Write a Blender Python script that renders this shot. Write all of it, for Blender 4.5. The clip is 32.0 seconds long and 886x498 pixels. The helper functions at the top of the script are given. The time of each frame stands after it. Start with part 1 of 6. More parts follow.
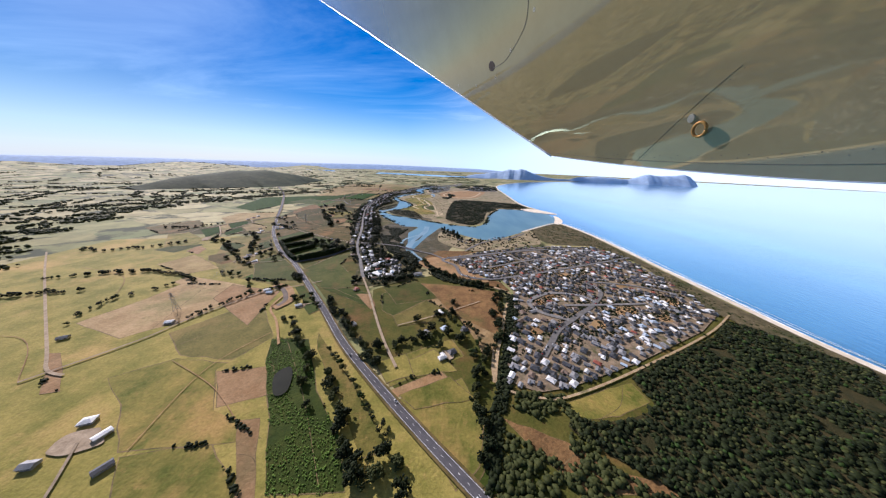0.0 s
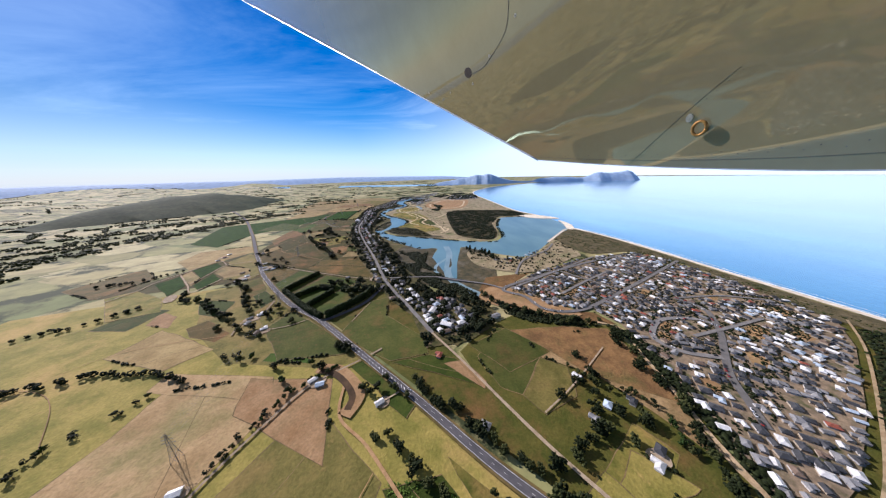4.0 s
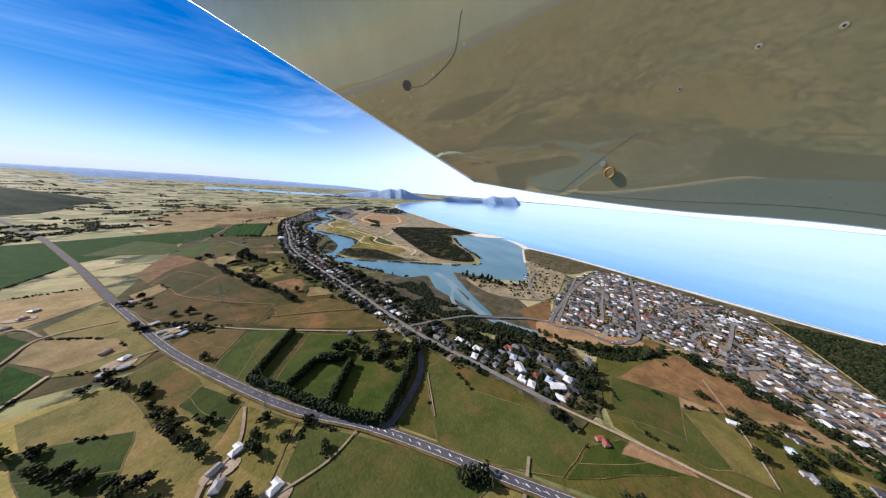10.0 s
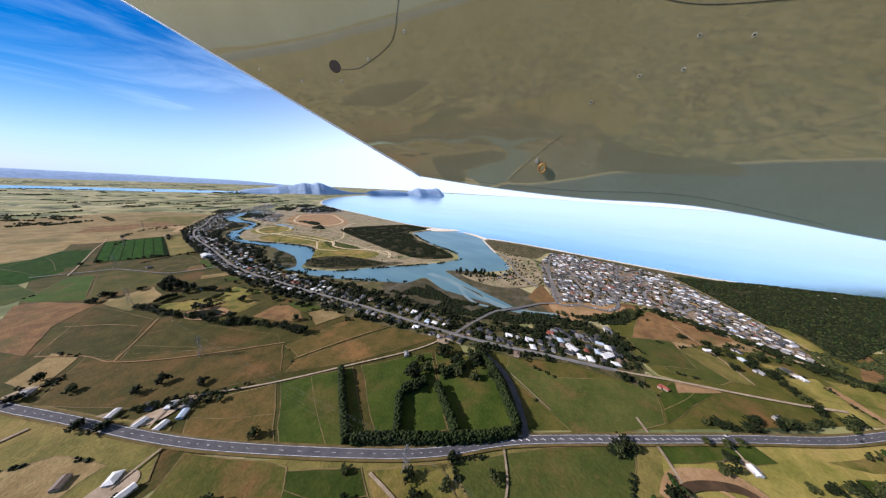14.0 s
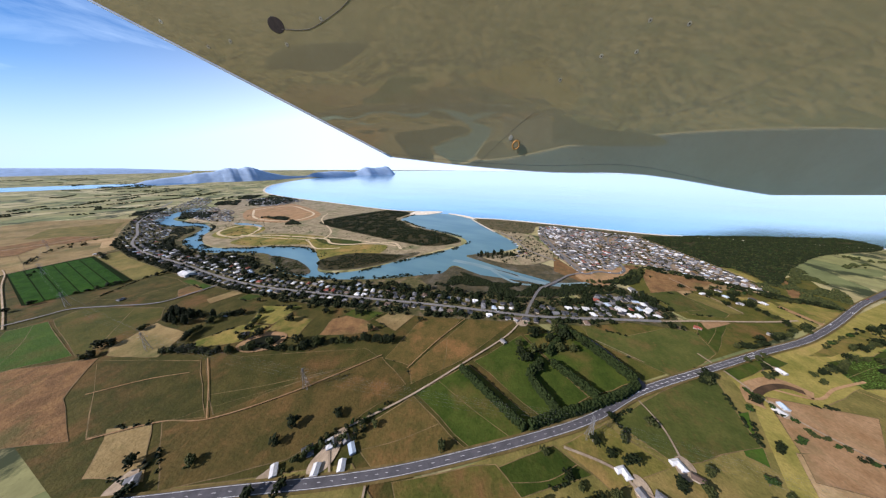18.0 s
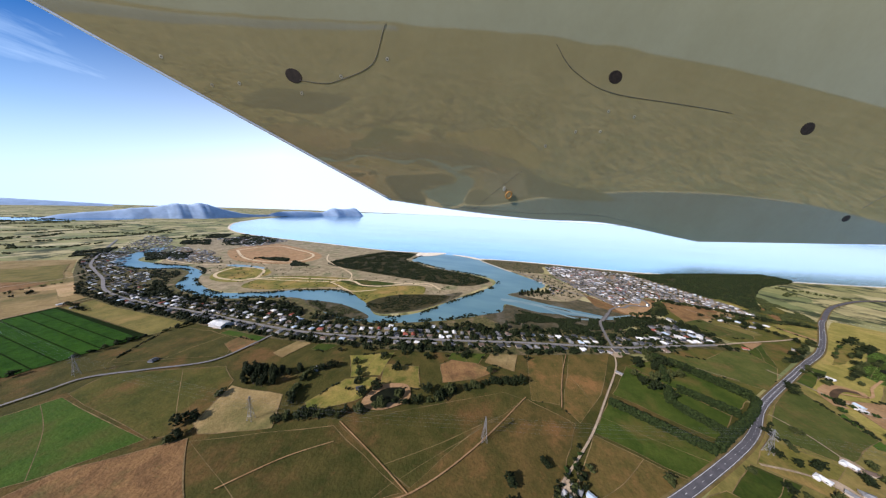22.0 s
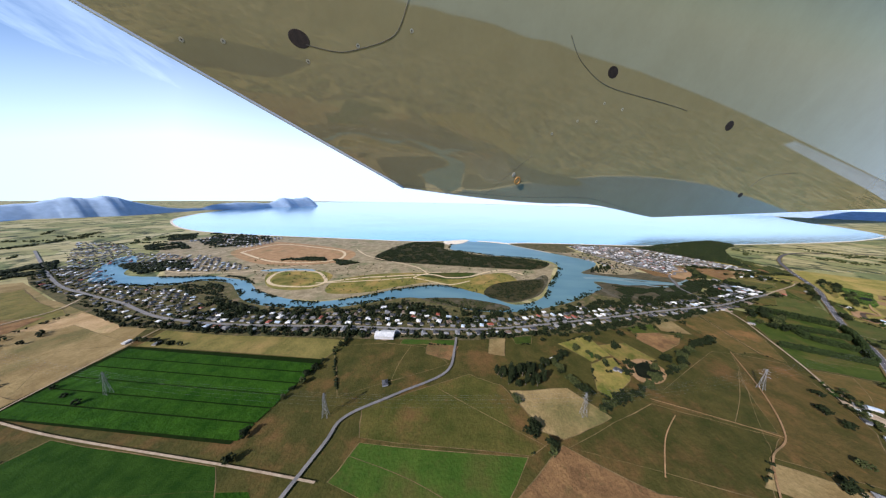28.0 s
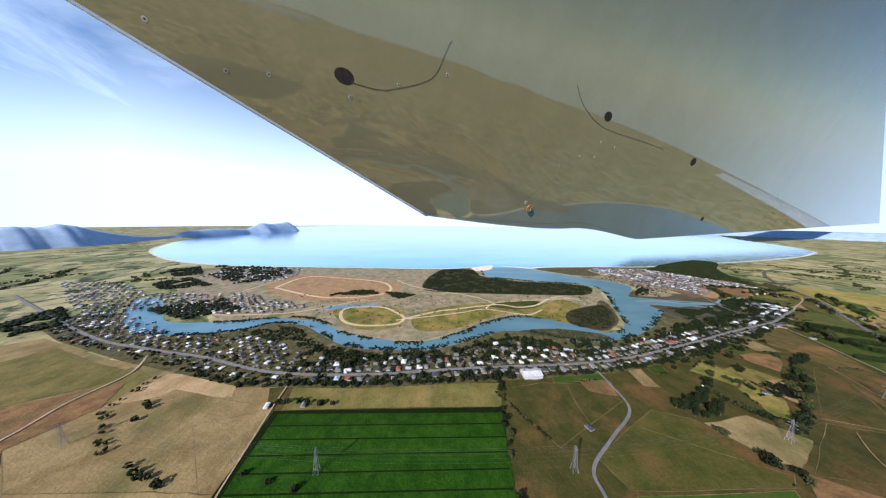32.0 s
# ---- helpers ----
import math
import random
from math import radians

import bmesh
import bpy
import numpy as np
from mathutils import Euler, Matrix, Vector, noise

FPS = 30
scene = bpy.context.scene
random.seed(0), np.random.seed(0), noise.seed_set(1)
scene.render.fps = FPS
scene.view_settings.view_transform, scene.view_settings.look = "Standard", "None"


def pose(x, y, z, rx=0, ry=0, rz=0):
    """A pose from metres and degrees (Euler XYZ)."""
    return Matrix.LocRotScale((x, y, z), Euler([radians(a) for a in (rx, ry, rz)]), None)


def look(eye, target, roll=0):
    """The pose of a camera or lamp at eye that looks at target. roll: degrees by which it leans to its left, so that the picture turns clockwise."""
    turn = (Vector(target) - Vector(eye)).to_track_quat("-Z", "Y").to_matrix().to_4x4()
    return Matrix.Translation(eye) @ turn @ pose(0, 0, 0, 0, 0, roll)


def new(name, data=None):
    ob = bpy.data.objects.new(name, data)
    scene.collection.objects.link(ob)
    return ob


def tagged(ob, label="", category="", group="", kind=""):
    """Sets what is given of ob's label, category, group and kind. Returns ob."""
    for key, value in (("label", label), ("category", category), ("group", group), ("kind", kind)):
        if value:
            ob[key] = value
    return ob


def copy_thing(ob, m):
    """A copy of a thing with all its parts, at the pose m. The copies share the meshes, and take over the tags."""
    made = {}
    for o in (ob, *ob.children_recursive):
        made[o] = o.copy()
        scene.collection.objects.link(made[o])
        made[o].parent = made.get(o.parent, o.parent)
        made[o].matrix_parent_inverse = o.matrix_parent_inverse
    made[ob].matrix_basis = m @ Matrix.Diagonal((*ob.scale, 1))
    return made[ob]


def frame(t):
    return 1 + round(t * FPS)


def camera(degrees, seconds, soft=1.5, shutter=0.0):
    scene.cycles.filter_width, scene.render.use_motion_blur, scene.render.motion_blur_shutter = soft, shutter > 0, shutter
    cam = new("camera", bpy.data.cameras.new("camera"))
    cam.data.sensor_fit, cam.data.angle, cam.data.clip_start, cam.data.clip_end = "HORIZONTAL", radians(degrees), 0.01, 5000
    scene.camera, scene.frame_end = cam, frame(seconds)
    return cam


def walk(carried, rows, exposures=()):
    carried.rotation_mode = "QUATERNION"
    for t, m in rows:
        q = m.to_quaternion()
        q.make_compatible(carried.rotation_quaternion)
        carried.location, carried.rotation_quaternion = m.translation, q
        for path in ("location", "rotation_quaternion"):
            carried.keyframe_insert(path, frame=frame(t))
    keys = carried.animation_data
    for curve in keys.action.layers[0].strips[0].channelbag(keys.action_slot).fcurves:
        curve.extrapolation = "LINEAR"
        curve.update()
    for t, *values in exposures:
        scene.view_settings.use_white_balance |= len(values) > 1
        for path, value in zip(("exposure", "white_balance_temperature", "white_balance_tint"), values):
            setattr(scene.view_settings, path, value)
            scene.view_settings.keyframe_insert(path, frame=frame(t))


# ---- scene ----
cam = camera(123.4, 32.0, soft=1.25)
PATH = [  # seconds, x, y, z, turn, tilt, lean
    (0, 0.0, 0.0, 109.3, -0.09, -19.55, 1.96),
    (0.5, -12.6, 8.1, 110.2, -1.00, -19.61, 2.49),
    (1, -25.2, 15.9, 111.1, -2.00, -19.52, 2.64),
    (1.5, -37.8, 23.4, 112.0, -3.09, -19.26, 2.46),
    (2, -50.2, 30.6, 113.1, -4.24, -18.96, 1.96),
    (2.5, -62.3, 37.8, 114.1, -5.41, -18.67, 1.05),
    (3, -73.5, 45.3, 114.9, -6.53, -18.39, -0.12),
    (3.5, -83.0, 53.5, 115.3, -7.65, -18.12, -0.91),
    (5.5, -115.9, 88.6, 115.5, -12.70, -16.79, -1.35),
    (6, -124.4, 97.0, 115.3, -14.39, -16.13, -0.67),
    (6.5, -133.6, 104.9, 114.9, -16.56, -15.29, 0.55),
    (7, -143.0, 112.5, 114.6, -18.90, -14.62, 1.61),
    (7.5, -152.1, 120.2, 114.4, -21.21, -14.17, 2.47),
    (8, -160.7, 127.9, 114.0, -23.47, -13.99, 3.10),
    (8.5, -169.2, 135.8, 113.6, -25.76, -14.02, 3.50),
    (9, -177.9, 143.6, 113.2, -28.13, -14.05, 3.79),
    (9.5, -186.9, 151.5, 113.1, -30.61, -14.01, 4.05),
    (10, -196.4, 159.5, 113.2, -33.27, -13.98, 4.27),
    (10.5, -206.2, 167.6, 113.2, -36.07, -13.88, 4.45),
    (11, -215.8, 175.9, 112.9, -38.97, -13.69, 4.63),
    (11.5, -225.2, 184.4, 112.6, -41.81, -13.58, 4.82),
    (12, -234.3, 192.7, 112.5, -44.46, -13.56, 4.88),
    (12.5, -242.9, 201.0, 112.8, -46.85, -13.50, 4.66),
    (13, -250.7, 209.4, 113.5, -48.97, -13.49, 4.23),
    (13.5, -257.2, 218.1, 114.7, -50.77, -13.95, 3.74),
    (15.5, -280.4, 253.8, 120.6, -57.17, -17.49, 1.76),
    (16, -286.4, 263.7, 122.1, -58.79, -18.45, 1.44),
    (16.5, -292.9, 274.8, 123.6, -60.42, -19.29, 1.24),
    (17, -300.0, 286.4, 125.0, -61.97, -19.82, 0.99),
    (17.5, -307.4, 298.5, 126.2, -63.45, -20.00, 0.75),
    (18, -314.8, 311.1, 127.3, -64.94, -19.77, 0.57),
    (18.5, -322.2, 324.2, 128.2, -66.41, -19.08, 0.44),
    (19, -329.3, 337.9, 128.6, -67.79, -17.88, 0.46),
    (19.5, -336.0, 352.3, 128.5, -69.02, -16.10, 0.69),
    (20, -342.4, 367.1, 127.6, -70.10, -13.84, 1.11),
    (20.5, -348.7, 381.9, 126.4, -71.19, -11.75, 1.62),
    (21, -355.1, 396.7, 125.2, -72.40, -10.35, 2.09),
    (21.5, -361.4, 411.5, 124.2, -73.71, -9.60, 2.45),
    (22, -367.3, 426.6, 123.5, -75.01, -9.45, 2.71),
    (22.5, -372.6, 442.1, 123.1, -76.28, -9.90, 2.84),
    (23, -377.3, 457.8, 123.2, -77.43, -10.67, 2.80),
    (23.5, -381.4, 473.6, 123.8, -78.42, -11.53, 2.65),
    (24, -385.1, 489.4, 124.7, -79.35, -12.44, 2.47),
    (24.5, -388.4, 505.4, 125.7, -80.22, -13.38, 2.29),
    (25, -391.4, 521.9, 126.4, -81.11, -14.26, 2.13),
    (25.5, -393.3, 539.9, 126.1, -82.13, -14.56, 2.01),
    (27.5, -396.5, 616.2, 120.8, -86.54, -13.05, 1.45),
    (28, -396.9, 634.8, 119.8, -87.62, -12.31, 1.22),
    (28.5, -397.1, 652.9, 120.1, -88.59, -11.43, 0.92),
    (29, -397.7, 670.6, 121.4, -89.43, -10.73, 0.69),
    (29.5, -398.3, 688.2, 123.5, -90.14, -10.14, 0.61),
    (30, -398.9, 706.0, 125.9, -90.73, -9.41, 0.61),
    (30.5, -398.9, 724.2, 128.3, -91.37, -8.68, 0.67),
    (31, -398.6, 742.8, 130.2, -92.18, -8.07, 0.79),
    (31.5, -398.3, 761.9, 131.6, -93.06, -7.50, 0.84),
    (32, -398.3, 781.1, 132.8, -93.78, -7.02, 0.83),
]

walk(cam, [(t, Matrix.Translation((x, y, z)) @ Euler((radians(90 + tilt), 0, radians(turn))).to_matrix().to_4x4() @ pose(0, 0, 0, 0, 0, lean))
           for t, x, y, z, turn, tilt, lean in PATH],
     exposures=[(0, 0.42, 6100, 21), (5, 0.42, 6100, 20), (9, 0.42, 6100, 19), (25, 0.44, 6100, 16), (28, 0.48, 5950, 15), (32, 0.50, 5900, 15)])

# ---- light ----
SUN_FROM = Vector((-0.66, 0.58, 0.52)).normalized()
sun = new("sun", bpy.data.lights.new("sun", "SUN"))
sun.data.energy, sun.data.angle, sun.data.color = 5.0, radians(0.55), (1.0, 0.93, 0.86)
sun.matrix_world = look((0, 0, 900), Vector((0, 0, 900)) - SUN_FROM)
world = bpy.data.worlds.new("sky")
scene.world = world
world.use_nodes = True


def build_sky():
    nt = world.node_tree
    n, link = nt.nodes, nt.links
    n.clear()
    sky = n.new("ShaderNodeTexSky")
    sky.sky_type, sky.sun_disc = "NISHITA", False
    sky.sun_elevation = math.asin(SUN_FROM.z)
    sky.sun_rotation = math.atan2(SUN_FROM.x, SUN_FROM.y)
    sky.altitude, sky.air_density, sky.dust_density, sky.ozone_density = 100, 1.0, 0.15, 3.0
    tc = n.new("ShaderNodeTexCoord")
    sep = n.new("ShaderNodeSeparateXYZ")
    link.new(tc.outputs["Generated"], sep.inputs[0])
    # cirrus on a flat layer high above: direction divided by its height
    up = n.new("ShaderNodeMath"); up.operation = "MAXIMUM"; up.inputs[1].default_value = 0.03
    link.new(sep.outputs["Z"], up.inputs[0])
    div = n.new("ShaderNodeVectorMath"); div.operation = "DIVIDE"
    comb = n.new("ShaderNodeCombineXYZ")
    lift = n.new("ShaderNodeMath"); lift.operation = "ADD"; lift.inputs[1].default_value = 0.12
    link.new(up.outputs[0], lift.inputs[0])
    for k in range(3):
        link.new(lift.outputs[0], comb.inputs[k])
    link.new(tc.outputs["Generated"], div.inputs[0]); link.new(comb.outputs[0], div.inputs[1])
    mp = n.new("ShaderNodeMapping")
    mp.inputs["Scale"].default_value, mp.inputs["Rotation"].default_value = (0.45, 0.95, 0.0), (0, 0, radians(30))
    link.new(div.outputs[0], mp.inputs[0])
    noi = n.new("ShaderNodeTexNoise")
    noi.inputs["Scale"].default_value, noi.inputs["Detail"].default_value, noi.inputs["Roughness"].default_value = 1.1, 7, 0.62
    noi.inputs["Distortion"].default_value = 0.7
    link.new(mp.outputs[0], noi.inputs["Vector"])
    ramp = n.new("ShaderNodeValToRGB")
    ramp.color_ramp.elements[0].position, ramp.color_ramp.elements[1].position = 0.39, 0.74
    link.new(noi.outputs["Fac"], ramp.inputs[0])
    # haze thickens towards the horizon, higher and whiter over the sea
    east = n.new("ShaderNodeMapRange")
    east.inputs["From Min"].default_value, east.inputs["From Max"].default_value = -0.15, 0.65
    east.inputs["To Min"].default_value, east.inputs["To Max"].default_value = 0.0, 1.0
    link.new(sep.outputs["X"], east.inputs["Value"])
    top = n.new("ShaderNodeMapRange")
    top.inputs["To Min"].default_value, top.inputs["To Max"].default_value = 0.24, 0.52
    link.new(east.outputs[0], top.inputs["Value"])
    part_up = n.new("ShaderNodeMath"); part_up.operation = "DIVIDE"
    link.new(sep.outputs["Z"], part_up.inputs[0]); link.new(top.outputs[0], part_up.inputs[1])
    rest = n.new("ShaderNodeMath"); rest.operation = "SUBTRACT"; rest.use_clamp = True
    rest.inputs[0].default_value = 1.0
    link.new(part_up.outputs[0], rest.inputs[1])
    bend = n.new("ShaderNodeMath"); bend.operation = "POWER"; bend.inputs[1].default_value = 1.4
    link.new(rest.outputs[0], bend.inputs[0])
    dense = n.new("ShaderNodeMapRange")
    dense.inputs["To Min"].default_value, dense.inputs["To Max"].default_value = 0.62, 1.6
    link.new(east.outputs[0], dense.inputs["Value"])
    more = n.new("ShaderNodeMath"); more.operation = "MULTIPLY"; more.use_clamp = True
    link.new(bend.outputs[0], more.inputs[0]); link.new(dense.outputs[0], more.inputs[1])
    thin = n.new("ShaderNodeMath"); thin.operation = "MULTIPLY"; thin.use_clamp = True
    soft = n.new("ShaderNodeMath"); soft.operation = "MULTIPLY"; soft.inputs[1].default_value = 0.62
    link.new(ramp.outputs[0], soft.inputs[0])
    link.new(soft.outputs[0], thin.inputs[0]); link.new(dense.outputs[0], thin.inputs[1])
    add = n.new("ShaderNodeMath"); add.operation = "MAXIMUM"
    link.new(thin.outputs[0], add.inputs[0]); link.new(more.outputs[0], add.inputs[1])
    deep = n.new("ShaderNodeHueSaturation")
    deep.inputs["Saturation"].default_value, deep.inputs["Hue"].default_value = 1.7, 0.512
    link.new(sky.outputs[0], deep.inputs["Color"])
    # the clear west is a deeper blue
    clear = n.new("ShaderNodeMapRange")
    clear.inputs["From Min"].default_value, clear.inputs["From Max"].default_value = -0.75, -0.05
    clear.inputs["To Min"].default_value, clear.inputs["To Max"].default_value = 0.68, 1.0
    link.new(sep.outputs["X"], clear.inputs["Value"]); link.new(clear.outputs[0], deep.inputs["Value"])
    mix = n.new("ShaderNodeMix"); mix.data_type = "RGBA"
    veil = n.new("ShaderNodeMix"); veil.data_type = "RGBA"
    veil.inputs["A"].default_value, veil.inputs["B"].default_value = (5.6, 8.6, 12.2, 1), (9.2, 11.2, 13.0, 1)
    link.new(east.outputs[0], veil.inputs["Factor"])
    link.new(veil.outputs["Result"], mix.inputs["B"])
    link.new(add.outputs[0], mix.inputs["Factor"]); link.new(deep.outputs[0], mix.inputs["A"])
    bg = n.new("ShaderNodeBackground")
    bg.inputs["Strength"].default_value = 0.08
    link.new(mix.outputs["Result"], bg.inputs["Color"])
    link.new(bg.outputs[0], n.new("ShaderNodeOutputWorld").inputs[0])


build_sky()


# ---- materials ----
def surface(name, dark, light, size=6.0, rough=0.85, metal=0.0, bump=0.0, fine=0.6, third=None, islands=False, spec=0.3, grain=0.34):
    """Two colours mixed by a broad and a fine noise, sizes in metres; a third colour in large patches."""
    m = bpy.data.materials.new(name)
    m.use_nodes = True
    n, link = m.node_tree.nodes, m.node_tree.links
    bsdf = n["Principled BSDF"]
    bsdf.inputs["Roughness"].default_value, bsdf.inputs["Metallic"].default_value = rough, metal
    bsdf.inputs["Specular IOR Level"].default_value = spec
    geo = n.new("ShaderNodeNewGeometry")
    obj = n.new("ShaderNodeObjectInfo")

    def noise_of(metres, detail=5):
        t = n.new("ShaderNodeTexNoise")
        t.inputs["Scale"].default_value, t.inputs["Detail"].default_value, t.inputs["Roughness"].default_value = 1 / metres, detail, 0.65
        link.new(geo.outputs["Position"], t.inputs["Vector"])
        return t.outputs["Fac"]

    def mixed(fac, a, b, lo, hi):
        r = n.new("ShaderNodeMapRange")
        r.inputs["From Min"].default_value, r.inputs["From Max"].default_value = lo, hi
        link.new(fac, r.inputs["Value"])
        x = n.new("ShaderNodeMix"); x.data_type = "RGBA"
        link.new(r.outputs[0], x.inputs["Factor"])
        for key, v in (("A", a), ("B", b)):
            if isinstance(v, tuple):
                x.inputs[key].default_value = (*v, 1)
            else:
                link.new(v, x.inputs[key])
        return x.outputs["Result"]

    broad, small = noise_of(size), noise_of(fine, 3)
    col = mixed(broad, dark, light, 0.36, 0.64)
    if third:
        col = mixed(noise_of(size * 2.7), col, third, 0.52, 0.68)
    if third:
        col = mixed(noise_of(size * 0.33, 8), col, third, 0.58, 0.80)
    hsv = n.new("ShaderNodeHueSaturation")
    r = n.new("ShaderNodeMapRange")
    r.inputs["To Min"].default_value, r.inputs["To Max"].default_value = 1 - grain, 1 + grain
    link.new(small, r.inputs["Value"])
    mul = n.new("ShaderNodeMath"); mul.operation = "MULTIPLY"
    r2 = n.new("ShaderNodeMapRange")
    r2.inputs["To Min"].default_value, r2.inputs["To Max"].default_value = 0.82, 1.18
    link.new(geo.outputs["Random Per Island"] if islands else obj.outputs["Random"], r2.inputs["Value"])
    link.new(r.outputs[0], mul.inputs[0]); link.new(r2.outputs[0], mul.inputs[1])
    link.new(mul.outputs[0], hsv.inputs["Value"]); link.new(col, hsv.inputs["Color"])
    link.new(hsv.outputs[0], bsdf.inputs["Base Color"])
    if bump:
        b = n.new("ShaderNodeBump")
        b.inputs["Strength"].default_value, b.inputs["Distance"].default_value = bump, fine
        link.new(small, b.inputs["Height"]); link.new(b.outputs[0], bsdf.inputs["Normal"])
    return m


GRASS = surface("pasture", (0.08362, 0.09481, 0.01671), (0.2164, 0.172, 0.04403), 16, third=(0.3051, 0.1952, 0.0668), bump=0.3, spec=0.1, fine=1.3, grain=0.44)
RUSSET = surface("russet_pasture", (0.05972, 0.05432, 0.01344), (0.1176, 0.07915, 0.02419), 13, third=(0.1991, 0.1048, 0.03763), bump=0.3, spec=0.1, fine=1.3, grain=0.44)
GOLD = surface("golden_dry_pasture", (0.2762, 0.1848, 0.08649), (0.4297, 0.2998, 0.1557), 18, third=(0.2046, 0.1748, 0.06919), bump=0.3, spec=0.1, fine=1.3, grain=0.44)
YELLOW = surface("yellow_green_pasture", (0.1626, 0.1508, 0.03209), (0.2925, 0.234, 0.06334), 18, third=(0.3901, 0.2652, 0.09286), bump=0.3, spec=0.1, fine=1.3, grain=0.44)
PADDOCK = surface("green_paddock", (0.0476, 0.0629, 0.0128), (0.085, 0.0884, 0.0216), 17, third=(0.1403, 0.085, 0.032), bump=0.3, spec=0.1, fine=1.3, grain=0.44)
MEADOW = surface("meadow", (0.05011, 0.05762, 0.01058), (0.09396, 0.08206, 0.0189), 15, third=(0.1409, 0.07857, 0.02873), bump=0.3, spec=0.1, fine=1.3, grain=0.44)
VILLAGE = surface("village_gardens", (0.03745, 0.0441, 0.0135), (0.107, 0.0882, 0.0378), 4, third=(0.1605, 0.1176, 0.072), bump=0.3, spec=0.1)
FLAT = surface("dry_river_flat", (0.1814, 0.1464, 0.08377), (0.3154, 0.2548, 0.1583), 12, third=(0.1183, 0.1305, 0.05586), bump=0.4, spec=0.1, fine=1.3, grain=0.44)
REEDS = surface("reeds", (0.06, 0.11, 0.016), (0.10, 0.16, 0.028), 3, rough=0.8, islands=True, spec=0.1)
OLIVE = surface("olive_pasture", (0.038, 0.04113, 0.008736), (0.07419, 0.06208, 0.01613), 13, third=(0.1267, 0.07139, 0.02554), bump=0.3, spec=0.1, fine=1.3, grain=0.44)
LUSH = surface("lush_pasture", (0.02766, 0.04695, 0.00629), (0.05333, 0.07136, 0.01101), 13, third=(0.08891, 0.07136, 0.01887), bump=0.3, spec=0.1, fine=1.3, grain=0.44)
BRIGHT = surface("bright_green_pasture", (0.03128, 0.07003, 0.00765), (0.05474, 0.09399, 0.01224), 14, third=(0.07331, 0.07372, 0.01683), bump=0.3, spec=0.1, fine=1.3, grain=0.44)
CROP = surface("dark_crop", (0.0105, 0.0384, 0.0024), (0.0238, 0.0656, 0.0048), 9, bump=0.5, spec=0.05, fine=1.3, grain=0.4)
STRAW = surface("dry_pasture", (0.1988, 0.1376, 0.05515), (0.3164, 0.2327, 0.1027), 20, third=(0.1265, 0.1139, 0.03994), bump=0.3, spec=0.1, fine=1.3, grain=0.44)
OCHRE = surface("ochre_grass", (0.09551, 0.08854, 0.02288), (0.1727, 0.1407, 0.04196), 15, third=(0.2203, 0.1541, 0.05403), bump=0.3, spec=0.1, fine=1.3, grain=0.44)
TAN = surface("bare_tan_earth", (0.266, 0.1549, 0.0715), (0.3581, 0.2249, 0.1154), 12, third=(0.2046, 0.1448, 0.06689), bump=0.3, spec=0.1, fine=1.3, grain=0.44)
BROWN = surface("rough_brown_grass", (0.1335, 0.07433, 0.03243), (0.2539, 0.1439, 0.05967), 10, third=(0.1136, 0.09352, 0.03243), bump=0.4, spec=0.1, fine=1.3, grain=0.44)
PALE_EARTH = surface("pale_bare_earth", (0.3, 0.21, 0.12), (0.44, 0.33, 0.2), 5, third=(0.18, 0.15, 0.075), bump=0.3, spec=0.1, fine=0.8, grain=0.5)
GOLDEN = surface("golden_rough_grass", (0.19, 0.122, 0.054), (0.31, 0.212, 0.105), 11, third=(0.105, 0.085, 0.034), bump=0.4, spec=0.1, fine=1.3, grain=0.5)
DUNE = surface("scrubby_dune", (0.062, 0.055, 0.026), (0.15, 0.118, 0.066), 8, third=(0.05, 0.056, 0.022), bump=0.5, spec=0.1, fine=1.3, grain=0.5)
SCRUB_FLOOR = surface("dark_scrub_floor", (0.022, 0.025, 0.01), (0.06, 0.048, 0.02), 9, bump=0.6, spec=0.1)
MARSH = surface("saltmarsh", (0.0385, 0.0391, 0.0204), (0.0935, 0.07475, 0.0396), 7, third=(0.132, 0.115, 0.084), bump=0.5, spec=0.15)
SAND = surface("pale_sand", (0.55, 0.47, 0.36), (0.72, 0.65, 0.53), 10, rough=0.9)
GRAVEL = surface("pale_gravel", (0.2568, 0.196, 0.1305), (0.3852, 0.3038, 0.2115), 3, rough=0.95, bump=0.2, spec=0.1)
ASPHALT = surface("asphalt", (0.085, 0.083, 0.09), (0.125, 0.12, 0.128), 5, rough=0.85, fine=0.4, spec=0.15)
WORN_ASPHALT = surface("worn_asphalt", (0.13, 0.125, 0.12), (0.19, 0.18, 0.17), 5, rough=0.9, fine=0.4)
PAINT = surface("road_paint", (0.7, 0.7, 0.68), (0.8, 0.8, 0.78), 2)
SUBURB = surface("dry_gardens", (0.1791, 0.1375, 0.09451), (0.3224, 0.2391, 0.1575), 4, third=(0.07165, 0.0813, 0.03149), bump=0.3, spec=0.1)
LEAF = surface("dark_foliage", (0.00512, 0.008736, 0.0024), (0.01664, 0.02348, 0.0066), 1.2, rough=0.75, islands=True, fine=0.3, spec=0.12)
LEAF2 = surface("olive_foliage", (0.018, 0.026, 0.007), (0.055, 0.06, 0.018), 1.4, rough=0.75, islands=True, fine=0.3, spec=0.12)
LEAF3 = surface("bright_foliage", (0.0119, 0.027, 0.0048), (0.0306, 0.05625, 0.0112), 1.2, rough=0.7, islands=True, fine=0.3, spec=0.12)
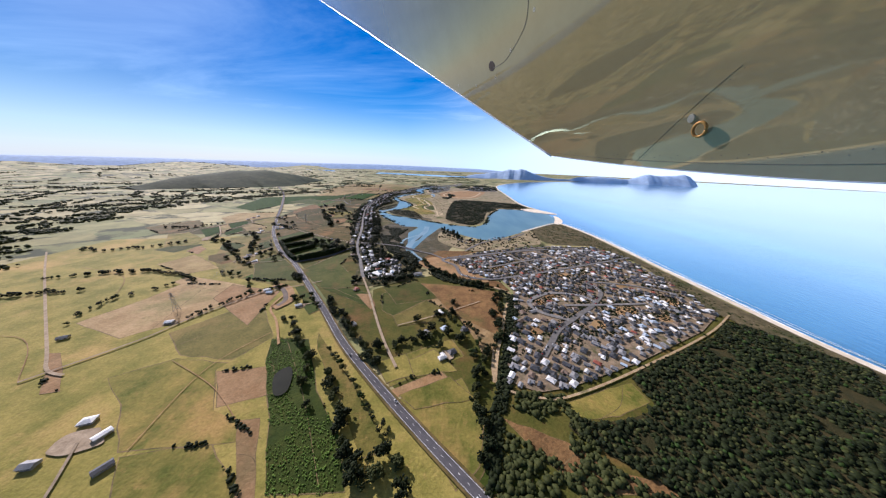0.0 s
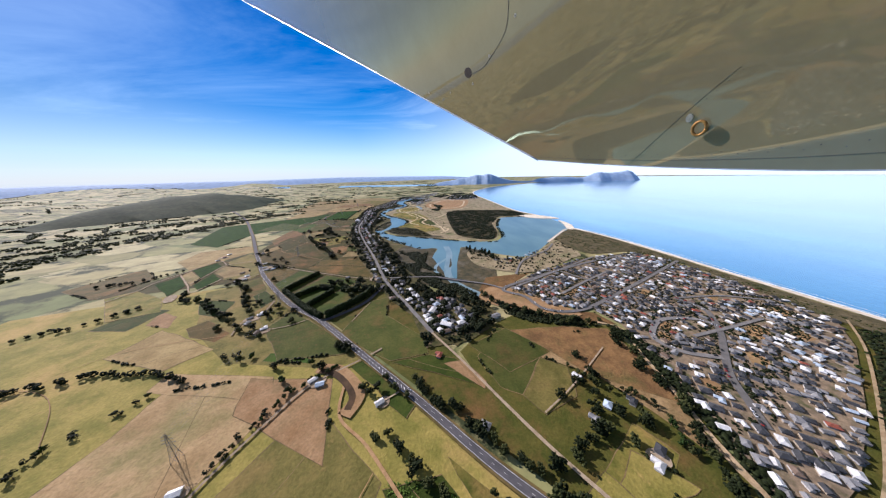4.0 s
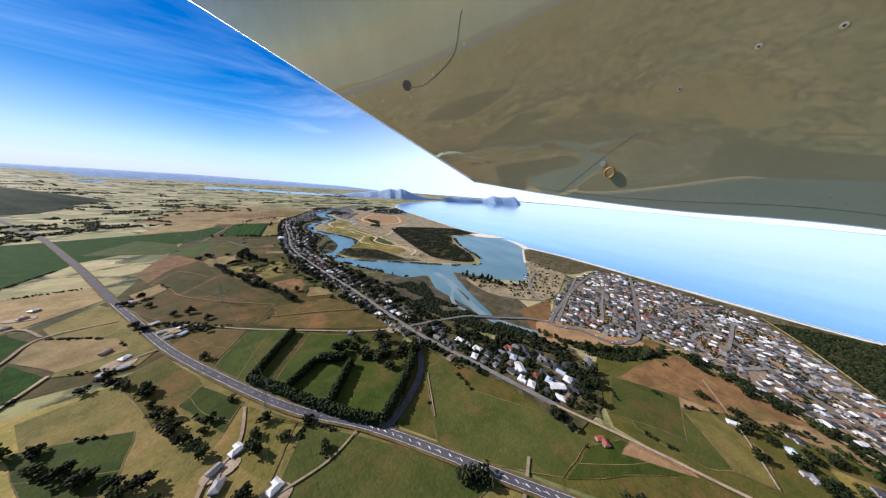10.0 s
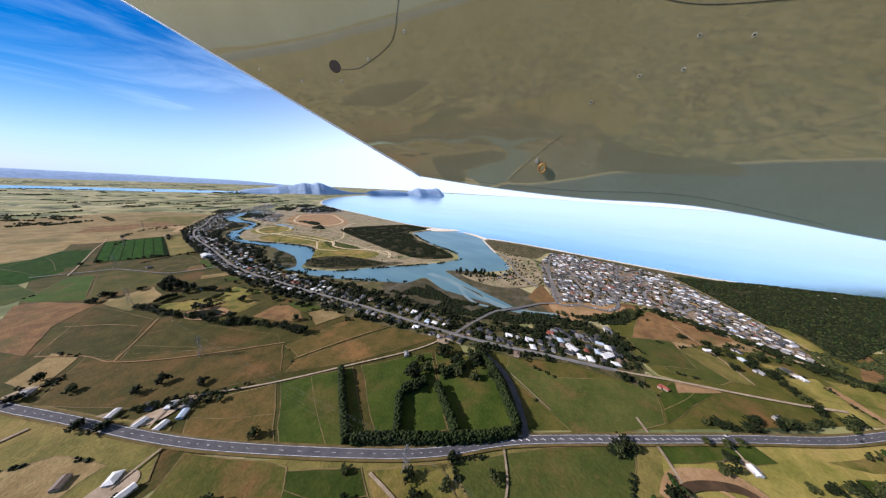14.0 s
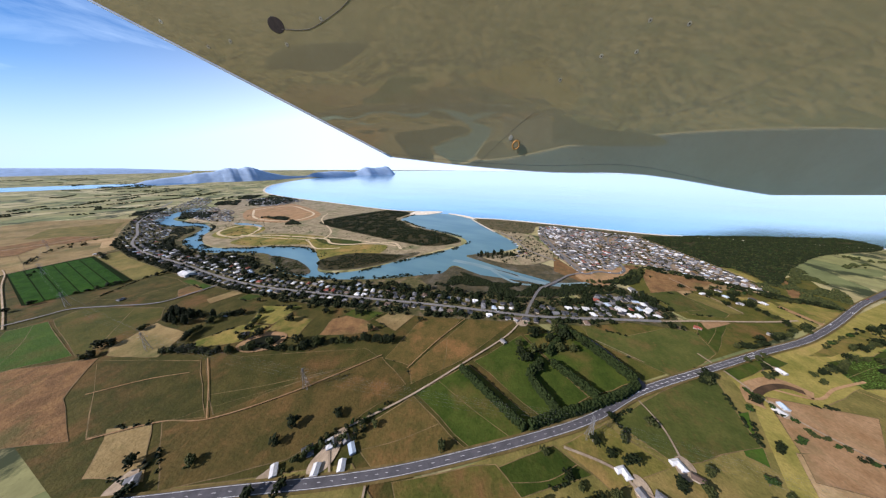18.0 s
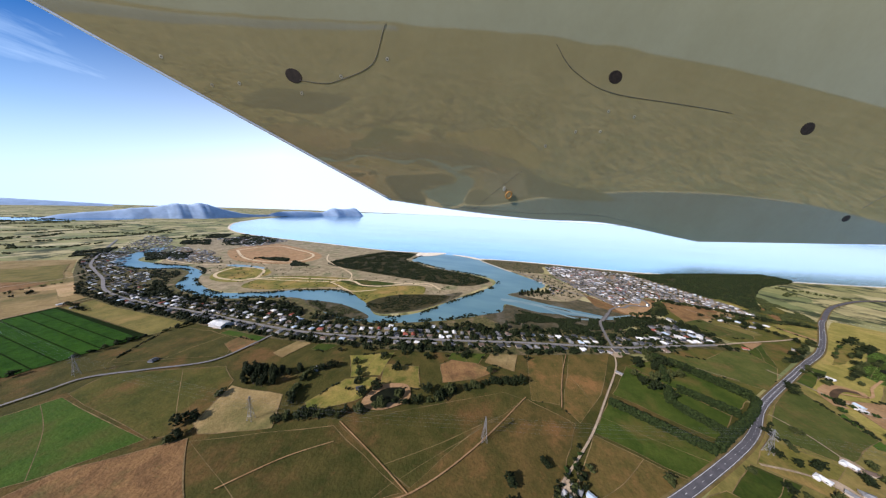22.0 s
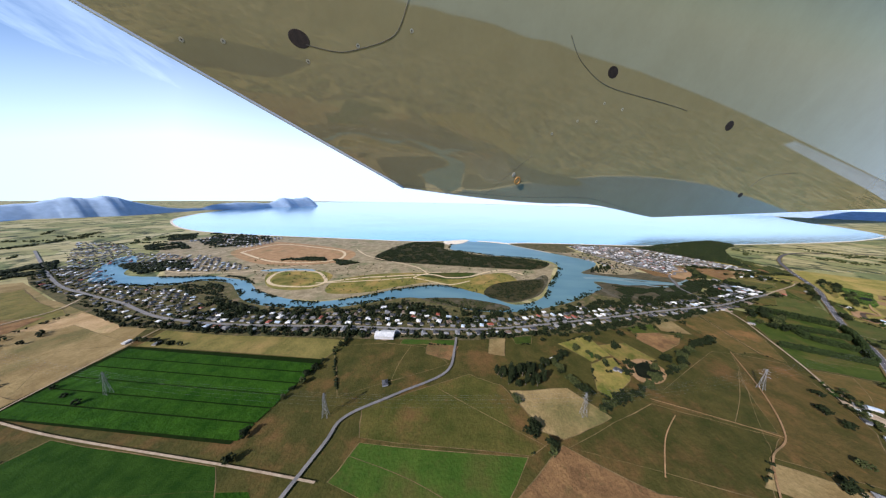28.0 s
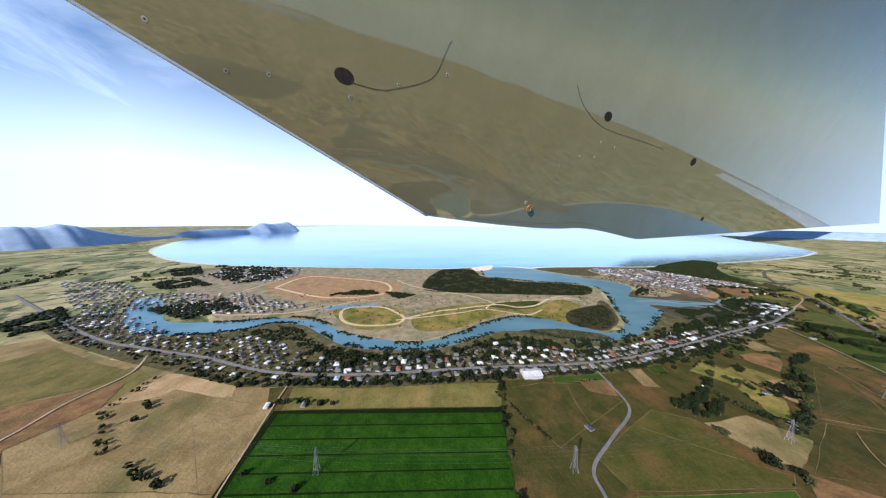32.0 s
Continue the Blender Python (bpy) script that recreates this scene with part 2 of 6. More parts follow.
HEDGE_LEAF = surface("clipped_hedge", (0.008925, 0.01673, 0.003672), (0.0255, 0.03732, 0.00918), 1.4, rough=0.75, islands=True, fine=0.3, spec=0.12)
BARK = surface("bark", (0.08, 0.06, 0.045), (0.14, 0.11, 0.085), 0.5)
# the blue is distance haze painted into the far hills' base colour
HAZE_TINTED_HILL = surface("far_forest_painted_haze", (0.3696, 0.484, 0.6264), (0.4032, 0.5225, 0.6696), 160, fine=40, spec=0.1)
NEAR_HILL = surface("far_dark_hills", (0.026, 0.042, 0.024), (0.062, 0.074, 0.04), 60, fine=10, spec=0.05, grain=0.6)


def patchwork():
    """Distant farmland: a cell pattern of paddocks in straw, olive and green, broken by noise."""
    m = bpy.data.materials.new("farmland")
    m.use_nodes = True
    n, link = m.node_tree.nodes, m.node_tree.links
    bsdf = n["Principled BSDF"]
    bsdf.inputs["Roughness"].default_value = 0.9
    bsdf.inputs["Specular IOR Level"].default_value = 0.2
    geo = n.new("ShaderNodeNewGeometry")
    mp = n.new("ShaderNodeMapping")
    mp.inputs["Rotation"].default_value, mp.inputs["Scale"].default_value = (0, 0, radians(34)), (1 / 70, 1 / 46, 0)
    link.new(geo.outputs["Position"], mp.inputs[0])
    vor = n.new("ShaderNodeTexVoronoi")
    vor.distance, vor.inputs["Scale"].default_value, vor.inputs["Randomness"].default_value = "CHEBYCHEV", 1.0, 0.75
    link.new(mp.outputs[0], vor.inputs["Vector"])
    sep = n.new("ShaderNodeSeparateColor")
    link.new(vor.outputs["Color"], sep.inputs[0])
    ramp = n.new("ShaderNodeValToRGB")
    ramp.color_ramp.interpolation = "CONSTANT"
    cols = [(0.0, (0.208, 0.201, 0.0754)), (0.2, (0.292, 0.251, 0.108)), (0.4, (0.173, 0.173, 0.0598)), (0.54, (0.321, 0.275, 0.127)), (0.70, (0.211, 0.193, 0.0724)), (0.84, (0.126, 0.143, 0.0499)), (0.93, (0.342, 0.299, 0.146))]
    e = ramp.color_ramp.elements
    e[0].color, e[1].position, e[1].color = (*cols[0][1], 1), cols[1][0], (*cols[1][1], 1)
    for p, c in cols[2:]:
        e.new(p).color = (*c, 1)
    link.new(sep.outputs[0], ramp.inputs[0])
    noi = n.new("ShaderNodeTexNoise")
    noi.inputs["Scale"].default_value, noi.inputs["Detail"].default_value, noi.inputs["Roughness"].default_value = 1 / 30, 8, 0.7
    link.new(geo.outputs["Position"], noi.inputs["Vector"])
    r = n.new("ShaderNodeMapRange")
    r.inputs["From Min"].default_value, r.inputs["From Max"].default_value, r.inputs["To Min"].default_value, r.inputs["To Max"].default_value = 0.3, 0.7, 0.72, 1.5
    link.new(noi.outputs["Fac"], r.inputs["Value"])
    hsv = n.new("ShaderNodeHueSaturation")
    hsv.inputs["Saturation"].default_value = 0.95
    link.new(r.outputs[0], hsv.inputs["Value"]); link.new(ramp.outputs[0], hsv.inputs["Color"])
    edge = n.new("ShaderNodeTexVoronoi")
    edge.feature, edge.inputs["Scale"].default_value, edge.inputs["Randomness"].default_value = "DISTANCE_TO_EDGE", 1.0, 0.75
    link.new(mp.outputs[0], edge.inputs["Vector"])
    wild = n.new("ShaderNodeTexNoise")
    wild.inputs["Scale"].default_value, wild.inputs["Detail"].default_value, wild.inputs["Roughness"].default_value = 1 / 55, 9, 0.72
    link.new(geo.outputs["Position"], wild.inputs["Vector"])
    close = n.new("ShaderNodeMapRange")
    close.inputs["From Min"].default_value, close.inputs["From Max"].default_value = 0.02, 0.16
    close.inputs["To Min"].default_value, close.inputs["To Max"].default_value = 0.12, 0.0
    link.new(edge.outputs["Distance"], close.inputs["Value"])
    both = n.new("ShaderNodeMath"); both.operation = "ADD"
    link.new(wild.outputs["Fac"], both.inputs[0]); link.new(close.outputs[0], both.inputs[1])
    scrubby = n.new("ShaderNodeMapRange")
    scrubby.inputs["From Min"].default_value, scrubby.inputs["From Max"].default_value = 0.58, 0.68
    link.new(both.outputs[0], scrubby.inputs["Value"])
    grown = n.new("ShaderNodeMix"); grown.data_type = "RGBA"
    grown.inputs["B"].default_value = (0.035, 0.045, 0.017, 1)
    link.new(scrubby.outputs[0], grown.inputs["Factor"]); link.new(hsv.outputs[0], grown.inputs["A"])
    link.new(grown.outputs["Result"], bsdf.inputs["Base Color"])
    return m


FARMLAND = patchwork()


def water(name, shallow, deep, size, rough, metal=0.0, pale=0.0):
    m = bpy.data.materials.new(name)
    m.use_nodes = True
    n, link = m.node_tree.nodes, m.node_tree.links
    bsdf = n["Principled BSDF"]
    bsdf.inputs["Roughness"].default_value, bsdf.inputs["IOR"].default_value = rough, 1.33
    bsdf.inputs["Metallic"].default_value = metal
    geo = n.new("ShaderNodeNewGeometry")
    noi = n.new("ShaderNodeTexNoise")
    noi.inputs["Scale"].default_value, noi.inputs["Detail"].default_value = 1 / size, 6
    mp = n.new("ShaderNodeMapping")
    mp.inputs["Scale"].default_value = (1.0, 0.35, 1.0)
    link.new(geo.outputs["Position"], mp.inputs[0]); link.new(mp.outputs[0], noi.inputs["Vector"])
    r = n.new("ShaderNodeMapRange")
    r.inputs["From Min"].default_value, r.inputs["From Max"].default_value = 0.35, 0.65
    link.new(noi.outputs["Fac"], r.inputs["Value"])
    x = n.new("ShaderNodeMix"); x.data_type = "RGBA"
    x.inputs["A"].default_value, x.inputs["B"].default_value = (*shallow, 1), (*deep, 1)
    link.new(r.outputs[0], x.inputs["Factor"])
    # far haze and glare painted in: base colour pales away from the shore
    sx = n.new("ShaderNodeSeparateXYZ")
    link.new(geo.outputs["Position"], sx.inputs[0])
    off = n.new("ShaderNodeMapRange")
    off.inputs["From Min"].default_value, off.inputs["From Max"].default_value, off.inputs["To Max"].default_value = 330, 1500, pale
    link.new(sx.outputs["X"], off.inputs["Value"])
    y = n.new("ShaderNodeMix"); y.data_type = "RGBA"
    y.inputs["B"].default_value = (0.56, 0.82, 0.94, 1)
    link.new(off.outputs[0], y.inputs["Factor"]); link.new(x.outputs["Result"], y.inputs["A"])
    link.new(y.outputs["Result"], bsdf.inputs["Base Color"])
    rip = n.new("ShaderNodeTexNoise")
    rip.inputs["Scale"].default_value, rip.inputs["Detail"].default_value = 0.25, 4
    link.new(mp.outputs[0], rip.inputs["Vector"])
    b = n.new("ShaderNodeBump")
    b.inputs["Strength"].default_value, b.inputs["Distance"].default_value = 0.12, 1.0
    link.new(rip.outputs["Fac"], b.inputs["Height"]); link.new(b.outputs[0], bsdf.inputs["Normal"])
    return m


# last value: strength of the haze and glare painted on the far sea
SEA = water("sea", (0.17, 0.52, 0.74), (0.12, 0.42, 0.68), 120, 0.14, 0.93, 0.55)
MUD_WATER = surface("creek_water", (0.085, 0.052, 0.03), (0.045, 0.03, 0.018), 6, rough=0.45, spec=0.04, grain=0.1)
POND = surface("dark_pond_water", (0.006, 0.008, 0.005), (0.012, 0.014, 0.008), 6, rough=0.6, spec=0.04, grain=0.1)
RIVER = water("river", (0.17, 0.32, 0.38), (0.11, 0.25, 0.33), 30, 0.4, 0.4)


# ---- builders ----
def mesh_of(name, bm, material, smooth=False):
    me = bpy.data.meshes.new(name)
    bm.to_mesh(me)
    bm.free()
    me.materials.append(material)
    if smooth:
        me.polygons.foreach_set("use_smooth", [True] * len(me.polygons))
    return me


def part(name, bm, material, parent, label="", smooth=False):
    ob = new(name, mesh_of(name, bm, material, smooth))
    ob.parent = parent
    if label:
        ob["label"] = label
    return ob


def curve_through(pts, closed=False, steps=6):
    """A smooth line through the points (Catmull-Rom)."""
    p = [Vector((*q, 0)).to_2d() for q in pts]
    n, out = len(p), []
    for i in range(n if closed else n - 1):
        a, b, c, d = (p[(i + k) % n] if closed else p[min(max(i + k, 0), n - 1)] for k in (-1, 0, 1, 2))
        for s in range(steps):
            t = s / steps
            out.append(0.5 * (2 * b + (c - a) * t + (2 * a - 5 * b + 4 * c - d) * t * t + (3 * b - a - 3 * c + d) * t ** 3))
    if not closed:
        out.append(p[-1])
    return [(v.x, v.y) for v in out]


def sheet(name, pts, z, material, label="", category="", smooth=False, ragged=0.0, kind="structure"):
    """A flat piece of ground with the given outline, and a low edge."""
    if smooth:
        pts = curve_through(pts, True)
    bm = bmesh.new()
    vs = []
    for x, y in pts:
        dx, dy = (noise.noise((x / 9, y / 9, k)) * ragged for k in (3.1, 7.7))
        vs.append(bm.verts.new((x + dx, y + dy, z)))
    f = bm.faces.new(vs)
    f.normal_update()
    if f.normal.z < 0:
        f.normal_flip()
    bmesh.ops.triangulate(bm, faces=[f])
    ob = new(name, mesh_of(name, bm, material))
    return tagged(ob, label, category, kind=kind)


def ribbon(name, pts, width, z, material, label="", category="road", steps=8, kind="structure", parent=None, smooth=True):
    line = curve_through(pts, False, steps) if smooth else pts
    bm = bmesh.new()
    rows = []
    for i, (x, y) in enumerate(line):
        a, b = line[max(i - 1, 0)], line[min(i + 1, len(line) - 1)]
        d = Vector((b[0] - a[0], b[1] - a[1])).normalized() * (width / 2)
        rows.append([bm.verts.new((x + s * -d.y, y + s * d.x, z)) for s in (1, -1)])
    for r, q in zip(rows, rows[1:]):
        bm.faces.new((r[0], r[1], q[1], q[0]))
    ob = new(name, mesh_of(name, bm, material))
    if parent:
        ob.parent = parent
        return ob
    return tagged(ob, label, category, kind=kind)


def inside(x, y, poly):
    hit = False
    for (ax, ay), (bx, by) in zip(poly, poly[1:] + poly[:1]):
        if (ay > y) != (by > y) and x < (bx - ax) * (y - ay) / (by - ay) + ax:
            hit = not hit
    return hit


# ---- plan: outlines in metres ----
COAST = [(2400, -2800), (1500, -1900), (950, -1450), (640, -1120), (480, -760), (375, -400), (315, -120), (285, 30), (266, 120), (262, 180), (262, 250), (262, 330), (258, 420), (243, 490)]
MOUTH_S = [(252, 505), (225, 482), (165, 434), (120, 392), (75, 356), (40, 372), (10, 405), (-6, 418)]
ARM = [(-14, 398), (-28, 352), (-38, 308), (-44, 292), (-51, 330), (-58, 380), (-46, 420)]
NEAR_BANK = [(-75, 425), (-92, 447), (-118, 480), (-140, 520), (-155, 560), (-157, 610), (-135, 655), (-130, 690), (-148, 728), (-167, 775), (-166, 830), (-155, 870), (-128, 905), (-105, 935), (-100, 975), (-118, 1000), (-128, 1050), (-122, 1110)]
INLET = [(-70, 1180), (-10, 1235), (10, 1225), (-40, 1160), (-88, 1110)]
FAR_BANK = [(-92, 1050), (-82, 990), (-78, 950), (-95, 912), (-128, 872), (-146, 825), (-150, 785), (-130, 742), (-104, 705), (-84, 655), (-95, 620), (-115, 590), (-138, 560), (-115, 522), (-60, 492), (-10, 462), (40, 440), (72, 450), (92, 505), (106, 560), (150, 640), (215, 640)]
NORTH_SPIT = [(262, 622), (250, 665), (235, 760), (250, 1000), (268, 1260), (315, 1460), (430, 1660), (610, 1870), (880, 2060)]

ground_bm = bmesh.new()


def build_ground():
    """One sheet to the horizon, flat by the coast and swelling into hills inland."""
    cx, cy = -250, 500
    radii = [0, 60, 140, 240, 360, 500, 660, 840, 1040, 1300, 1600, 1950, 2350, 2800, 3300, 3800, 4300, 4650]
    rings = []
    for r in radii:
        row = []
        for k in range(120 if r else 1):
            a = 2 * math.pi * k / 120
            x, y = cx + r * math.cos(a), cy + r * math.sin(a)
            inland = max(0.0, min(1.0, (-x - 700) / 900)) if r > 700 else 0.0
            h = inland * max(0, noise.noise((x / 520, y / 520, 0.3)) + 0.1) * 60
            row.append(ground_bm.verts.new((x, y, h)))
        rings.append(row)
    for k in range(120):
        ground_bm.faces.new((rings[0][0], rings[1][k], rings[1][(k + 1) % 120]))
    for a, b in zip(rings[1:], rings[2:]):
        for k in range(120):
            j = (k + 1) % 120
            ground_bm.faces.new((a[k], b[k], b[j], a[j]))
    tagged(new("ground", mesh_of("ground", ground_bm, FARMLAND, True)), "patchwork farmland, dry straw and olive paddocks", "ground", kind="structure")


build_ground()
sea_line = curve_through(COAST + NORTH_SPIT)
far_sea = [(3000, 3050), (4050, 2000), (4350, 500), (4050, -900), (3300, -2300)]
sheet("sea", sea_line + far_sea, 0.12, SEA, "calm turquoise sea, far haze and glare painted into its colour", "sea")
sheet("river", curve_through(MOUTH_S + ARM + NEAR_BANK + INLET + FAR_BANK + [(262, 622)]), 0.128, RIVER, "calm blue-grey tidal river and estuary", "river")


# ---- the wing that reaches over the view ----
WING = surface("wing_paint", (0.3, 0.262, 0.148), (0.322, 0.284, 0.165), 120, rough=0.035, metal=0.45, fine=14, grain=0.05)
# paler than the wing paint: sky and sea reflection put into the edge colour
WING_EDGE = surface("wing_edge_painted_sheen", (0.55, 0.57, 0.6), (0.66, 0.68, 0.7), 60, rough=0.2, metal=0.5, fine=10, grain=0.1)
HOLE = surface("dark_opening", (0.012, 0.008, 0.006), (0.03, 0.02, 0.014), 8, rough=0.8, fine=3)
SEAM = surface("dark_seam", (0.05, 0.045, 0.035), (0.1, 0.09, 0.07), 12, rough=0.6, fine=3)
SCREW = surface("dull_screw", (0.42, 0.4, 0.33), (0.58, 0.55, 0.46), 6, rough=0.3, metal=0.6, fine=2)
RUST = surface("rusty_steel", (0.28, 0.13, 0.03), (0.45, 0.24, 0.06), 9, rough=0.5, metal=0.3, fine=3)

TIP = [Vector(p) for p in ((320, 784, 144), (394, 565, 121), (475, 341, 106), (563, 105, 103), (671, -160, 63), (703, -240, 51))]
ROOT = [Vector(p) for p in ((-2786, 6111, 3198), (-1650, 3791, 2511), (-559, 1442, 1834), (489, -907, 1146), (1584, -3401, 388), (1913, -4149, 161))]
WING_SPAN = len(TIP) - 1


def along(p, s):
    q = [2 * p[0] - p[1], *p, 2 * p[-1] - p[-2]]
    i = min(int(s), len(p) - 2)
    t = s - i
    a, b, c, d = q[i:i + 4]
    return 0.5 * (2 * b + (c - a) * t + (2 * a - 5 * b + 4 * c - d) * t * t + (3 * b - a - 3 * c + d) * t ** 3)


def skin(s, v):
    return along(TIP, s).lerp(along(ROOT, s), v)


def skin_frame(s, v, proud=0.0):
    """A pose on the skin: x along the tip, z out of the painted side."""
    p, e = skin(s, v), 0.004
    x = (skin(min(s + e, WING_SPAN), v) - skin(max(s - e, 0), v)).normalized()
    y = (skin(s, v + e) - p).normalized()
    n = x.cross(y).normalized()
    if n.dot(Vector((-300, 400, 120)) - p) < 0:
        n = -n
    y = n.cross(x)
    m = Matrix((x, y, n)).transposed().to_4x4()
    m.translation = p + n * proud
    return m


def inboard(s, metres, proud=0.0):
    """A pose on the skin so many metres in from the tip edge."""
    return skin_frame(s, metres / (along(ROOT, s) - along(TIP, s)).length, proud)


def tube(pts, r, sides=8):
    bm = bmesh.new()
    rings = []
    for i, p in enumerate(pts):
        d = (pts[min(i + 1, len(pts) - 1)] - pts[max(i - 1, 0)]).normalized()
        a = d.orthogonal().normalized()
        b = d.cross(a)
        rings.append([bm.verts.new(p + (a * math.cos(k * 2 * math.pi / sides) + b * math.sin(k * 2 * math.pi / sides)) * r) for k in range(sides)])
    for r0, r1 in zip(rings, rings[1:]):
        # keep neighbouring rings in step
        k0 = min(range(sides), key=lambda k: (r1[k].co - r0[0].co).length)
        for k in range(sides):
            bm.faces.new((r0[k], r0[(k + 1) % sides], r1[(k0 + k + 1) % sides], r1[(k0 + k) % sides]))
        r1[:] = r1[k0:] + r1[:k0]
    bm.faces.new(rings[0][::-1]); bm.faces.new(rings[-1])
    bmesh.ops.recalc_face_normals(bm, faces=bm.faces[:])
    return bm


def disc(m, radius, depth, squash=1.0):
    bm = bmesh.new()
    bmesh.ops.create_cone(bm, cap_ends=True, segments=28, radius1=radius, radius2=radius * 0.92, depth=depth, matrix=m @ Matrix.Diagonal((1, squash, 1, 1)))
    return bm


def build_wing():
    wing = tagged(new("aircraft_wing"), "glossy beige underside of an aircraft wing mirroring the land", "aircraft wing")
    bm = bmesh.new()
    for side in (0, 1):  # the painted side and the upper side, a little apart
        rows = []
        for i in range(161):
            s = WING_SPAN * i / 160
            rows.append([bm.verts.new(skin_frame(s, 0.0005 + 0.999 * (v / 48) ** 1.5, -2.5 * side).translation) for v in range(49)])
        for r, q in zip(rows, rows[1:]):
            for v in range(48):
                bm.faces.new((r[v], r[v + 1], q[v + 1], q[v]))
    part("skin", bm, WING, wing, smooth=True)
    part("leading_edge", tube([skin_frame(0, 0.98 * (v / 40) ** 1.5, -1.5).translation for v in range(41)], 3.5), WING_EDGE, wing, "rounded leading edge with a pale sky sheen in its colour", True)
    part("tip_edge", tube([skin_frame(WING_SPAN * s / 160, 0, -1.0).translation for s in range(161)], 1.3), WING_EDGE, wing, "rounded tip edge with a pale sky sheen in its colour", True)
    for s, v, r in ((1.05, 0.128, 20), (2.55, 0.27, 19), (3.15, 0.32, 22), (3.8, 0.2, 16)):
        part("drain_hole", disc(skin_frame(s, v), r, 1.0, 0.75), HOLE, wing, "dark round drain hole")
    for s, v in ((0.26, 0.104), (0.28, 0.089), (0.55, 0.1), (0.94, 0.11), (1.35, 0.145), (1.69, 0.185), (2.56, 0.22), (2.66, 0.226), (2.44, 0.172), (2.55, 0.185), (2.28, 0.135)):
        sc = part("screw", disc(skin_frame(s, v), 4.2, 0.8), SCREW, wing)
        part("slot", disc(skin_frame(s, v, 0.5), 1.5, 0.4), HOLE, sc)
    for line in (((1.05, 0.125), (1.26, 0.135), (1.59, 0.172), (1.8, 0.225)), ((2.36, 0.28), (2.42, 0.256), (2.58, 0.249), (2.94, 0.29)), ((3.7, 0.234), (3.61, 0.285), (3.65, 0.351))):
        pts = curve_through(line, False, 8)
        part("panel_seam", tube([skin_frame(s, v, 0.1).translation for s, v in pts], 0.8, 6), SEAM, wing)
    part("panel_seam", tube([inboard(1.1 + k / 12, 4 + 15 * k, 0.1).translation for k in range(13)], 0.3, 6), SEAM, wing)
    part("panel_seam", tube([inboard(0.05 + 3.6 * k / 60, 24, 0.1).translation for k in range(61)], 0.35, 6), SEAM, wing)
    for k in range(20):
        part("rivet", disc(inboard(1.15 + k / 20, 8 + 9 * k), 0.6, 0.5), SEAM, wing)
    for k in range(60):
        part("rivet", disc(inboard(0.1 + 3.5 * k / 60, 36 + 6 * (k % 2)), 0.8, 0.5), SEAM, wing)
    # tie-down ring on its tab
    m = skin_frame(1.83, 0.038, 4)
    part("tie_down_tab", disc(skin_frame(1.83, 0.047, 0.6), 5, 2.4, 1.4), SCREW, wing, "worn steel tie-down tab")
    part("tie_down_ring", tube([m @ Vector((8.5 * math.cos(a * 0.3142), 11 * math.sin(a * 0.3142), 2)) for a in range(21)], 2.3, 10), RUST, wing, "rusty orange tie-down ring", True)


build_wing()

# ---- roads ----
MARGIN_GRASS = surface("dry_verge", (0.0986, 0.0776, 0.02352), (0.1856, 0.131, 0.0504), 6, bump=0.3, spec=0.1)
HIGHWAY = [(40, -1500), (120, -1000), (200, -640), (232, -400), (222, -220), (150, -90), (60, 8), (22, 44), (-5, 68), (-31, 92), (-61, 122), (-90, 157), (-121, 193), (-168, 247), (-198, 274), (-221, 300), (-256, 345), (-277, 376), (-300, 415), (-330, 465), (-420, 620), (-560, 840), (-800, 1150)]
STREET = [(-24, 104), (-36, 125), (-48, 150), (-62, 181), (-78, 213), (-95, 255), (-110, 290), (-122, 325), (-141, 400), (-170, 500), (-196, 610), (-201, 740), (-206, 834), (-199, 915), (-174, 990), (-156, 1060), (-122, 1160), (20, 1450)]
LINK = [(-165, 245), (-147, 257), (-132, 273), (-120, 303)]
SIDE = [(-345, 705), (-307, 695), (-291, 691), (-274, 667), (-253, 637), (-227, 631), (-201, 629)]
ribbon("road", HIGHWAY, 4.4, 1.0, ASPHALT, "grey asphalt highway between paddocks")
ribbon("road", STREET[4:], 3.4, 1.02, WORN_ASPHALT, "grey asphalt village street lined with houses")
ribbon("road", STREET[:5], 1.7, 1.015, GRAVEL, "narrow pale lane between paddocks")
ribbon("verge", HIGHWAY, 6.6, 0.96, MARGIN_GRASS, "mown grass verge along the highway", "verge")
ribbon("road", LINK, 3.6, 1.04, ASPHALT, "curved asphalt link road beside a hedge")
ribbon("road", SIDE, 1.8, 0.98, WORN_ASPHALT, "narrow grey side road with a bend")

TOWN_ROADS = [
    [(64, 116), (72, 126), (86, 143), (108, 160), (130, 177), (150, 200), (146, 220)],
    [(98, 154), (80, 163), (75, 177), (90, 190), (106, 195), (128, 190), (134, 180)],
    [(247, 296), (170, 264), (100, 236), (50, 219), (22, 226), (15, 250), (2, 269), (54, 290), (130, 314), (200, 330)],
    [(146, 220), (190, 215), (222, 200)],
    [(2, 269), (-15, 285), (-45, 300), (-62, 312), (-96, 318), (-120, 320)],
    [(10, 268), (60, 290), (110, 312), (157, 332)], [(53, 248), (95, 268), (140, 287)], [(104, 174), (140, 177), (178, 181)],
    [(110, 248), (84, 296)], [(150, 262), (128, 308)], [(200, 280), (178, 322)],
    [(30, 300), (60, 340), (110, 370), (140, 400)],
]
for k, line in enumerate(TOWN_ROADS):
    ribbon("road", line, 3.8 if k < 3 else 2.6, 1.06 + 0.02 * k, WORN_ASPHALT, "grey asphalt street among the town's houses")
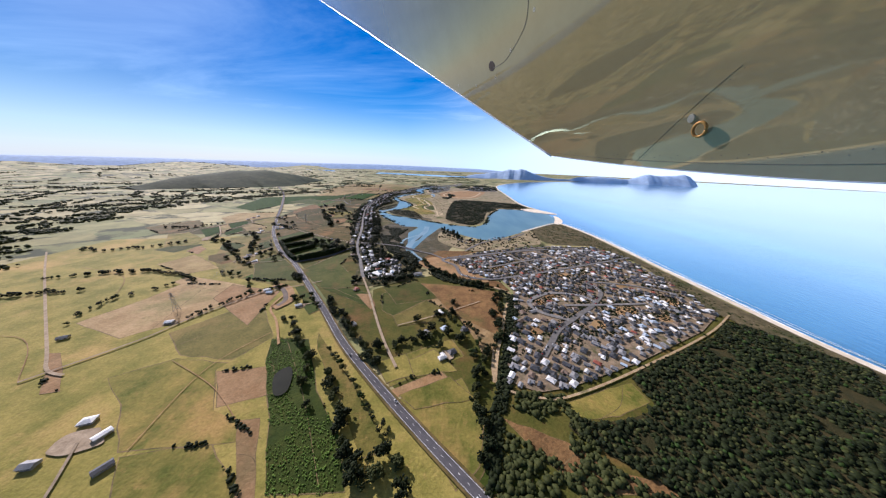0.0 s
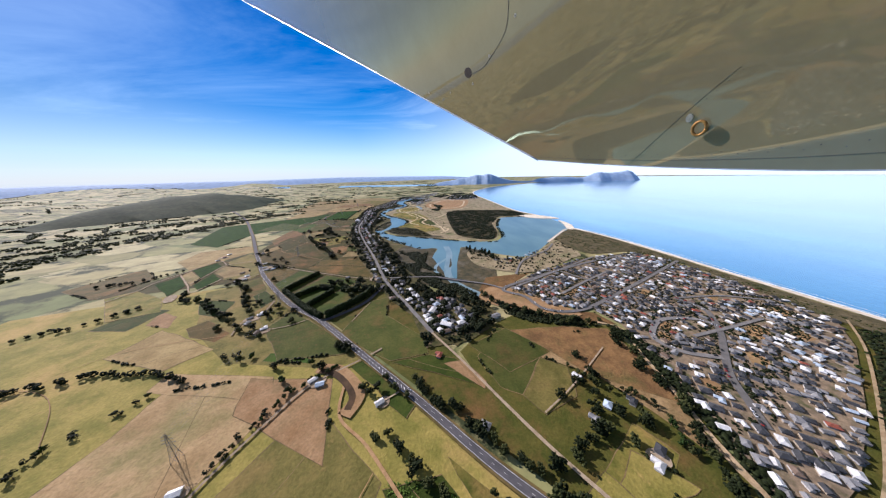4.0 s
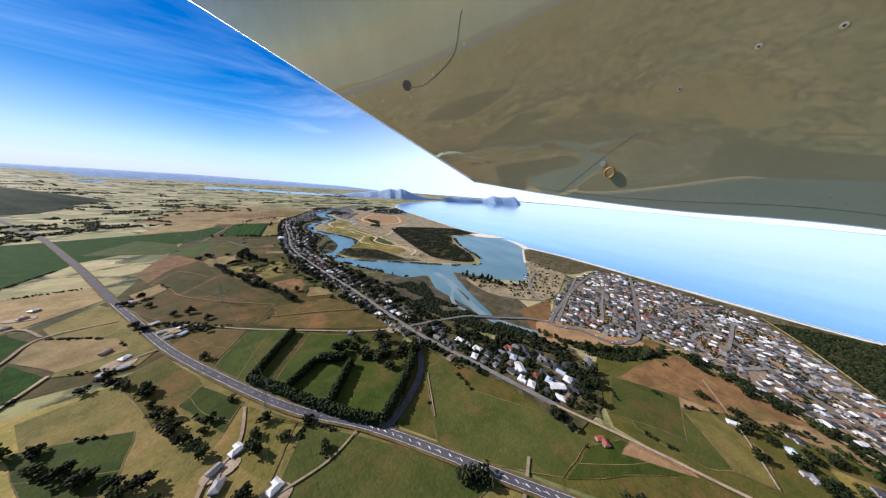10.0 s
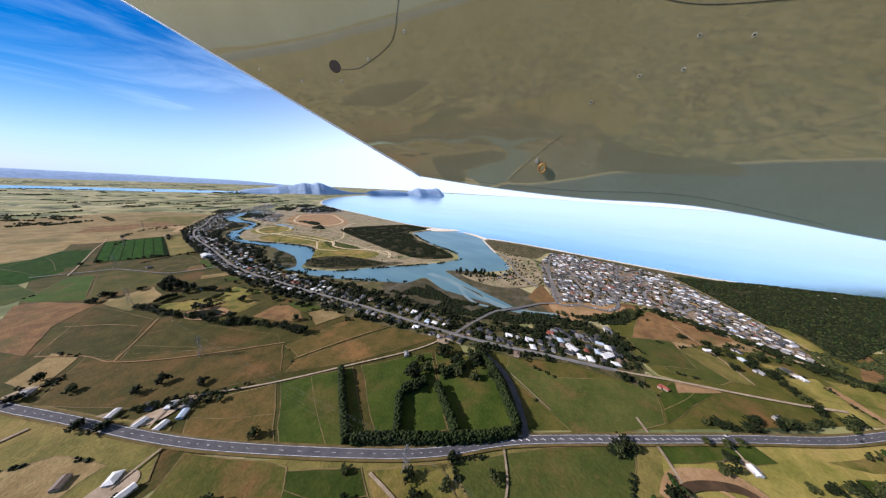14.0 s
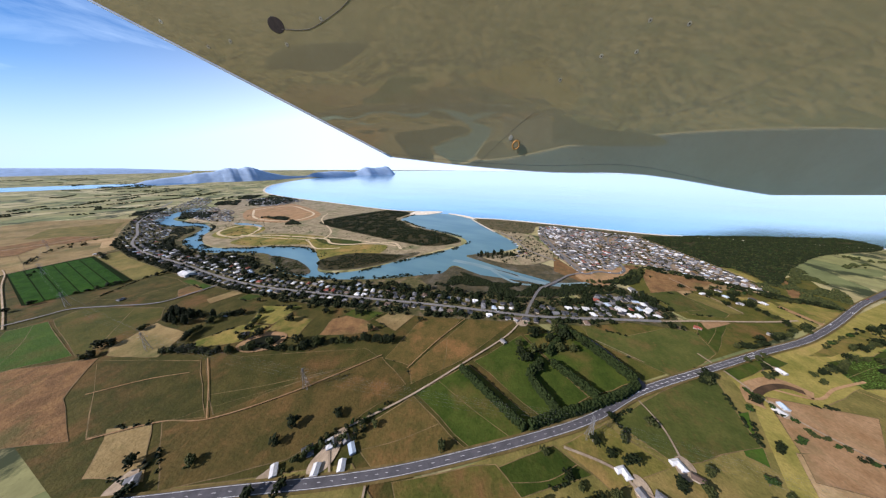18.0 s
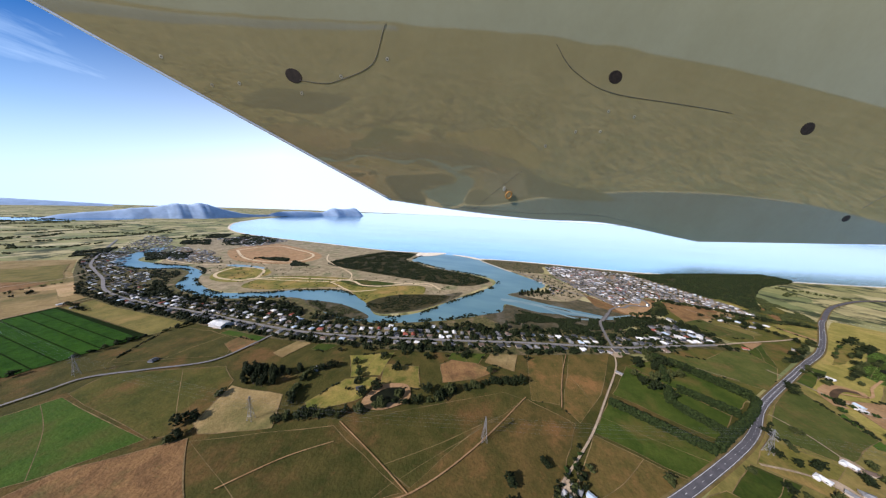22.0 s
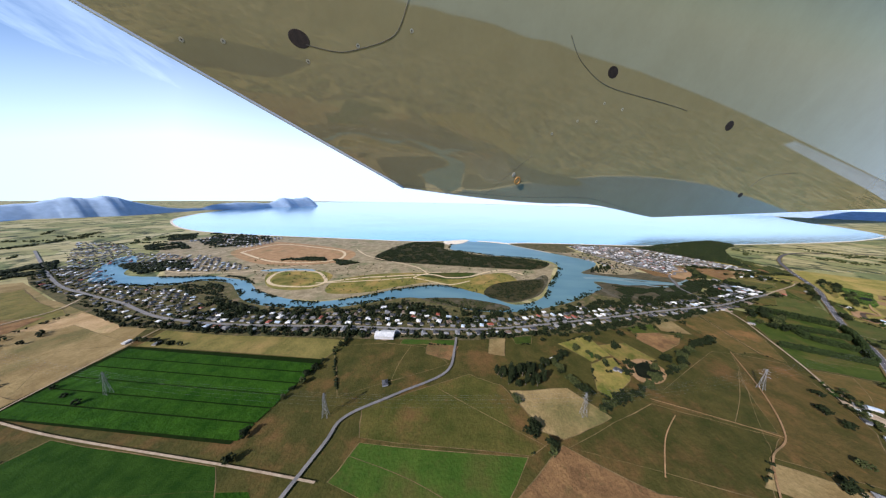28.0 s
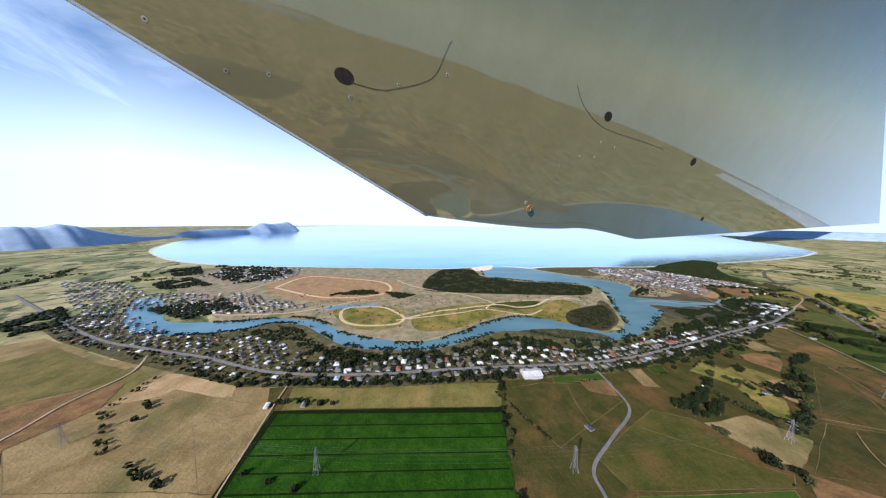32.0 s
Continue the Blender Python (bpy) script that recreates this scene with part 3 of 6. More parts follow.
# white lane lines: edge lines and a broken centre line on the highway
hw = curve_through(HIGHWAY, False, 16)
near = [p for p in hw if -330 < p[0] < 60]
marks = tagged(new("road_marking"), "worn white highway lane lines", "road marking", kind="structure")
for off in (-1.85, 1.85):
    side = []
    for i, (x, y) in enumerate(near):
        a, b = near[max(i - 1, 0)], near[min(i + 1, len(near) - 1)]
        d = Vector((b[0] - a[0], b[1] - a[1])).normalized()
        side.append((x - d.y * off, y + d.x * off))
    ribbon("edge_line", side, 0.1, 1.02, PAINT, parent=marks, smooth=False)
for a, b in zip(near[::2], near[1::2]):
    mid = ((a[0] + b[0]) / 2, (a[1] + b[1]) / 2)
    ribbon("lane_line", [a, mid], 0.11, 1.025, PAINT, parent=marks, smooth=False)
# slanted white bars on the painted median by the junction
HATCHED = [p for p in hw if -176 < p[0] < -96 and 150 < p[1] < 256]
walked, last = 0.0, HATCHED[0]
for x, y in HATCHED:
    step = Vector((x - last[0], y - last[1]))
    walked += step.length
    if walked > 2.6:
        walked = 0.0
        d = step.normalized()
        ribbon("median_bar", [(x - d.x * 0.7 - d.y * 0.45, y - d.y * 0.7 + d.x * 0.45), (x, y), (x + d.x * 0.7 + d.y * 0.45, y + d.y * 0.7 - d.x * 0.45)], 0.32, 1.03, PAINT, parent=marks, smooth=False)
    last = (x, y)


def bridge(ax, ay, bx, by):
    """A low concrete road bridge: deck, two parapets and piers in the tidal arm."""
    length, turn = math.hypot(bx - ax, by - ay), math.degrees(math.atan2(by - ay, bx - ax))
    ob = tagged(new("road_bridge"), "low grey concrete road bridge over the tidal arm", "bridge")
    for name, spans in (("deck", [(-length / 2, -1.6, 0.75, length / 2, 1.6, 1.16)]), ("parapet", [(-length / 2, -1.75, 0.75, length / 2, -1.6, 1.6)]), ("parapet", [(-length / 2, 1.6, 0.75, length / 2, 1.75, 1.6)]),
                        ("pier", [(-length / 4, -1.2, -0.5, -length / 4 + 0.6, 1.2, 0.75)]), ("pier", [(-0.3, -1.2, -0.5, 0.3, 1.2, 0.75)]), ("pier", [(length / 4 - 0.6, -1.2, -0.5, length / 4, 1.2, 0.75)])):
        bm = bmesh.new()
        for x0, y0, z0, x1, y1, z1 in spans:
            m = Matrix.Translation(((x0 + x1) / 2, (y0 + y1) / 2, (z0 + z1) / 2)) @ Matrix.Diagonal((x1 - x0, y1 - y0, z1 - z0, 1))
            bmesh.ops.create_cube(bm, size=1.0, matrix=m)
        part(name, bm, WORN_ASPHALT, ob)
    ob.matrix_world = pose((ax + bx) / 2, (ay + by) / 2, 0, 0, 0, turn)


bridge(-30, 293, -58, 309)


# ---- paddocks: each outline in metres ----
LEVEL = [0.14]
TRACK_DRAW = random.Random(3)
EDGES = []  # paddock outlines, for the shrubs along their fences


def field(material, corners, label):
    if max(c[1] for c in corners) < 870:
        EDGES.append(corners)
    LEVEL[0] += 0.004
    z = LEVEL[0]
    cx, cy = (sum(c[k] for c in corners) / len(corners) for k in (0, 1))
    pts = []
    for (ax, ay), (bx, by) in zip(corners, corners[1:] + corners[:1]):
        pts += [(ax + (bx - ax) * s / 4, ay + (by - ay) * s / 4) for s in range(4)]
    ob = sheet("paddock", pts, z, material, label, "paddock", ragged=1.2)
    # a rough unmown margin along the fence
    bm = bmesh.new()
    ring = []
    for x, y in pts:
        dx, dy = (noise.noise((x / 9, y / 9, k)) * 1.2 for k in (3.1, 7.7))
        d = Vector((cx - x, cy - y)).normalized() * (0.45 + 0.25 * noise.noise((x / 5, y / 5, 9)))
        ring.append((bm.verts.new((x + dx, y + dy, z + 0.02)), bm.verts.new((x + dx + d.x, y + dy + d.y, z + 0.003))))
    for a, b in zip(ring, ring[1:] + ring[:1]):
        bm.faces.new((a[0], b[0], b[1], a[1]))
    if len(corners) >= 4 and TRACK_DRAW.random() < 0.4:
        i = TRACK_DRAW.randrange(len(corners))
        j = (i + len(corners) // 2) % len(corners)
        (ax, ay), (bx, by), (ex, ey), (fx, fy) = corners[i], corners[(i + 1) % len(corners)], corners[j], corners[(j + 1) % len(corners)]
        u, w = TRACK_DRAW.uniform(0.3, 0.7), TRACK_DRAW.uniform(0.3, 0.7)
        a, b = (ax + (bx - ax) * u, ay + (by - ay) * u), (ex + (fx - ex) * w, ey + (fy - ey) * w)
        mid = ((a[0] + b[0]) / 2 + TRACK_DRAW.uniform(-3, 3), (a[1] + b[1]) / 2 + TRACK_DRAW.uniform(-3, 3))
        if inside(*mid, corners):
            ribbon("cattle_track", [a, mid, b], 0.3, z + 0.002, MARGIN, parent=ob, steps=5)
    part("margin", bm, MARGIN if material is not CROP else OLIVE, ob)


# the ground that lies under and between the near paddocks
sheet("pasture_ground", [(-420, 330), (-330, 470), (-345, 700), (-330, 960), (-225, 1010), (-205, 700), (-150, 400), (-122, 318), (-168, 252), (-200, 280), (-258, 350)], 0.135, OLIVE, "dull olive pasture between fences", "pasture", ragged=3)
sheet("pasture_ground", [(-440, 300), (-260, 340), (-170, 245), (-90, 155), (0, 60), (60, 0), (-60, -160), (-440, -160)], 0.137, YELLOW, "yellow-green grazed pasture between fences", "pasture", ragged=3)
sheet("pasture_ground", [(-160, 246), (-120, 300), (-70, 200), (-30, 110), (60, 90), (120, 20), (30, 40), (-40, 108), (-100, 176)], 0.139, MEADOW, "green-brown pasture beside the highway", "pasture", ragged=3)
sheet("pasture_ground", [(-62, 190), (-40, 212), (-10, 225), (30, 208), (56, 196), (48, 130), (28, 98), (64, 60), (60, 20), (20, 48), (-30, 100), (-46, 132)], 0.1405, MEADOW, "green-brown pasture between the lane and the gully", "pasture", ragged=3)
sheet("pasture_ground", [(-30, 262), (-6, 300), (50, 302), (8, 275), (14, 250), (26, 226), (60, 216), (66, 196), (40, 204), (0, 222)], 0.142, BROWN, "dry brown grass along the gully", "pasture", ragged=3)
sheet("pasture_ground", [(-215, 1010), (-330, 960), (-345, 700), (-420, 640), (-420, 1080), (-260, 1200), (-196, 1180)], 0.136, STRAW, "dry straw-coloured pasture", "pasture", ragged=3)
sheet("pasture_ground", [(-238, 892), (-217, 905), (-198, 955), (-188, 1010), (-172, 1075), (-128, 1190), (-230, 1320), (-470, 1240), (-470, 905), (-300, 884)], 0.1365, STRAW, "dry straw-coloured paddocks north of the crop", "pasture", ragged=3)
bank_side = [tuple(p) for p in curve_through(NEAR_BANK)]
sheet("river_bank", bank_side + [(-112, 1180), (-154, 1062), (-197, 918), (-205, 834), (-200, 740), (-196, 610), (-170, 500), (-141, 400), (-110, 400)], 0.133, VILLAGE, "grassy river bank behind gardens", "bank")
sheet("saltmarsh", [(-46, 420), (-58, 380), (-51, 330), (-44, 292), (-38, 262), (-92, 310), (-124, 400), (-100, 440), (-92, 447), (-75, 425)], 0.1335, MARSH, "brown saltmarsh west of the tidal arm", "saltmarsh")
sheet("saltmarsh", [(-6, 418), (-14, 398), (-28, 352), (-38, 308), (-44, 292), (-34, 262), (0, 276), (14, 320), (0, 350), (30, 380), (10, 405)], 0.1338, MARSH, "brown saltmarsh east of the tidal arm", "saltmarsh")
sheet("pasture_ground", [(30, 80), (50, 130), (226, 196), (262, 110), (200, 96), (100, 56), (64, 60)], 0.1425, MEADOW, "green-brown clearing beside the scrub", "pasture", ragged=3)
sheet("pasture_ground", [(-262, 345), (-224, 300), (-170, 246), (-124, 194), (-152, 192), (-215, 208), (-262, 250), (-305, 325)], 0.1378, OCHRE, "ochre-green pasture west of the highway", "pasture", ragged=3)
MARGIN = surface("rough_margin", (0.0812, 0.06305, 0.02184), (0.2204, 0.1455, 0.063), 9, bump=0.5)
DARK_EARTH = surface("near_black_earth", (0.007, 0.014, 0.003), (0.012, 0.022, 0.005), 3, spec=0.02)
CROP_LIGHT = surface("young_crop", (0.013, 0.04, 0.004), (0.028, 0.066, 0.008), 7, bump=0.5, spec=0.05)
field(GOLD, [(-246, 133), (-236, 164), (-234, 190), (-182, 192), (-164, 178), (-172, 157), (-180, 139), (-200, 120)], "golden dry paddock")
field(OCHRE, [(-176, 126), (-158, 151), (-158, 164), (-141, 164), (-126, 146), (-108, 126), (-118, 106), (-150, 108)], "ochre grazed paddock")
field(GRASS, [(-146, 78), (-170, 92), (-150, 106), (-118, 104), (-121, 99), (-102, 77), (-72, 66), (-123, 59)], "yellow-green grazed paddock")
field(GRASS, [(-121, 58), (-90, 64), (-66, 47), (-107, 44)], "yellow-green grazed paddock beside farm buildings")
field(TAN, [(-120, 98), (-92, 103), (-80, 87), (-102, 78)], "bare tan paddock")
field(TAN, [(-88, 73), (-79, 74), (-61, 47), (-68, 47)], "bare tan strip beside the reeds")
field(LUSH, [(-108, 124), (-85, 125), (-61, 89), (-41, 68), (-31, 49), (-58, 48), (-75, 74), (-99, 106)], "bright green pasture")
field(GRASS, [(-81, 131), (-58, 108), (-18, 63), (-29, 60), (-49, 86), (-75, 116)], "olive-green grazed paddock")
field(GRASS, [(-20, 85), (13, 99), (22, 75), (17, 58), (8, 51)], "olive-green grazed paddock")
field(TAN, [(-25, 90), (1, 104), (6, 98), (-21, 86)], "bare tan paddock")
field(GRASS, [(-31, 109), (-10, 120), (8, 130), (15, 115), (-5, 103), (-25, 92)], "olive-green grazed paddock")
field(GRASS, [(62, 85), (84, 93), (106, 99), (107, 88), (86, 80), (66, 78)], "olive-green grazed paddock")
field(BROWN, [(30, 78), (55, 69), (71, 58), (108, 52), (56, 51), (41, 64)], "rough brown grassland")
field(LUSH, [(19, 58), (37, 59), (36, 51), (12, 50)], "bright green pasture")
field(CROP, [(-482, 546), (-531, 712), (-335, 812), (-326, 715), (-406, 605), (-416, 513)], "dark green crop paddock")
field(GOLD, [(-244, 206), (-176, 191), (-173, 183), (-182, 176), (-244, 192)], "golden dry paddock")
field(TAN, [(-141, 182), (-133, 136), (-186, 168), (-190, 192)], "bare tan paddock")
field(LUSH, [(-348, 684), (-332, 640), (-345, 622), (-420, 640), (-400, 720)], "green grazed paddock below a farm road")
field(CROP_LIGHT, [(-338, 838), (-312, 828), (-318, 737), (-343, 716), (-372, 770)], "dark green crop paddock")
field(GOLD, [(-206, 932), (-196, 1000), (-236, 1006), (-226, 925)], "golden dry paddock")
field(OCHRE, [(-244, 1006), (-200, 1008), (-186, 1040), (-240, 1046)], "ochre grazed paddock")
field(GOLD, [(-292, 890), (-251, 930), (-240, 892), (-262, 889), (-284, 886)], "dry straw-coloured paddock")
field(STRAW, [(-247, 985), (-217, 974), (-239, 887), (-293, 877), (-291, 909)], "dry straw-coloured paddock")
field(STRAW, [(-264, 1019), (-233, 1006), (-223, 972), (-267, 961), (-287, 982)], "dry straw-coloured paddock")
field(OCHRE, [(-216, 886), (-220, 719), (-245, 727), (-241, 880)], "dull green-brown meadow")

field(RUSSET, [(-272, 256), (-263, 266), (-232, 243), (-237, 234), (-260, 243)], "russet-brown grazed paddock")
field(TAN, [(-316, 290), (-295, 278), (-288, 260), (-310, 268)], "bare tan slope")
field(LUSH, [(-298, 307), (-260, 298), (-256, 270), (-279, 278)], "green pasture among trees")
field(STRAW, [(-290, 258), (-262, 243), (-232, 225), (-250, 208), (-300, 228)], "dry straw-coloured paddock")
field(BRIGHT, [(-190, 213), (-168, 210), (-158, 198), (-191, 206)], "bright green wet hollow")
field(LUSH, [(-340, 300), (-312, 292), (-318, 262), (-350, 268)], "green grazed paddock")
field(STRAW, [(-420, 440), (-424, 488), (-358, 507), (-335, 470), (-375, 400)], "dry straw-coloured paddock")
field(RUSSET, [(-410, 330), (-395, 380), (-440, 420), (-470, 360)], "russet-brown grazed paddock")
field(YELLOW, [(-37, 108), (-20, 115), (-13, 100), (-27, 94)], "yellow-green plot beside the highway")
field(YELLOW, [(-18, 110), (-3, 120), (11, 104), (1, 102), (-13, 99)], "yellow-green plot beside a farmhouse")
field(GRASS, [(-19, 88), (6, 100), (19, 87), (-11, 80)], "olive-green grazed paddock")
field(PADDOCK, [(-28, 212), (-12, 200), (-12, 176), (-36, 152), (-46, 160), (-52, 184)], "green paddock browning at its edges")
field(OCHRE, [(-12, 176), (0, 166), (-8, 146), (-30, 140), (-36, 152)], "ochre grazed paddock beside a clay track")
field(GOLDEN, [(-10, 192), (-14, 178), (0, 167), (12, 156), (22, 134), (28, 112), (36, 122), (43, 152), (47, 182), (38, 192), (8, 198)], "rough golden-brown grassland")
field(TAN, [(-224, 107), (-217, 107), (-182, 84), (-189, 82)], "bare pale strip of dry earth")
field(LUSH, [(-228, 369), (-194, 348), (-216, 299), (-242, 330)], "dark green pasture beside a shelter hedge")
field(LUSH, [(-190, 345), (-148, 320), (-187, 277), (-212, 299)], "dark green pasture inside shelter hedges")
field(LUSH, [(-147, 318), (-128, 288), (-140, 270), (-163, 250), (-187, 277)], "dark green pasture inside shelter hedges")
field(RUSSET, [(-262, 386), (-230, 369), (-243, 331), (-268, 366)], "rough russet paddock with bare strips")
field(RUSSET, [(-312, 440), (-299, 478), (-276, 458), (-249, 435), (-214, 404), (-225, 377), (-258, 390), (-282, 404)], "russet-brown grazed paddock")
field(OLIVE, [(-318, 500), (-300, 574), (-270, 512), (-288, 461), (-299, 479)], "dull olive-brown paddock")
field(OLIVE, [(-268, 511), (-213, 420), (-215, 406), (-250, 436), (-286, 459)], "dull olive-brown paddock")
field(RUSSET, [(-214, 401), (-143, 401), (-128, 364), (-213, 384)], "russet-brown grazed paddock")
field(RUSSET, [(-215, 382), (-143, 363), (-134, 328), (-193, 353), (-224, 374)], "russet-brown grazed paddock")
field(STRAW, [(-323, 474), (-312, 497), (-301, 481), (-313, 450)], "dry straw-coloured paddock")
field(BROWN, [(-326, 611), (-299, 577), (-317, 546), (-322, 505), (-341, 535), (-341, 615)], "rough brown grassland")
field(BRIGHT, [(-321, 685), (-304, 678), (-306, 596), (-328, 612), (-340, 625)], "bright green pasture")
field(MEADOW, [(-302, 679), (-285, 684), (-253, 621), (-262, 600), (-297, 580), (-305, 594)], "green-brown meadow")
field(STRAW, [(-292, 585), (-266, 596), (-261, 558), (-282, 542), (-296, 575)], "dry straw-coloured paddock")
field(GRASS, [(-237, 502), (-212, 512), (-206, 485), (-228, 475)], "yellow-green paddock round a farm pond")
field(OLIVE, [(-278, 702), (-230, 728), (-222, 688), (-225, 656), (-244, 634)], "dull olive-brown paddock")
field(PADDOCK, [(-197, 267), (-163, 237), (-132, 203), (-181, 204), (-208, 243)], "green-brown meadow beside the highway")
field(LUSH, [(-244, 318), (-223, 295), (-229, 279), (-250, 306)], "green pasture beside the highway")
field(PADDOCK, [(-130, 272), (-113, 277), (-113, 245), (-83, 208), (-83, 193), (-108, 190), (-148, 224)], "green-brown meadow between two roads")
field(LUSH, [(-83, 192), (-66, 186), (-56, 163), (-107, 189)], "green pasture beside a lane")
field(TAN, [(-62, 184), (-52, 164), (-55, 160), (-74, 182)], "bare tan strip beside a lane")
field(PADDOCK, [(-22, 209), (-1, 180), (-36, 168), (-54, 196)], "green-brown meadow east of the lane")
field(BROWN, [(23, 202), (53, 193), (45, 130), (8, 158), (-2, 178), (-20, 206)], "rough brown grassland")
field(OCHRE, [(-345, 425), (-335, 459), (-308, 436), (-270, 376), (-278, 352), (-310, 358), (-320, 390)], "russet-brown grazed paddock")
field(MEADOW, [(-282, 340), (-268, 356), (-242, 318), (-255, 296)], "yellow-green rough paddock")
field(GRASS, [(-222, 292), (-200, 270), (-210, 246), (-232, 272)], "green pasture beside farm buildings")
field(LUSH, [(-124, 196), (-92, 158), (-98, 150), (-132, 190)], "green pasture beside the highway")
field(STRAW, [(-372, 383), (-370, 397), (-340, 368), (-334, 346)], "dry straw-coloured paddock between crops")
field(STRAW, [(-336, 384), (-340, 410), (-300, 392), (-288, 372), (-311, 362)], "dry straw-coloured paddock beside crops")
field(CROP, [(-380, 358), (-371, 381), (-341, 349), (-339, 324)], "dark green square crop paddock")
field(CROP, [(-371, 399), (-359, 425), (-342, 408), (-341, 369)], "dark green square crop paddock")
field(CROP, [(-333, 347), (-335, 381), (-313, 360), (-316, 331)], "dark green square crop paddock")
field(GRASS, [(-318, 290), (-338, 318), (-384, 345), (-400, 330), (-350, 280)], "olive-green grazed paddock")
for line in ([(-390, 320), (-383, 345), (-383, 362), (-375, 388), (-361, 430), (-339, 412)], [(-372, 383), (-338, 347), (-320, 328), (-312, 360)], [(-338, 350), (-339, 385), (-338, 410), (-310, 420)]):
    ribbon("farm_track", line, 1.5, 0.9 + 0.0002 * abs(line[0][0] % 37), GRAVEL, "pale dirt track between square crops", "track")
sheet("farm_yard", [(-338, 320), (-335, 326), (-328, 321), (-324, 310), (-330, 308)], 0.66, GRAVEL, "bare pale yard beside the crops", "yard", smooth=True)
field(STRAW, [(-293, 880), (-290, 912), (-287, 982), (-340, 990), (-350, 885), (-310, 878)], "dry straw-coloured paddock beside the crop")
field(BROWN, [(-288, 984), (-264, 1019), (-233, 1006), (-206, 1020), (-236, 1080), (-330, 1060), (-340, 992)], "rough brown grassland")
field(OCHRE, [(-196, 1020), (-178, 1080), (-150, 1150), (-236, 1190), (-270, 1110), (-236, 1080)], "dry straw-coloured paddock")
field(GRASS, [(-212, 543), (-196, 511), (-225, 508), (-234, 527)], "yellow-green grazed paddock behind the village")
field(GRASS, [(-236, 529), (-227, 508), (-248, 508), (-252, 511), (-269, 534), (-262, 540)], "yellow-green grazed paddock behind the village")
field(BROWN, [(-185, 459), (-192, 424), (-206, 440), (-218, 462), (-199, 470)], "rough brown grassland")
field(BRIGHT, [(-203, 672), (-203, 626), (-221, 630), (-223, 676)], "bright green playing field beside the hall")
field(BROWN, [(-219, 652), (-222, 627), (-240, 634), (-234, 654)], "rough brown grassland")
field(STRAW, [(-205, 600), (-208, 586), (-232, 592), (-230, 604)], "dry straw-coloured paddock")
field(LUSH, [(-200, 580), (-196, 560), (-214, 566), (-216, 580)], "green grazed paddock behind houses")
field(STRAW, [(-158, 408), (-163, 430), (-184, 436), (-188, 412)], "dry straw-coloured paddock")
field(LUSH, [(-165, 434), (-172, 462), (-190, 466), (-188, 440)], "green grazed paddock behind houses")
sheet("crop_earth", [(-304, 882), (-242, 886), (-246, 727), (-309, 740)], LEVEL[0] + 0.03, DARK_EARTH, "dark earth between crop beds", "earth")
for line in ([(-267, 510), (-278, 482), (-288, 459)], [(-215, 383), (-180, 376), (-149, 367)], [(-311, 538), (-292, 522), (-278, 505)]):
    ribbon("cattle_track", line, 0.5, 0.88, TAN, "worn pale cattle track across a paddock", "track")
# the large striped crop, six beds with sunken lines between them
for k in range(6):
    a, b = k / 6, (k + 0.91) / 6
    west = [(-303 + 59 * s, 878 + 3 * s) for s in (a, b)]
    east = [(-307 + 57 * s, 738 - 9 * s) for s in (a, b)]
    LEVEL[0] += 0.004
    bed = sheet("crop_bed", [west[0], west[1], east[1], east[0]], LEVEL[0] + 0.12, CROP, "dark green leafy crop bed with sunken edges", "crop bed", ragged=0.8)
ribbon("farm_track", [(-330, 874), (-309, 876), (-296, 880), (-270, 884), (-236, 889), (-206, 892)], 0.9, 0.9, GRAVEL, "pale dirt farm track beside the crop", "track")
ribbon("farm_track", [(-304, 905), (-305, 876), (-311, 826), (-318, 734), (-322, 690)], 1.0, 0.92, GRAVEL, "pale dirt farm track between crops", "track")
ribbon("farm_track", [(-318, 498), (-299, 478), (-287, 457), (-258, 433), (-213, 405)], 0.7, 0.9, TAN, "worn cattle track across a paddock", "track")
ribbon("farm_track", [(-263, 392), (-232, 371), (-197, 352), (-152, 329), (-122, 322)], 1.1, 0.92, GRAVEL, "pale farm lane between fences", "track")
ribbon("farm_track", [(-229, 239), (-231, 256), (-222, 269), (-222, 290)], 1.3, 0.9, GRAVEL, "pale farm drive", "track")
ribbon("farm_track", [(-208, 87), (-186, 118), (-178, 138), (-166, 160), (-152, 180), (-128, 194), (-114, 203)], 1.3, 0.92, GRAVEL, "pale gravel farm road", "track")
ribbon("farm_track", [(-30, 141), (-4, 154), (33, 176)], 0.8, 0.9, GRAVEL, "pale drive along a paddock", "track")
ribbon("farm_track", [(-141, 240), (-130, 268)], 0.6, 0.9, GRAVEL, "narrow pale lane beside the link road", "track")
ribbon("farm_track", [(-100, 119), (-116, 141), (-131, 157), (-133, 176)], 1.4, 0.9, TAN, "bare clay track by the creek", "track")
ribbon("farm_track", [(30, 96), (36, 118), (44, 140), (52, 165), (62, 190), (50, 202)], 2.2, 0.9, PALE_EARTH, "bare tan strip round the town", "track")
ribbon("farm_track", [(34, 120), (31, 96), (52, 88), (72, 91), (120, 110), (193, 143), (236, 168)], 1.3, 0.92, PALE_EARTH, "bare tan track along the edge of the scrub", "track")
ribbon("creek_bank", [(-129, 157), (-124, 168), (-131, 180), (-140, 189), (-152, 192)], 7.5, 0.9, TAN, "bare clay bank of the creek", "bank")
ribbon("creek", [(-128, 160), (-127, 168), (-133, 178), (-141, 186), (-150, 190)], 3.6, 0.93, MUD_WATER, "muddy brown creek", "creek")
sheet("marsh_pond", [(-87, 96), (-83, 102), (-78, 97), (-75, 87), (-80, 85)], 0.93, POND, "dark pond among reeds", "pond", smooth=True)
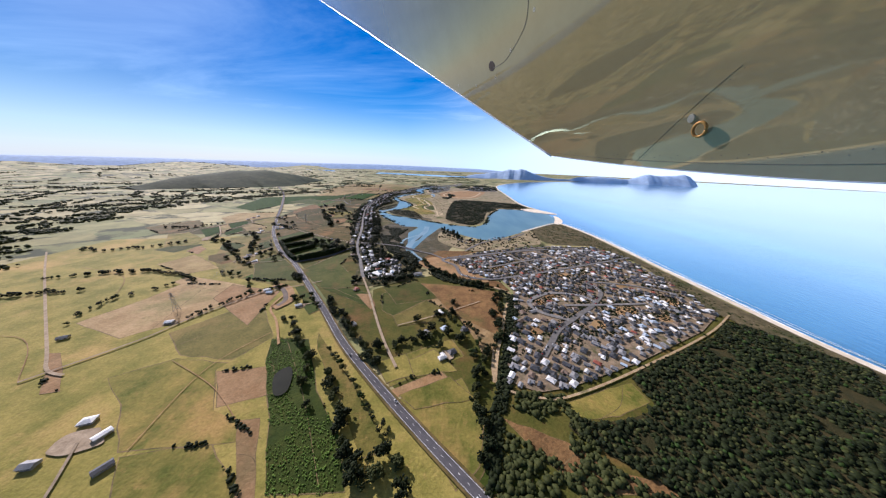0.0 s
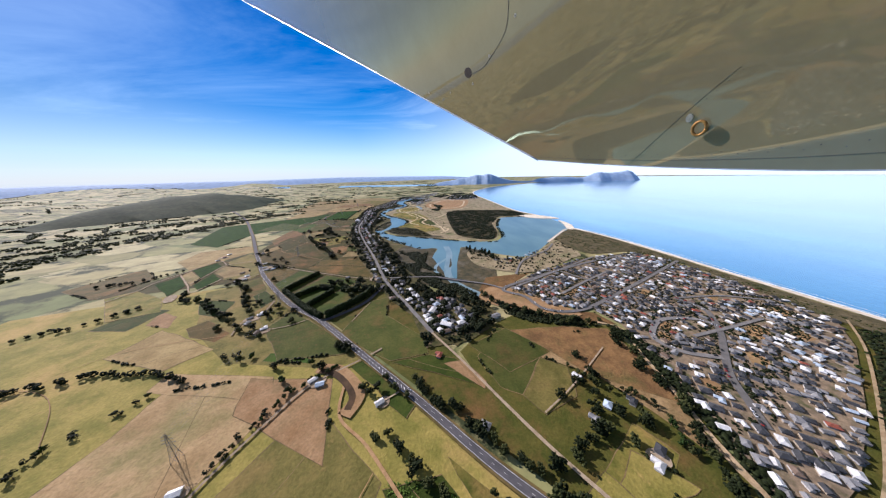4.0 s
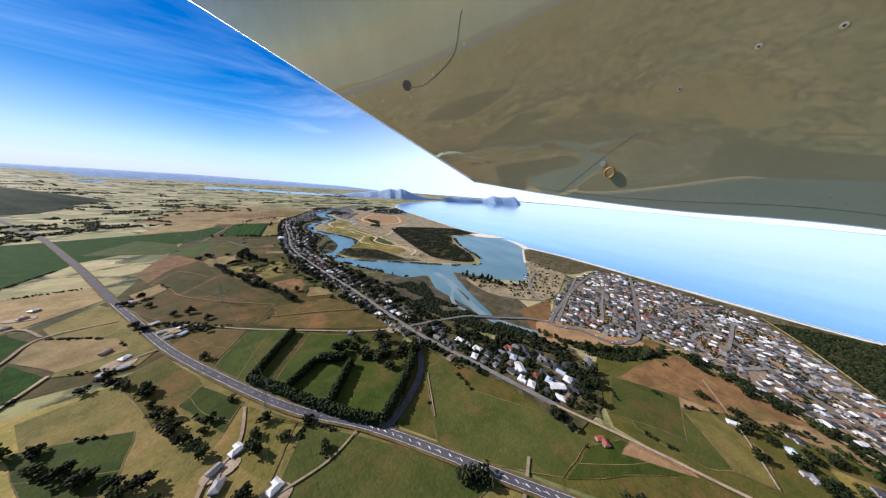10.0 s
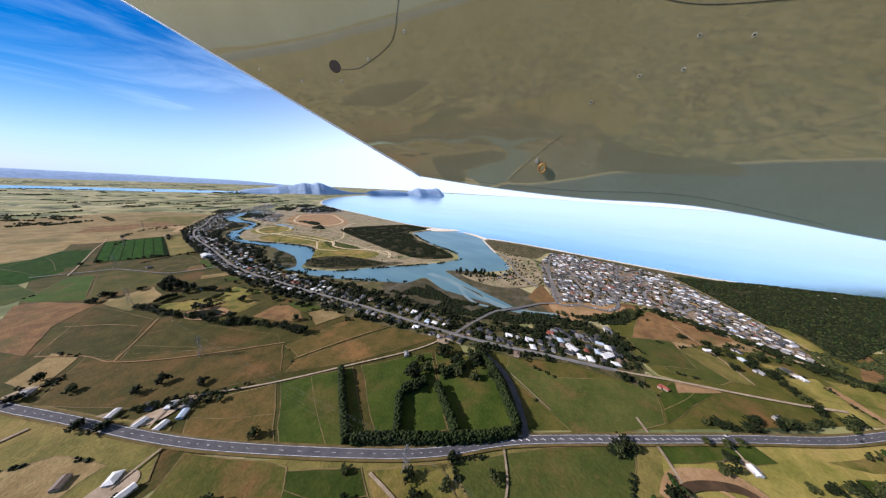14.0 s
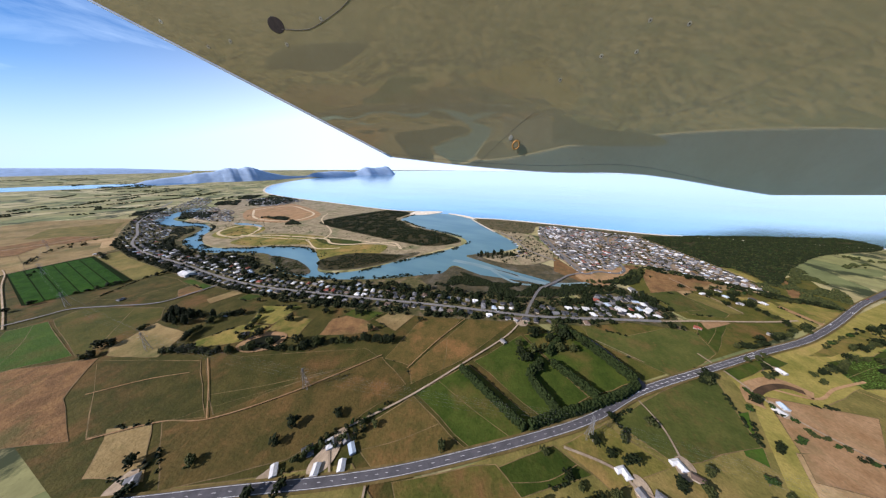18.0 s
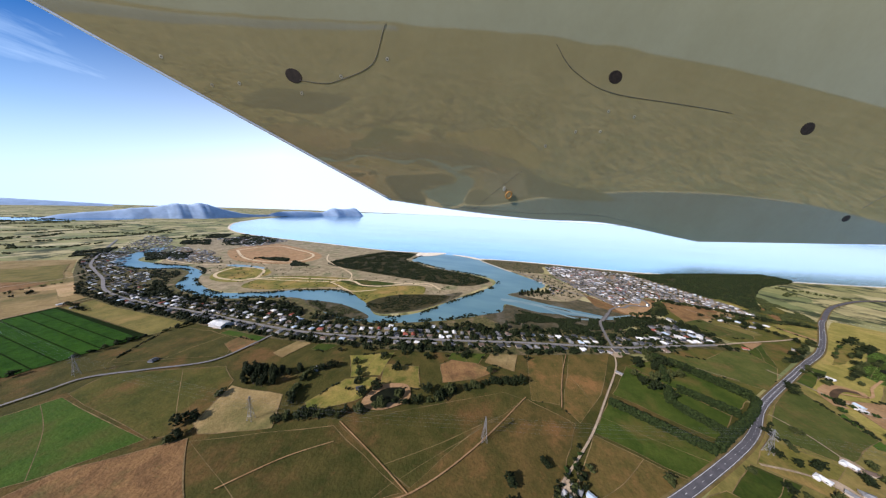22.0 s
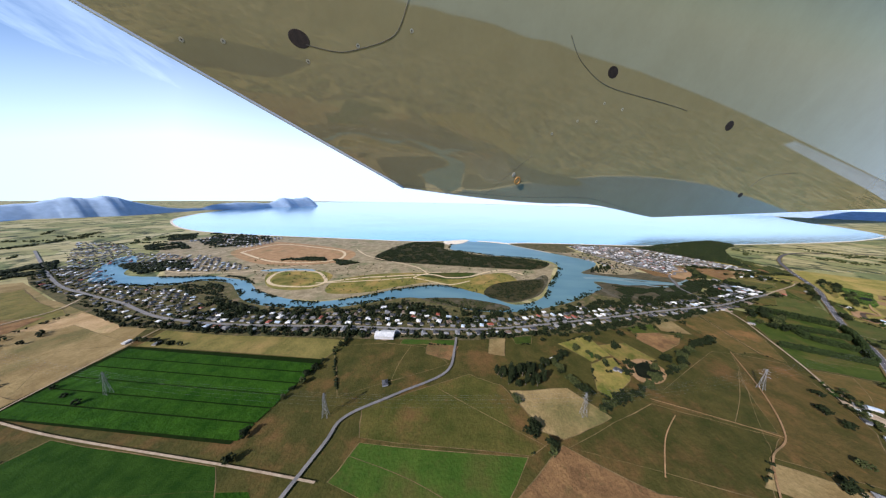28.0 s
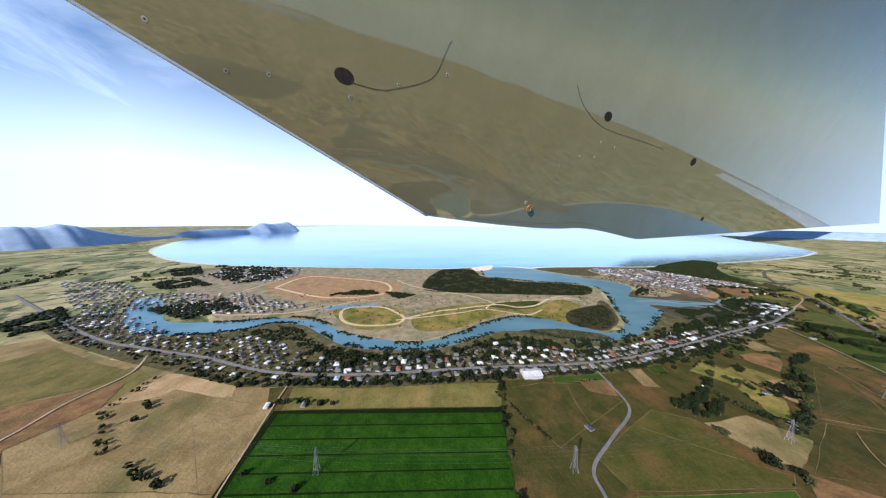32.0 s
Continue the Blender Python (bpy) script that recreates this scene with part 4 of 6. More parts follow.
sheet("pond", [(-247, 503), (-236, 497), (-232, 486), (-240, 484), (-249, 494)], 0.93, POND, "dark farm pond", "pond", smooth=True)
sheet("pond_bank", [(-252, 506), (-235, 503), (-228, 486), (-240, 479), (-253, 492)], 0.90, TAN, "bare clay bank of the pond", "bank", smooth=True)

# ---- north of the river ----
PALE_TRACK = surface("pale_sandy_track", (0.42, 0.32, 0.19), (0.55, 0.44, 0.28), 6)
NORTH = [(-92, 1040), (-82, 980), (-95, 915), (-125, 878), (-146, 825), (-148, 785), (-128, 742), (-102, 705), (-82, 655), (-93, 622), (-112, 592), (-132, 560), (-112, 524), (-60, 494), (-8, 466), (40, 444), (70, 454), (90, 508), (104, 562), (148, 642), (240, 640), (226, 760), (240, 1000), (252, 1300), (150, 1330), (20, 1200)]
sheet("dune_flat", NORTH, 0.16, FLAT, "dry tan flat between river and beach", "flat", ragged=3)
sheet("sand_flat", [(29, 832), (108, 862), (172, 1045), (150, 1085), (60, 1090), (-14, 970), (-12, 885)], 0.18, TAN, "bare tan ground round the racing track", "flat", smooth=True)
sheet("green", [(-80, 905), (-50, 912), (-38, 860), (-60, 815), (-112, 815), (-118, 865)], 0.20, GRASS, "olive grass inside a sandy loop", "green", smooth=True)
sheet("green", [(-85, 800), (-50, 760), (-30, 670), (-38, 605), (-20, 550), (-70, 540), (-110, 590), (-75, 655), (-95, 705), (-120, 745), (-125, 790)], 0.204, GRASS, "olive grass flat by the river", "green", smooth=True)
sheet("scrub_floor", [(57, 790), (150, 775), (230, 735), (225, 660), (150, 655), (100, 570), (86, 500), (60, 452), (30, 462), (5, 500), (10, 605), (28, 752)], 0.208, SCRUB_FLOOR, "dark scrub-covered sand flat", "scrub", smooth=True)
sheet("saltmarsh", [(-117, 580), (-75, 535), (-25, 490), (-40, 486), (-85, 508), (-112, 528), (-133, 562)], 0.212, MARSH, "brown saltmarsh on the river bank", "saltmarsh", smooth=True)
sheet("saltmarsh", [(-130, 668), (-126, 620), (-140, 575), (-152, 572), (-154, 610), (-142, 655)], 0.216, MARSH, "brown marsh island with muddy creeks", "saltmarsh", smooth=True)
sheet("lagoon", [(-46, 938), (-36, 905), (-35, 862), (-43, 856), (-48, 890), (-52, 925)], 0.224, RIVER, "small blue lagoon among scrub", "lagoon", smooth=True)
ribbon("sandy_track", [(-72, 821), (-46, 850), (-50, 900), (-88, 894), (-108, 866), (-106, 822), (-88, 812), (-72, 821)], 4.5, 0.3, PALE_TRACK, "pale sandy loop track", "track")
ribbon("sandy_track", [(-90, 811), (-66, 768), (-58, 740), (-40, 672), (-52, 640), (-44, 608), (-20, 580), (-4, 548), (-24, 520)], 4.5, 0.31, PALE_TRACK, "pale sandy track along the flat", "track")
ribbon("sandy_track", [(-40, 672), (0, 700), (60, 800), (120, 850)], 2.5, 0.32, PALE_TRACK, "pale sandy track", "track")
ribbon("race_track", [(60, 1068), (146, 1050), (128, 950), (95, 872), (35, 850), (4, 890), (4, 962), (60, 1068)], 5.0, 0.33, PALE_TRACK, "pale oval racing track on the flat", "track")

ribbon("sandy_track", [(-59, 694), (-40, 680), (-28, 655), (-17, 574), (-15, 536)], 2.6, 0.325, PALE_TRACK, "pale sandy track", "track")
ribbon("sandy_track", [(-94, 822), (-84, 780), (-70, 730), (-59, 694), (-78, 650), (-80, 632), (-63, 608)], 2.6, 0.335, PALE_TRACK, "pale sandy track along the river flat", "track")
ribbon("sandy_track", [(-12, 885), (-60, 960), (-70, 1020), (-60, 1080), (20, 1110), (130, 1090)], 2.4, 0.34, PALE_TRACK, "pale sandy road round the flat", "track")
sheet("green", [(-45, 690), (-30, 660), (-25, 600), (-45, 600), (-60, 640)], 0.214, LUSH, "green grass between sandy tracks", "green", smooth=True)
sheet("green", [(-85, 890), (-66, 895), (-62, 868), (-80, 840), (-102, 845), (-100, 875)], 0.218, GRASS, "olive grass inside a sandy loop", "green", smooth=True)
sheet("saltmarsh", [(-112, 593), (-70, 570), (-46, 500), (-93, 517), (-129, 557)], 0.2195, SCRUB_FLOOR, "dark mangrove marsh by the river", "saltmarsh", smooth=True)
# ---- town and village ground ----
TOWN_S = [(35, 98), (52, 91), (70, 95), (120, 114), (192, 147), (232, 172), (238, 240), (238, 292), (100, 238), (60, 222), (68, 196), (58, 160)]
TOWN_N = [(104, 240), (240, 298), (222, 336), (140, 330), (54, 300), (6, 274), (18, 252), (28, 232), (52, 222)]
sheet("town_ground", TOWN_S, 0.6, SUBURB, "dry lawns, paving and bare sections of a beach town", "town ground", ragged=2)
sheet("town_ground", TOWN_N, 0.604, SUBURB, "dry lawns and paving of closely built streets", "town ground", ragged=2)
sheet("village_ground", [(-62, 195), (-40, 215), (-60, 265), (-92, 330), (-112, 400), (-135, 480), (-166, 560), (-165, 620), (-150, 690), (-178, 760), (-178, 830), (-160, 890), (-120, 940), (-112, 985), (-138, 1050), (-130, 1110), (-60, 1200), (-90, 1260), (-136, 1170), (-176, 1060), (-216, 925), (-222, 830), (-219, 740), (-214, 620), (-192, 500), (-160, 400), (-132, 320), (-112, 270)], 0.608, VILLAGE, "gardens, drives and lawns of the village", "village ground", ragged=3)
sheet("village_ground", [(-84, 198), (-52, 200), (-30, 214), (-22, 232), (-30, 262), (-60, 278), (-96, 262)], 0.6095, VILLAGE, "shaded gardens at the end of the village", "village ground", ragged=2)
sheet("reserve", [(-28, 258), (0, 276), (44, 222), (40, 212), (10, 222), (-14, 238)], 0.61, TAN, "dry tan reserve inside the road bend", "reserve", smooth=True)
sheet("camp_ground", [(0, 395), (40, 355), (75, 350), (120, 388), (165, 430), (150, 350), (130, 335), (54, 303), (10, 320), (-8, 350)], 0.614, FLAT, "dry grass camping ground", "camp ground", smooth=True)
sheet("dunes", [(165, 430), (225, 480), (245, 490), (254, 420), (256, 330), (256, 250), (256, 180), (264, 110), (240, 130), (226, 190), (240, 250), (242, 295), (226, 340), (160, 350)], 0.618, DUNE, "brown scrubby dunes behind the beach", "dunes", smooth=True)
FOREST = [(60, 76), (84, 78), (107, 86), (110, 104), (150, 122), (192, 139), (228, 158), (250, 128), (264, 104), (318, 0), (390, -180), (330, -190), (240, -70), (150, 10), (100, 45), (68, 66)]
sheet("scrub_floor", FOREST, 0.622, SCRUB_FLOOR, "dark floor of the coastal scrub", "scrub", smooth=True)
ribbon("beach", COAST[3:], 6.5, 0.64, SAND, "white sand beach with wash along the sea", "beach")
FOAM = surface("sea_foam", (0.55, 0.6, 0.62), (0.85, 0.87, 0.88), 3, fine=0.8)
for off, width in ((5.2, 1.5), (8.6, 0.7), (12.5, 0.4)):
    ribbon("surf_line", [(x + off + 1.2 * math.sin(y / 23 + off), y) for x, y in curve_through(COAST[4:], False, 8)], width, 0.2 + off / 1000, FOAM, "thin white line of surf along the beach", "surf", smooth=False)
ribbon("beach", [(236, 478), (226, 486), (185, 452), (140, 412)], 4.0, 0.642, SAND, "pale sand at the river mouth", "beach")
sheet("sandbar", [(243, 486), (262, 520), (268, 560), (262, 566), (250, 530), (232, 492)], 0.646, SAND, "white sandbar at the river mouth", "sandbar", smooth=True)
ribbon("beach", NORTH_SPIT, 7.5, 0.65, SAND, "white sand beach north of the river", "beach")
sheet("sandbar", [(225, 612), (276, 590), (280, 606), (262, 640), (240, 660), (205, 648)], 0.655, SAND, "white sand spit at the river mouth", "sandbar", smooth=True)
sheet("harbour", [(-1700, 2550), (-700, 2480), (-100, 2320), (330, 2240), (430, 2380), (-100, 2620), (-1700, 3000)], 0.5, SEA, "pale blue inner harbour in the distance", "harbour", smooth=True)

# bare yards under the farm buildings
for x, y, w, d in ((-142, 62, 15, 9), (-287, 358, 12, 9), (-271, 389, 18, 7), (-226, 260, 9, 7), (-150, 181, 9, 6), (-208, 241, 9, 6), (-290, 405, 9, 6), (-317, 457, 9, 6), (-110, 162, 6, 5), (-186, 136, 7, 4), (5, 115, 7, 6), (-213, 690, 10, 12), (-365, 448, 12, 8), (-132, 322, 9, 8)):
    sheet("farm_yard", [(x + 0.6 * w * math.cos(a * 0.785), y + 0.6 * d * math.sin(a * 0.785)) for a in range(8)], 0.66 + 0.0005 * (x % 7), GRAVEL, "bare pale yard beside farm buildings", "yard", smooth=True, ragged=2)
for line in ([(-142, 62), (-134, 52), (-128, 44)], [(-208, 241), (-190, 244), (-176, 252)], [(-287, 358), (-272, 366)], [(-226, 260), (-228, 250)], [(-271, 389), (-279, 380)], [(-110, 162), (-98, 168)], [(-201, 629), (-202, 611)]):
    ribbon("farm_drive", line, 0.9, 0.94, GRAVEL, "pale gravel farm drive", "drive")
ribbon("farm_track", [(-450, 250), (-384, 207), (-300, 154), (-228, 109), (-206, 95), (-193, 92)], 1.4, 0.9, GRAVEL, "pale gravel farm road", "track")
ribbon("farm_track", [(-330, 1040), (-262, 1030), (-228, 1034), (-196, 1030), (-168, 1046)], 1.6, 0.91, GRAVEL, "pale gravel farm road between dry paddocks", "track")
# worn tracks and dry gullies over the western paddocks
for line in ([(-420, 60), (-330, 100), (-262, 118), (-208, 87)], [(-330, 100), (-322, 180), (-300, 230), (-232, 240)], [(-420, 250), (-366, 262), (-330, 300)], [(-262, 165), (-300, 200), (-360, 215)], [(-120, 60), (-126, 100), (-112, 130)], [(-83, 69), (-112, 88), (-150, 104)]):
    ribbon("cattle_track", line, 0.35, 0.62, TAN, "worn cattle track over dry pasture", "track")

SHALLOW = water("shallow_tidal_water", (0.3, 0.42, 0.46), (0.2, 0.31, 0.36), 8, 0.36, 0.4)
ribbon("tidal_arm", [(-30, 428), (-31, 395), (-38, 360), (-46, 325), (-45, 300), (-34, 276), (-20, 258), (-4, 246), (14, 236)], 9.0, 0.24, SHALLOW, "shallow grey-blue tidal arm among mudflats", "water")
ribbon("tidal_arm", [(-38, 372), (-54, 352), (-60, 334), (-56, 318)], 4.0, 0.245, SHALLOW, "narrow side creek in the saltmarsh", "water")
sheet("mud_bank", [(-33, 372), (-38, 352), (-42, 338), (-37, 345)], 0.25, MARSH, "brown mudbank in the tidal arm", "mudbank", smooth=True)


# ---- houses ----
WALLS = [surface("weatherboard_" + n, a, b, 3, rough=0.7) for n, a, b in (("white", (0.36, 0.35, 0.33), (0.46, 0.45, 0.43)), ("cream", (0.26, 0.22, 0.17), (0.36, 0.31, 0.24)), ("grey", (0.16, 0.16, 0.16), (0.24, 0.24, 0.24)))]
ROOFS = {n: surface("roof_" + n, a, b, 2.5, rough=r, fine=0.35) for n, a, b, r in (
    ("white", (0.5, 0.5, 0.49), (0.7, 0.7, 0.68), 0.5), ("charcoal", (0.035, 0.037, 0.042), (0.06, 0.062, 0.068), 0.5), ("grey", (0.15, 0.15, 0.152), (0.23, 0.228, 0.23), 0.55),
    ("red", (0.2, 0.055, 0.035), (0.28, 0.085, 0.055), 0.6), ("brown", (0.11, 0.075, 0.055), (0.16, 0.115, 0.085), 0.6), ("pale_blue", (0.34, 0.42, 0.5), (0.44, 0.52, 0.6), 0.4))}
GLASS = surface("window_glass", (0.02, 0.025, 0.03), (0.04, 0.045, 0.05), 2, rough=0.08, spec=0.5)
DOOR = surface("door_paint", (0.25, 0.24, 0.23), (0.4, 0.38, 0.36), 1.5, rough=0.5)


def box(bm, x0, y0, z0, x1, y1, z1):
    v = [bm.verts.new((x, y, z)) for z in (z0, z1) for x, y in ((x0, y0), (x1, y0), (x1, y1), (x0, y1))]
    for f in ((0, 3, 2, 1), (4, 5, 6, 7), (0, 1, 5, 4), (1, 2, 6, 5), (2, 3, 7, 6), (3, 0, 4, 7)):
        bm.faces.new([v[k] for k in f])


def roof_block(bm, x0, y0, x1, y1, z, rise, hip, eave=0.3, thick=0.1):
    """A gabled (hip = 0) or hipped roof along x, with eaves and thickness."""
    x0, y0, x1, y1 = x0 - eave, y0 - eave, x1 + eave, y1 + eave
    ym = (y0 + y1) / 2
    top = [(x0 + hip, ym, z + rise), (x1 - hip, ym, z + rise)]
    low = [(x0, y0, z), (x1, y0, z), (x1, y1, z), (x0, y1, z)]
    v = [bm.verts.new(p) for p in low + top]
    u = [bm.verts.new((p[0], p[1], p[2] - thick)) for p in low]
    for f in ((v[0], v[1], v[5], v[4]), (v[2], v[3], v[4], v[5]), (v[1], v[2], v[5]), (v[3], v[0], v[4]), (u[3], u[2], u[1], u[0])):
        bm.faces.new(f)
    for k in range(4):
        bm.faces.new((u[k], u[(k + 1) % 4], v[(k + 1) % 4], v[k]))


def house_meshes(shape, wall, roof):
    """The parts of one house as (name, mesh, offset). Along x; about 7 by 5 metres."""
    w, d, h = {"gable": (7.0, 4.6, 1.7), "hip": (7.4, 5.4, 1.7), "ell": (7.6, 4.4, 1.7), "shed": (9.0, 4.8, 2.1), "hall": (16.0, 9.5, 2.9)}[shape]
    walls, roofs = bmesh.new(), bmesh.new()
    box(walls, -w / 2, -d / 2, 0, w / 2, d / 2, h)
    rise = {"gable": 1.15, "hip": 1.2, "ell": 1.15, "shed": 0.8, "hall": 1.6}[shape]
    roof_block(roofs, -w / 2, -d / 2, w / 2, d / 2, h, rise, d / 2 if shape in ("hip", "ell") else 0)
    if shape in ("gable", "shed", "hall"):  # gable ends
        for s in (-1, 1):
            walls.faces.new([walls.verts.new(p) for p in ((s * w / 2, -d / 2, h), (s * w / 2, d / 2, h), (s * w / 2, 0, h + rise * 0.86))])
    if shape == "ell":
        box(walls, 0.3, d / 2, 0, 3.6, d / 2 + 2.8, h - 0.05)
        e = bmesh.new()
        roof_block(e, -1.2, -1.65, d / 2 + 2.8, 1.65, h, 1.0, 0.9)
        bmesh.ops.rotate(e, verts=e.verts, cent=(0, 0, 0), matrix=Matrix.Rotation(radians(90), 3, "Z"))
        bmesh.ops.translate(e, verts=e.verts, vec=(1.95, 0.0, 0.03))
        me = bpy.data.meshes.new("tmp"); e.to_mesh(me); e.free(); roofs.from_mesh(me); bpy.data.meshes.remove(me)
    parts = [("wall", mesh_of("wall", walls, wall), (0, 0, 0)), ("roof", mesh_of("roof", roofs, roof), (0, 0, 0))]
    pane = bmesh.new(); box(pane, -0.55, -0.05, 0, 0.55, 0.05, 0.7)
    pane = mesh_of("window", pane, GLASS)
    leaf = bmesh.new(); box(leaf, -0.28, -0.05, 0, 0.28, 0.05, 1.2)
    leaf = mesh_of("door", leaf, DOOR)
    if shape not in ("shed", "hall"):
        parts += [("window", pane, (x, -d / 2 - 0.02, 0.65)) for x in (-2.2, 2.1)] + [("window", pane, (-2.0, d / 2 + 0.02, 0.65)), ("door", leaf, (0, -d / 2 - 0.02, 0.05))]
    else:
        big = bmesh.new(); box(big, -1.1, -0.06, 0, 1.1, 0.06, 1.6)
        big = mesh_of("roller_door", big, DOOR)
        parts += [("roller_door", big, (x, -d / 2 - 0.02, 0.05)) for x in (-w / 4, w / 4)]
    return parts


HOUSE_KINDS = {}


def house(shape, wall, roof, m, scale=1.0, group=""):
    key = (shape, wall, roof)
    if key not in HOUSE_KINDS:
        HOUSE_KINDS[key] = house_meshes(shape, WALLS[wall], ROOFS[roof])
    kind = {"shed": "farm_shed", "hall": "village_hall"}.get(shape, "house")
    words = ("white", "cream", "grey")[wall]
    label = {"shed": f"long shed with a {roof.replace('_', ' ')} metal roof", "hall": f"large hall with a {roof} metal roof"}.get(shape, f"single-storey {words} house under a {roof.replace('_', ' ')} {'hipped' if shape != 'gable' else 'gabled'} roof")
    ob = tagged(new(kind), label, "house" if kind == "house" else "shed" if kind == "farm_shed" else "hall", group)
    for name, me, at in HOUSE_KINDS[key]:
        p = new(name, me)
        p.parent, p.location = ob, at
    ob.matrix_world = m @ Matrix.Scale(scale, 4)
    return ob


rnd = random.Random(7)
ROOF_DRAW = ["white"] * 6 + ["charcoal"] * 12 + ["grey"] * 9 + ["brown"] * 2 + ["pale_blue"] * 2 + ["red"]
ALL_ROADS = [curve_through(r, False, 6) for r in TOWN_ROADS + [STREET, LINK, HIGHWAY]]
PLACED = []


def off_road(x, y, least):
    for line in ALL_ROADS:
        for (ax, ay), (bx, by) in zip(line, line[1:]):
            if abs(x - ax) > 40 or abs(y - ay) > 40:
                continue
            dx, dy = bx - ax, by - ay
            t = max(0, min(1, ((x - ax) * dx + (y - ay) * dy) / (dx * dx + dy * dy + 1e-6)))
            if (x - ax - t * dx) ** 2 + (y - ay - t * dy) ** 2 < least * least:
                return False
    return True


def free_of_houses(x, y, least):
    return all((x - a) ** 2 + (y - b) ** 2 > least * least for a, b in PLACED)


# dry unbuilt sections between the houses
VACANT = [(152, 169, 12, 6, 20), (97, 187, 8, 5, 60), (180, 216, 9, 5, 35), (64, 250, 12, 3.5, 25), (84, 178, 6, 4, 50), (118, 150, 9, 5, 30), (205, 185, 8, 5, 30), (132, 236, 7, 4, 25), (68, 140, 6, 4, 60), (178, 160, 8, 4, 25)]
for x, y, w, d, turn in VACANT:
    c, k = math.cos(radians(turn)), math.sin(radians(turn))
    ring = [(0.95 * w * math.cos(a * 0.524), 0.95 * d * math.sin(a * 0.524)) for a in range(12)]
    sheet("vacant_section", [(x + u * c - v * k, y + u * k + v * c) for u, v in ring], 0.624 + 0.001 * (w % 5), TAN, "dry unbuilt section between town houses", "section", ragged=2)


def vacant(x, y):
    for vx, vy, w, d, turn in VACANT:
        c, k = math.cos(radians(turn)), math.sin(radians(turn))
        u, v = (x - vx) * c + (y - vy) * k, -(x - vx) * k + (y - vy) * c
        if (u / w) ** 2 + (v / d) ** 2 < 1:
            return True
    return False


def street_angle(x, y):
    best = (1e9, 0)
    for line in ALL_ROADS:
        for (ax, ay), (bx, by) in zip(line, line[1:]):
            d = (x - ax) ** 2 + (y - ay) ** 2
            if d < best[0]:
                best = (d, math.atan2(by - ay, bx - ax))
    return best[1]


def town_plots(poly, step, vacancy, turn):
    c, s = math.cos(turn), math.sin(turn)
    xs = [p[0] * c + p[1] * s for p in poly]
    ys = [-p[0] * s + p[1] * c for p in poly]
    u = min(xs)
    out = []
    while u < max(xs):
        v = min(ys)
        while v < max(ys):
            a, b = u + rnd.uniform(-1.1, 1.1), v + rnd.uniform(-1.1, 1.1)
            x, y = a * c - b * s, a * s + b * c
            v += step * 0.92
            if inside(x, y, poly) and not vacant(x, y) and rnd.random() > vacancy and off_road(x, y, 3.6) and free_of_houses(x, y, step * 0.72):
                PLACED.append((x, y))
                out.append((x, y))
        u += step * 1.02
    return out


SOLO = [250]
SPARE = []  # plots beyond those that become houses of their own


def place_house(x, y, group, solo=True):
    shape = rnd.choice(["gable", "hip", "ell", "hip", "ell"])
    roof, wall = rnd.choice(ROOF_DRAW), rnd.choice([0, 1, 1, 2, 2])
    turn = math.degrees(street_angle(x, y)) + rnd.choice((0, 90)) + rnd.uniform(-12, 12)
    m = pose(x, y, 0.62, 0, 0, turn)
    size = rnd.uniform(0.45, 0.68) * (0.95 if y > 880 else 1.2 if x < -30 else 1.0)
    if solo and SOLO[0] > 0:
        SOLO[0] -= 1
        house(shape, wall, roof, m, size, group)
    else:
        SPARE.append((shape, wall, roof, m @ Matrix.Scale(size, 4)))


for x, y in town_plots(TOWN_S, 5.7, 0.14, radians(62)):
    place_house(x, y, "houses of the beach town", x < 120 and y < 190)
for side, rows in ((1, 1), (-1, 3)):
    for row in range(rows):
        line = curve_through(STREET[4:14], False, 40)
        acc = 0.0
        for a, b in zip(line, line[1:]):
            seg = math.hypot(b[0] - a[0], b[1] - a[1])
            acc += seg
            if acc < 7.0:
                continue
            acc = rnd.uniform(-1.5, 0.5)
            d = Vector((b[0] - a[0], b[1] - a[1])).normalized()
            off = (6.4 + row * 8.4 + rnd.uniform(-1.2, 1.2)) * side
            x, y = a[0] - d.y * off, a[1] + d.x * off
            if side > 0 and (row == 1 or y > 1000) and rnd.random() < 0.6:
                continue
            wet = [(p[0], p[1]) for p in NEAR_BANK]
            if any((x - p[0]) ** 2 + (y - p[1]) ** 2 < 196 for p in wet) or (row == 2 and (y < 420 or rnd.random() < 0.5)):
                continue
            if y < 245 and side > 0:
                continue
            if off_road(x, y, 5.0) and free_of_houses(x, y, 6.6) and rnd.random() > 0.14:
                PLACED.append((x, y))
                solo = 230 < y < 800 and row < 3
                place_house(x, y, "houses along the village street", solo)
BANKSIDE = [(-100, 330), (-122, 400), (-146, 484), (-172, 560), (-174, 620), (-152, 690), (-182, 760), (-182, 830), (-200, 834), (-196, 740), (-190, 610), (-164, 500), (-135, 400), (-116, 325)]
for x, y in town_plots(BANKSIDE, 8.6, 0.2, radians(72)):
    place_house(x, y, "", False)
for x, y in town_plots(TOWN_N, 5.4, 0.08, radians(26)):
    place_house(x, y, "", False)
for x, y in town_plots([(-80, 205), (-44, 216), (-40, 240), (-58, 268), (-84, 256)], 6.3, 0.12, radians(60)):
    place_house(x, y, "houses along the village street")
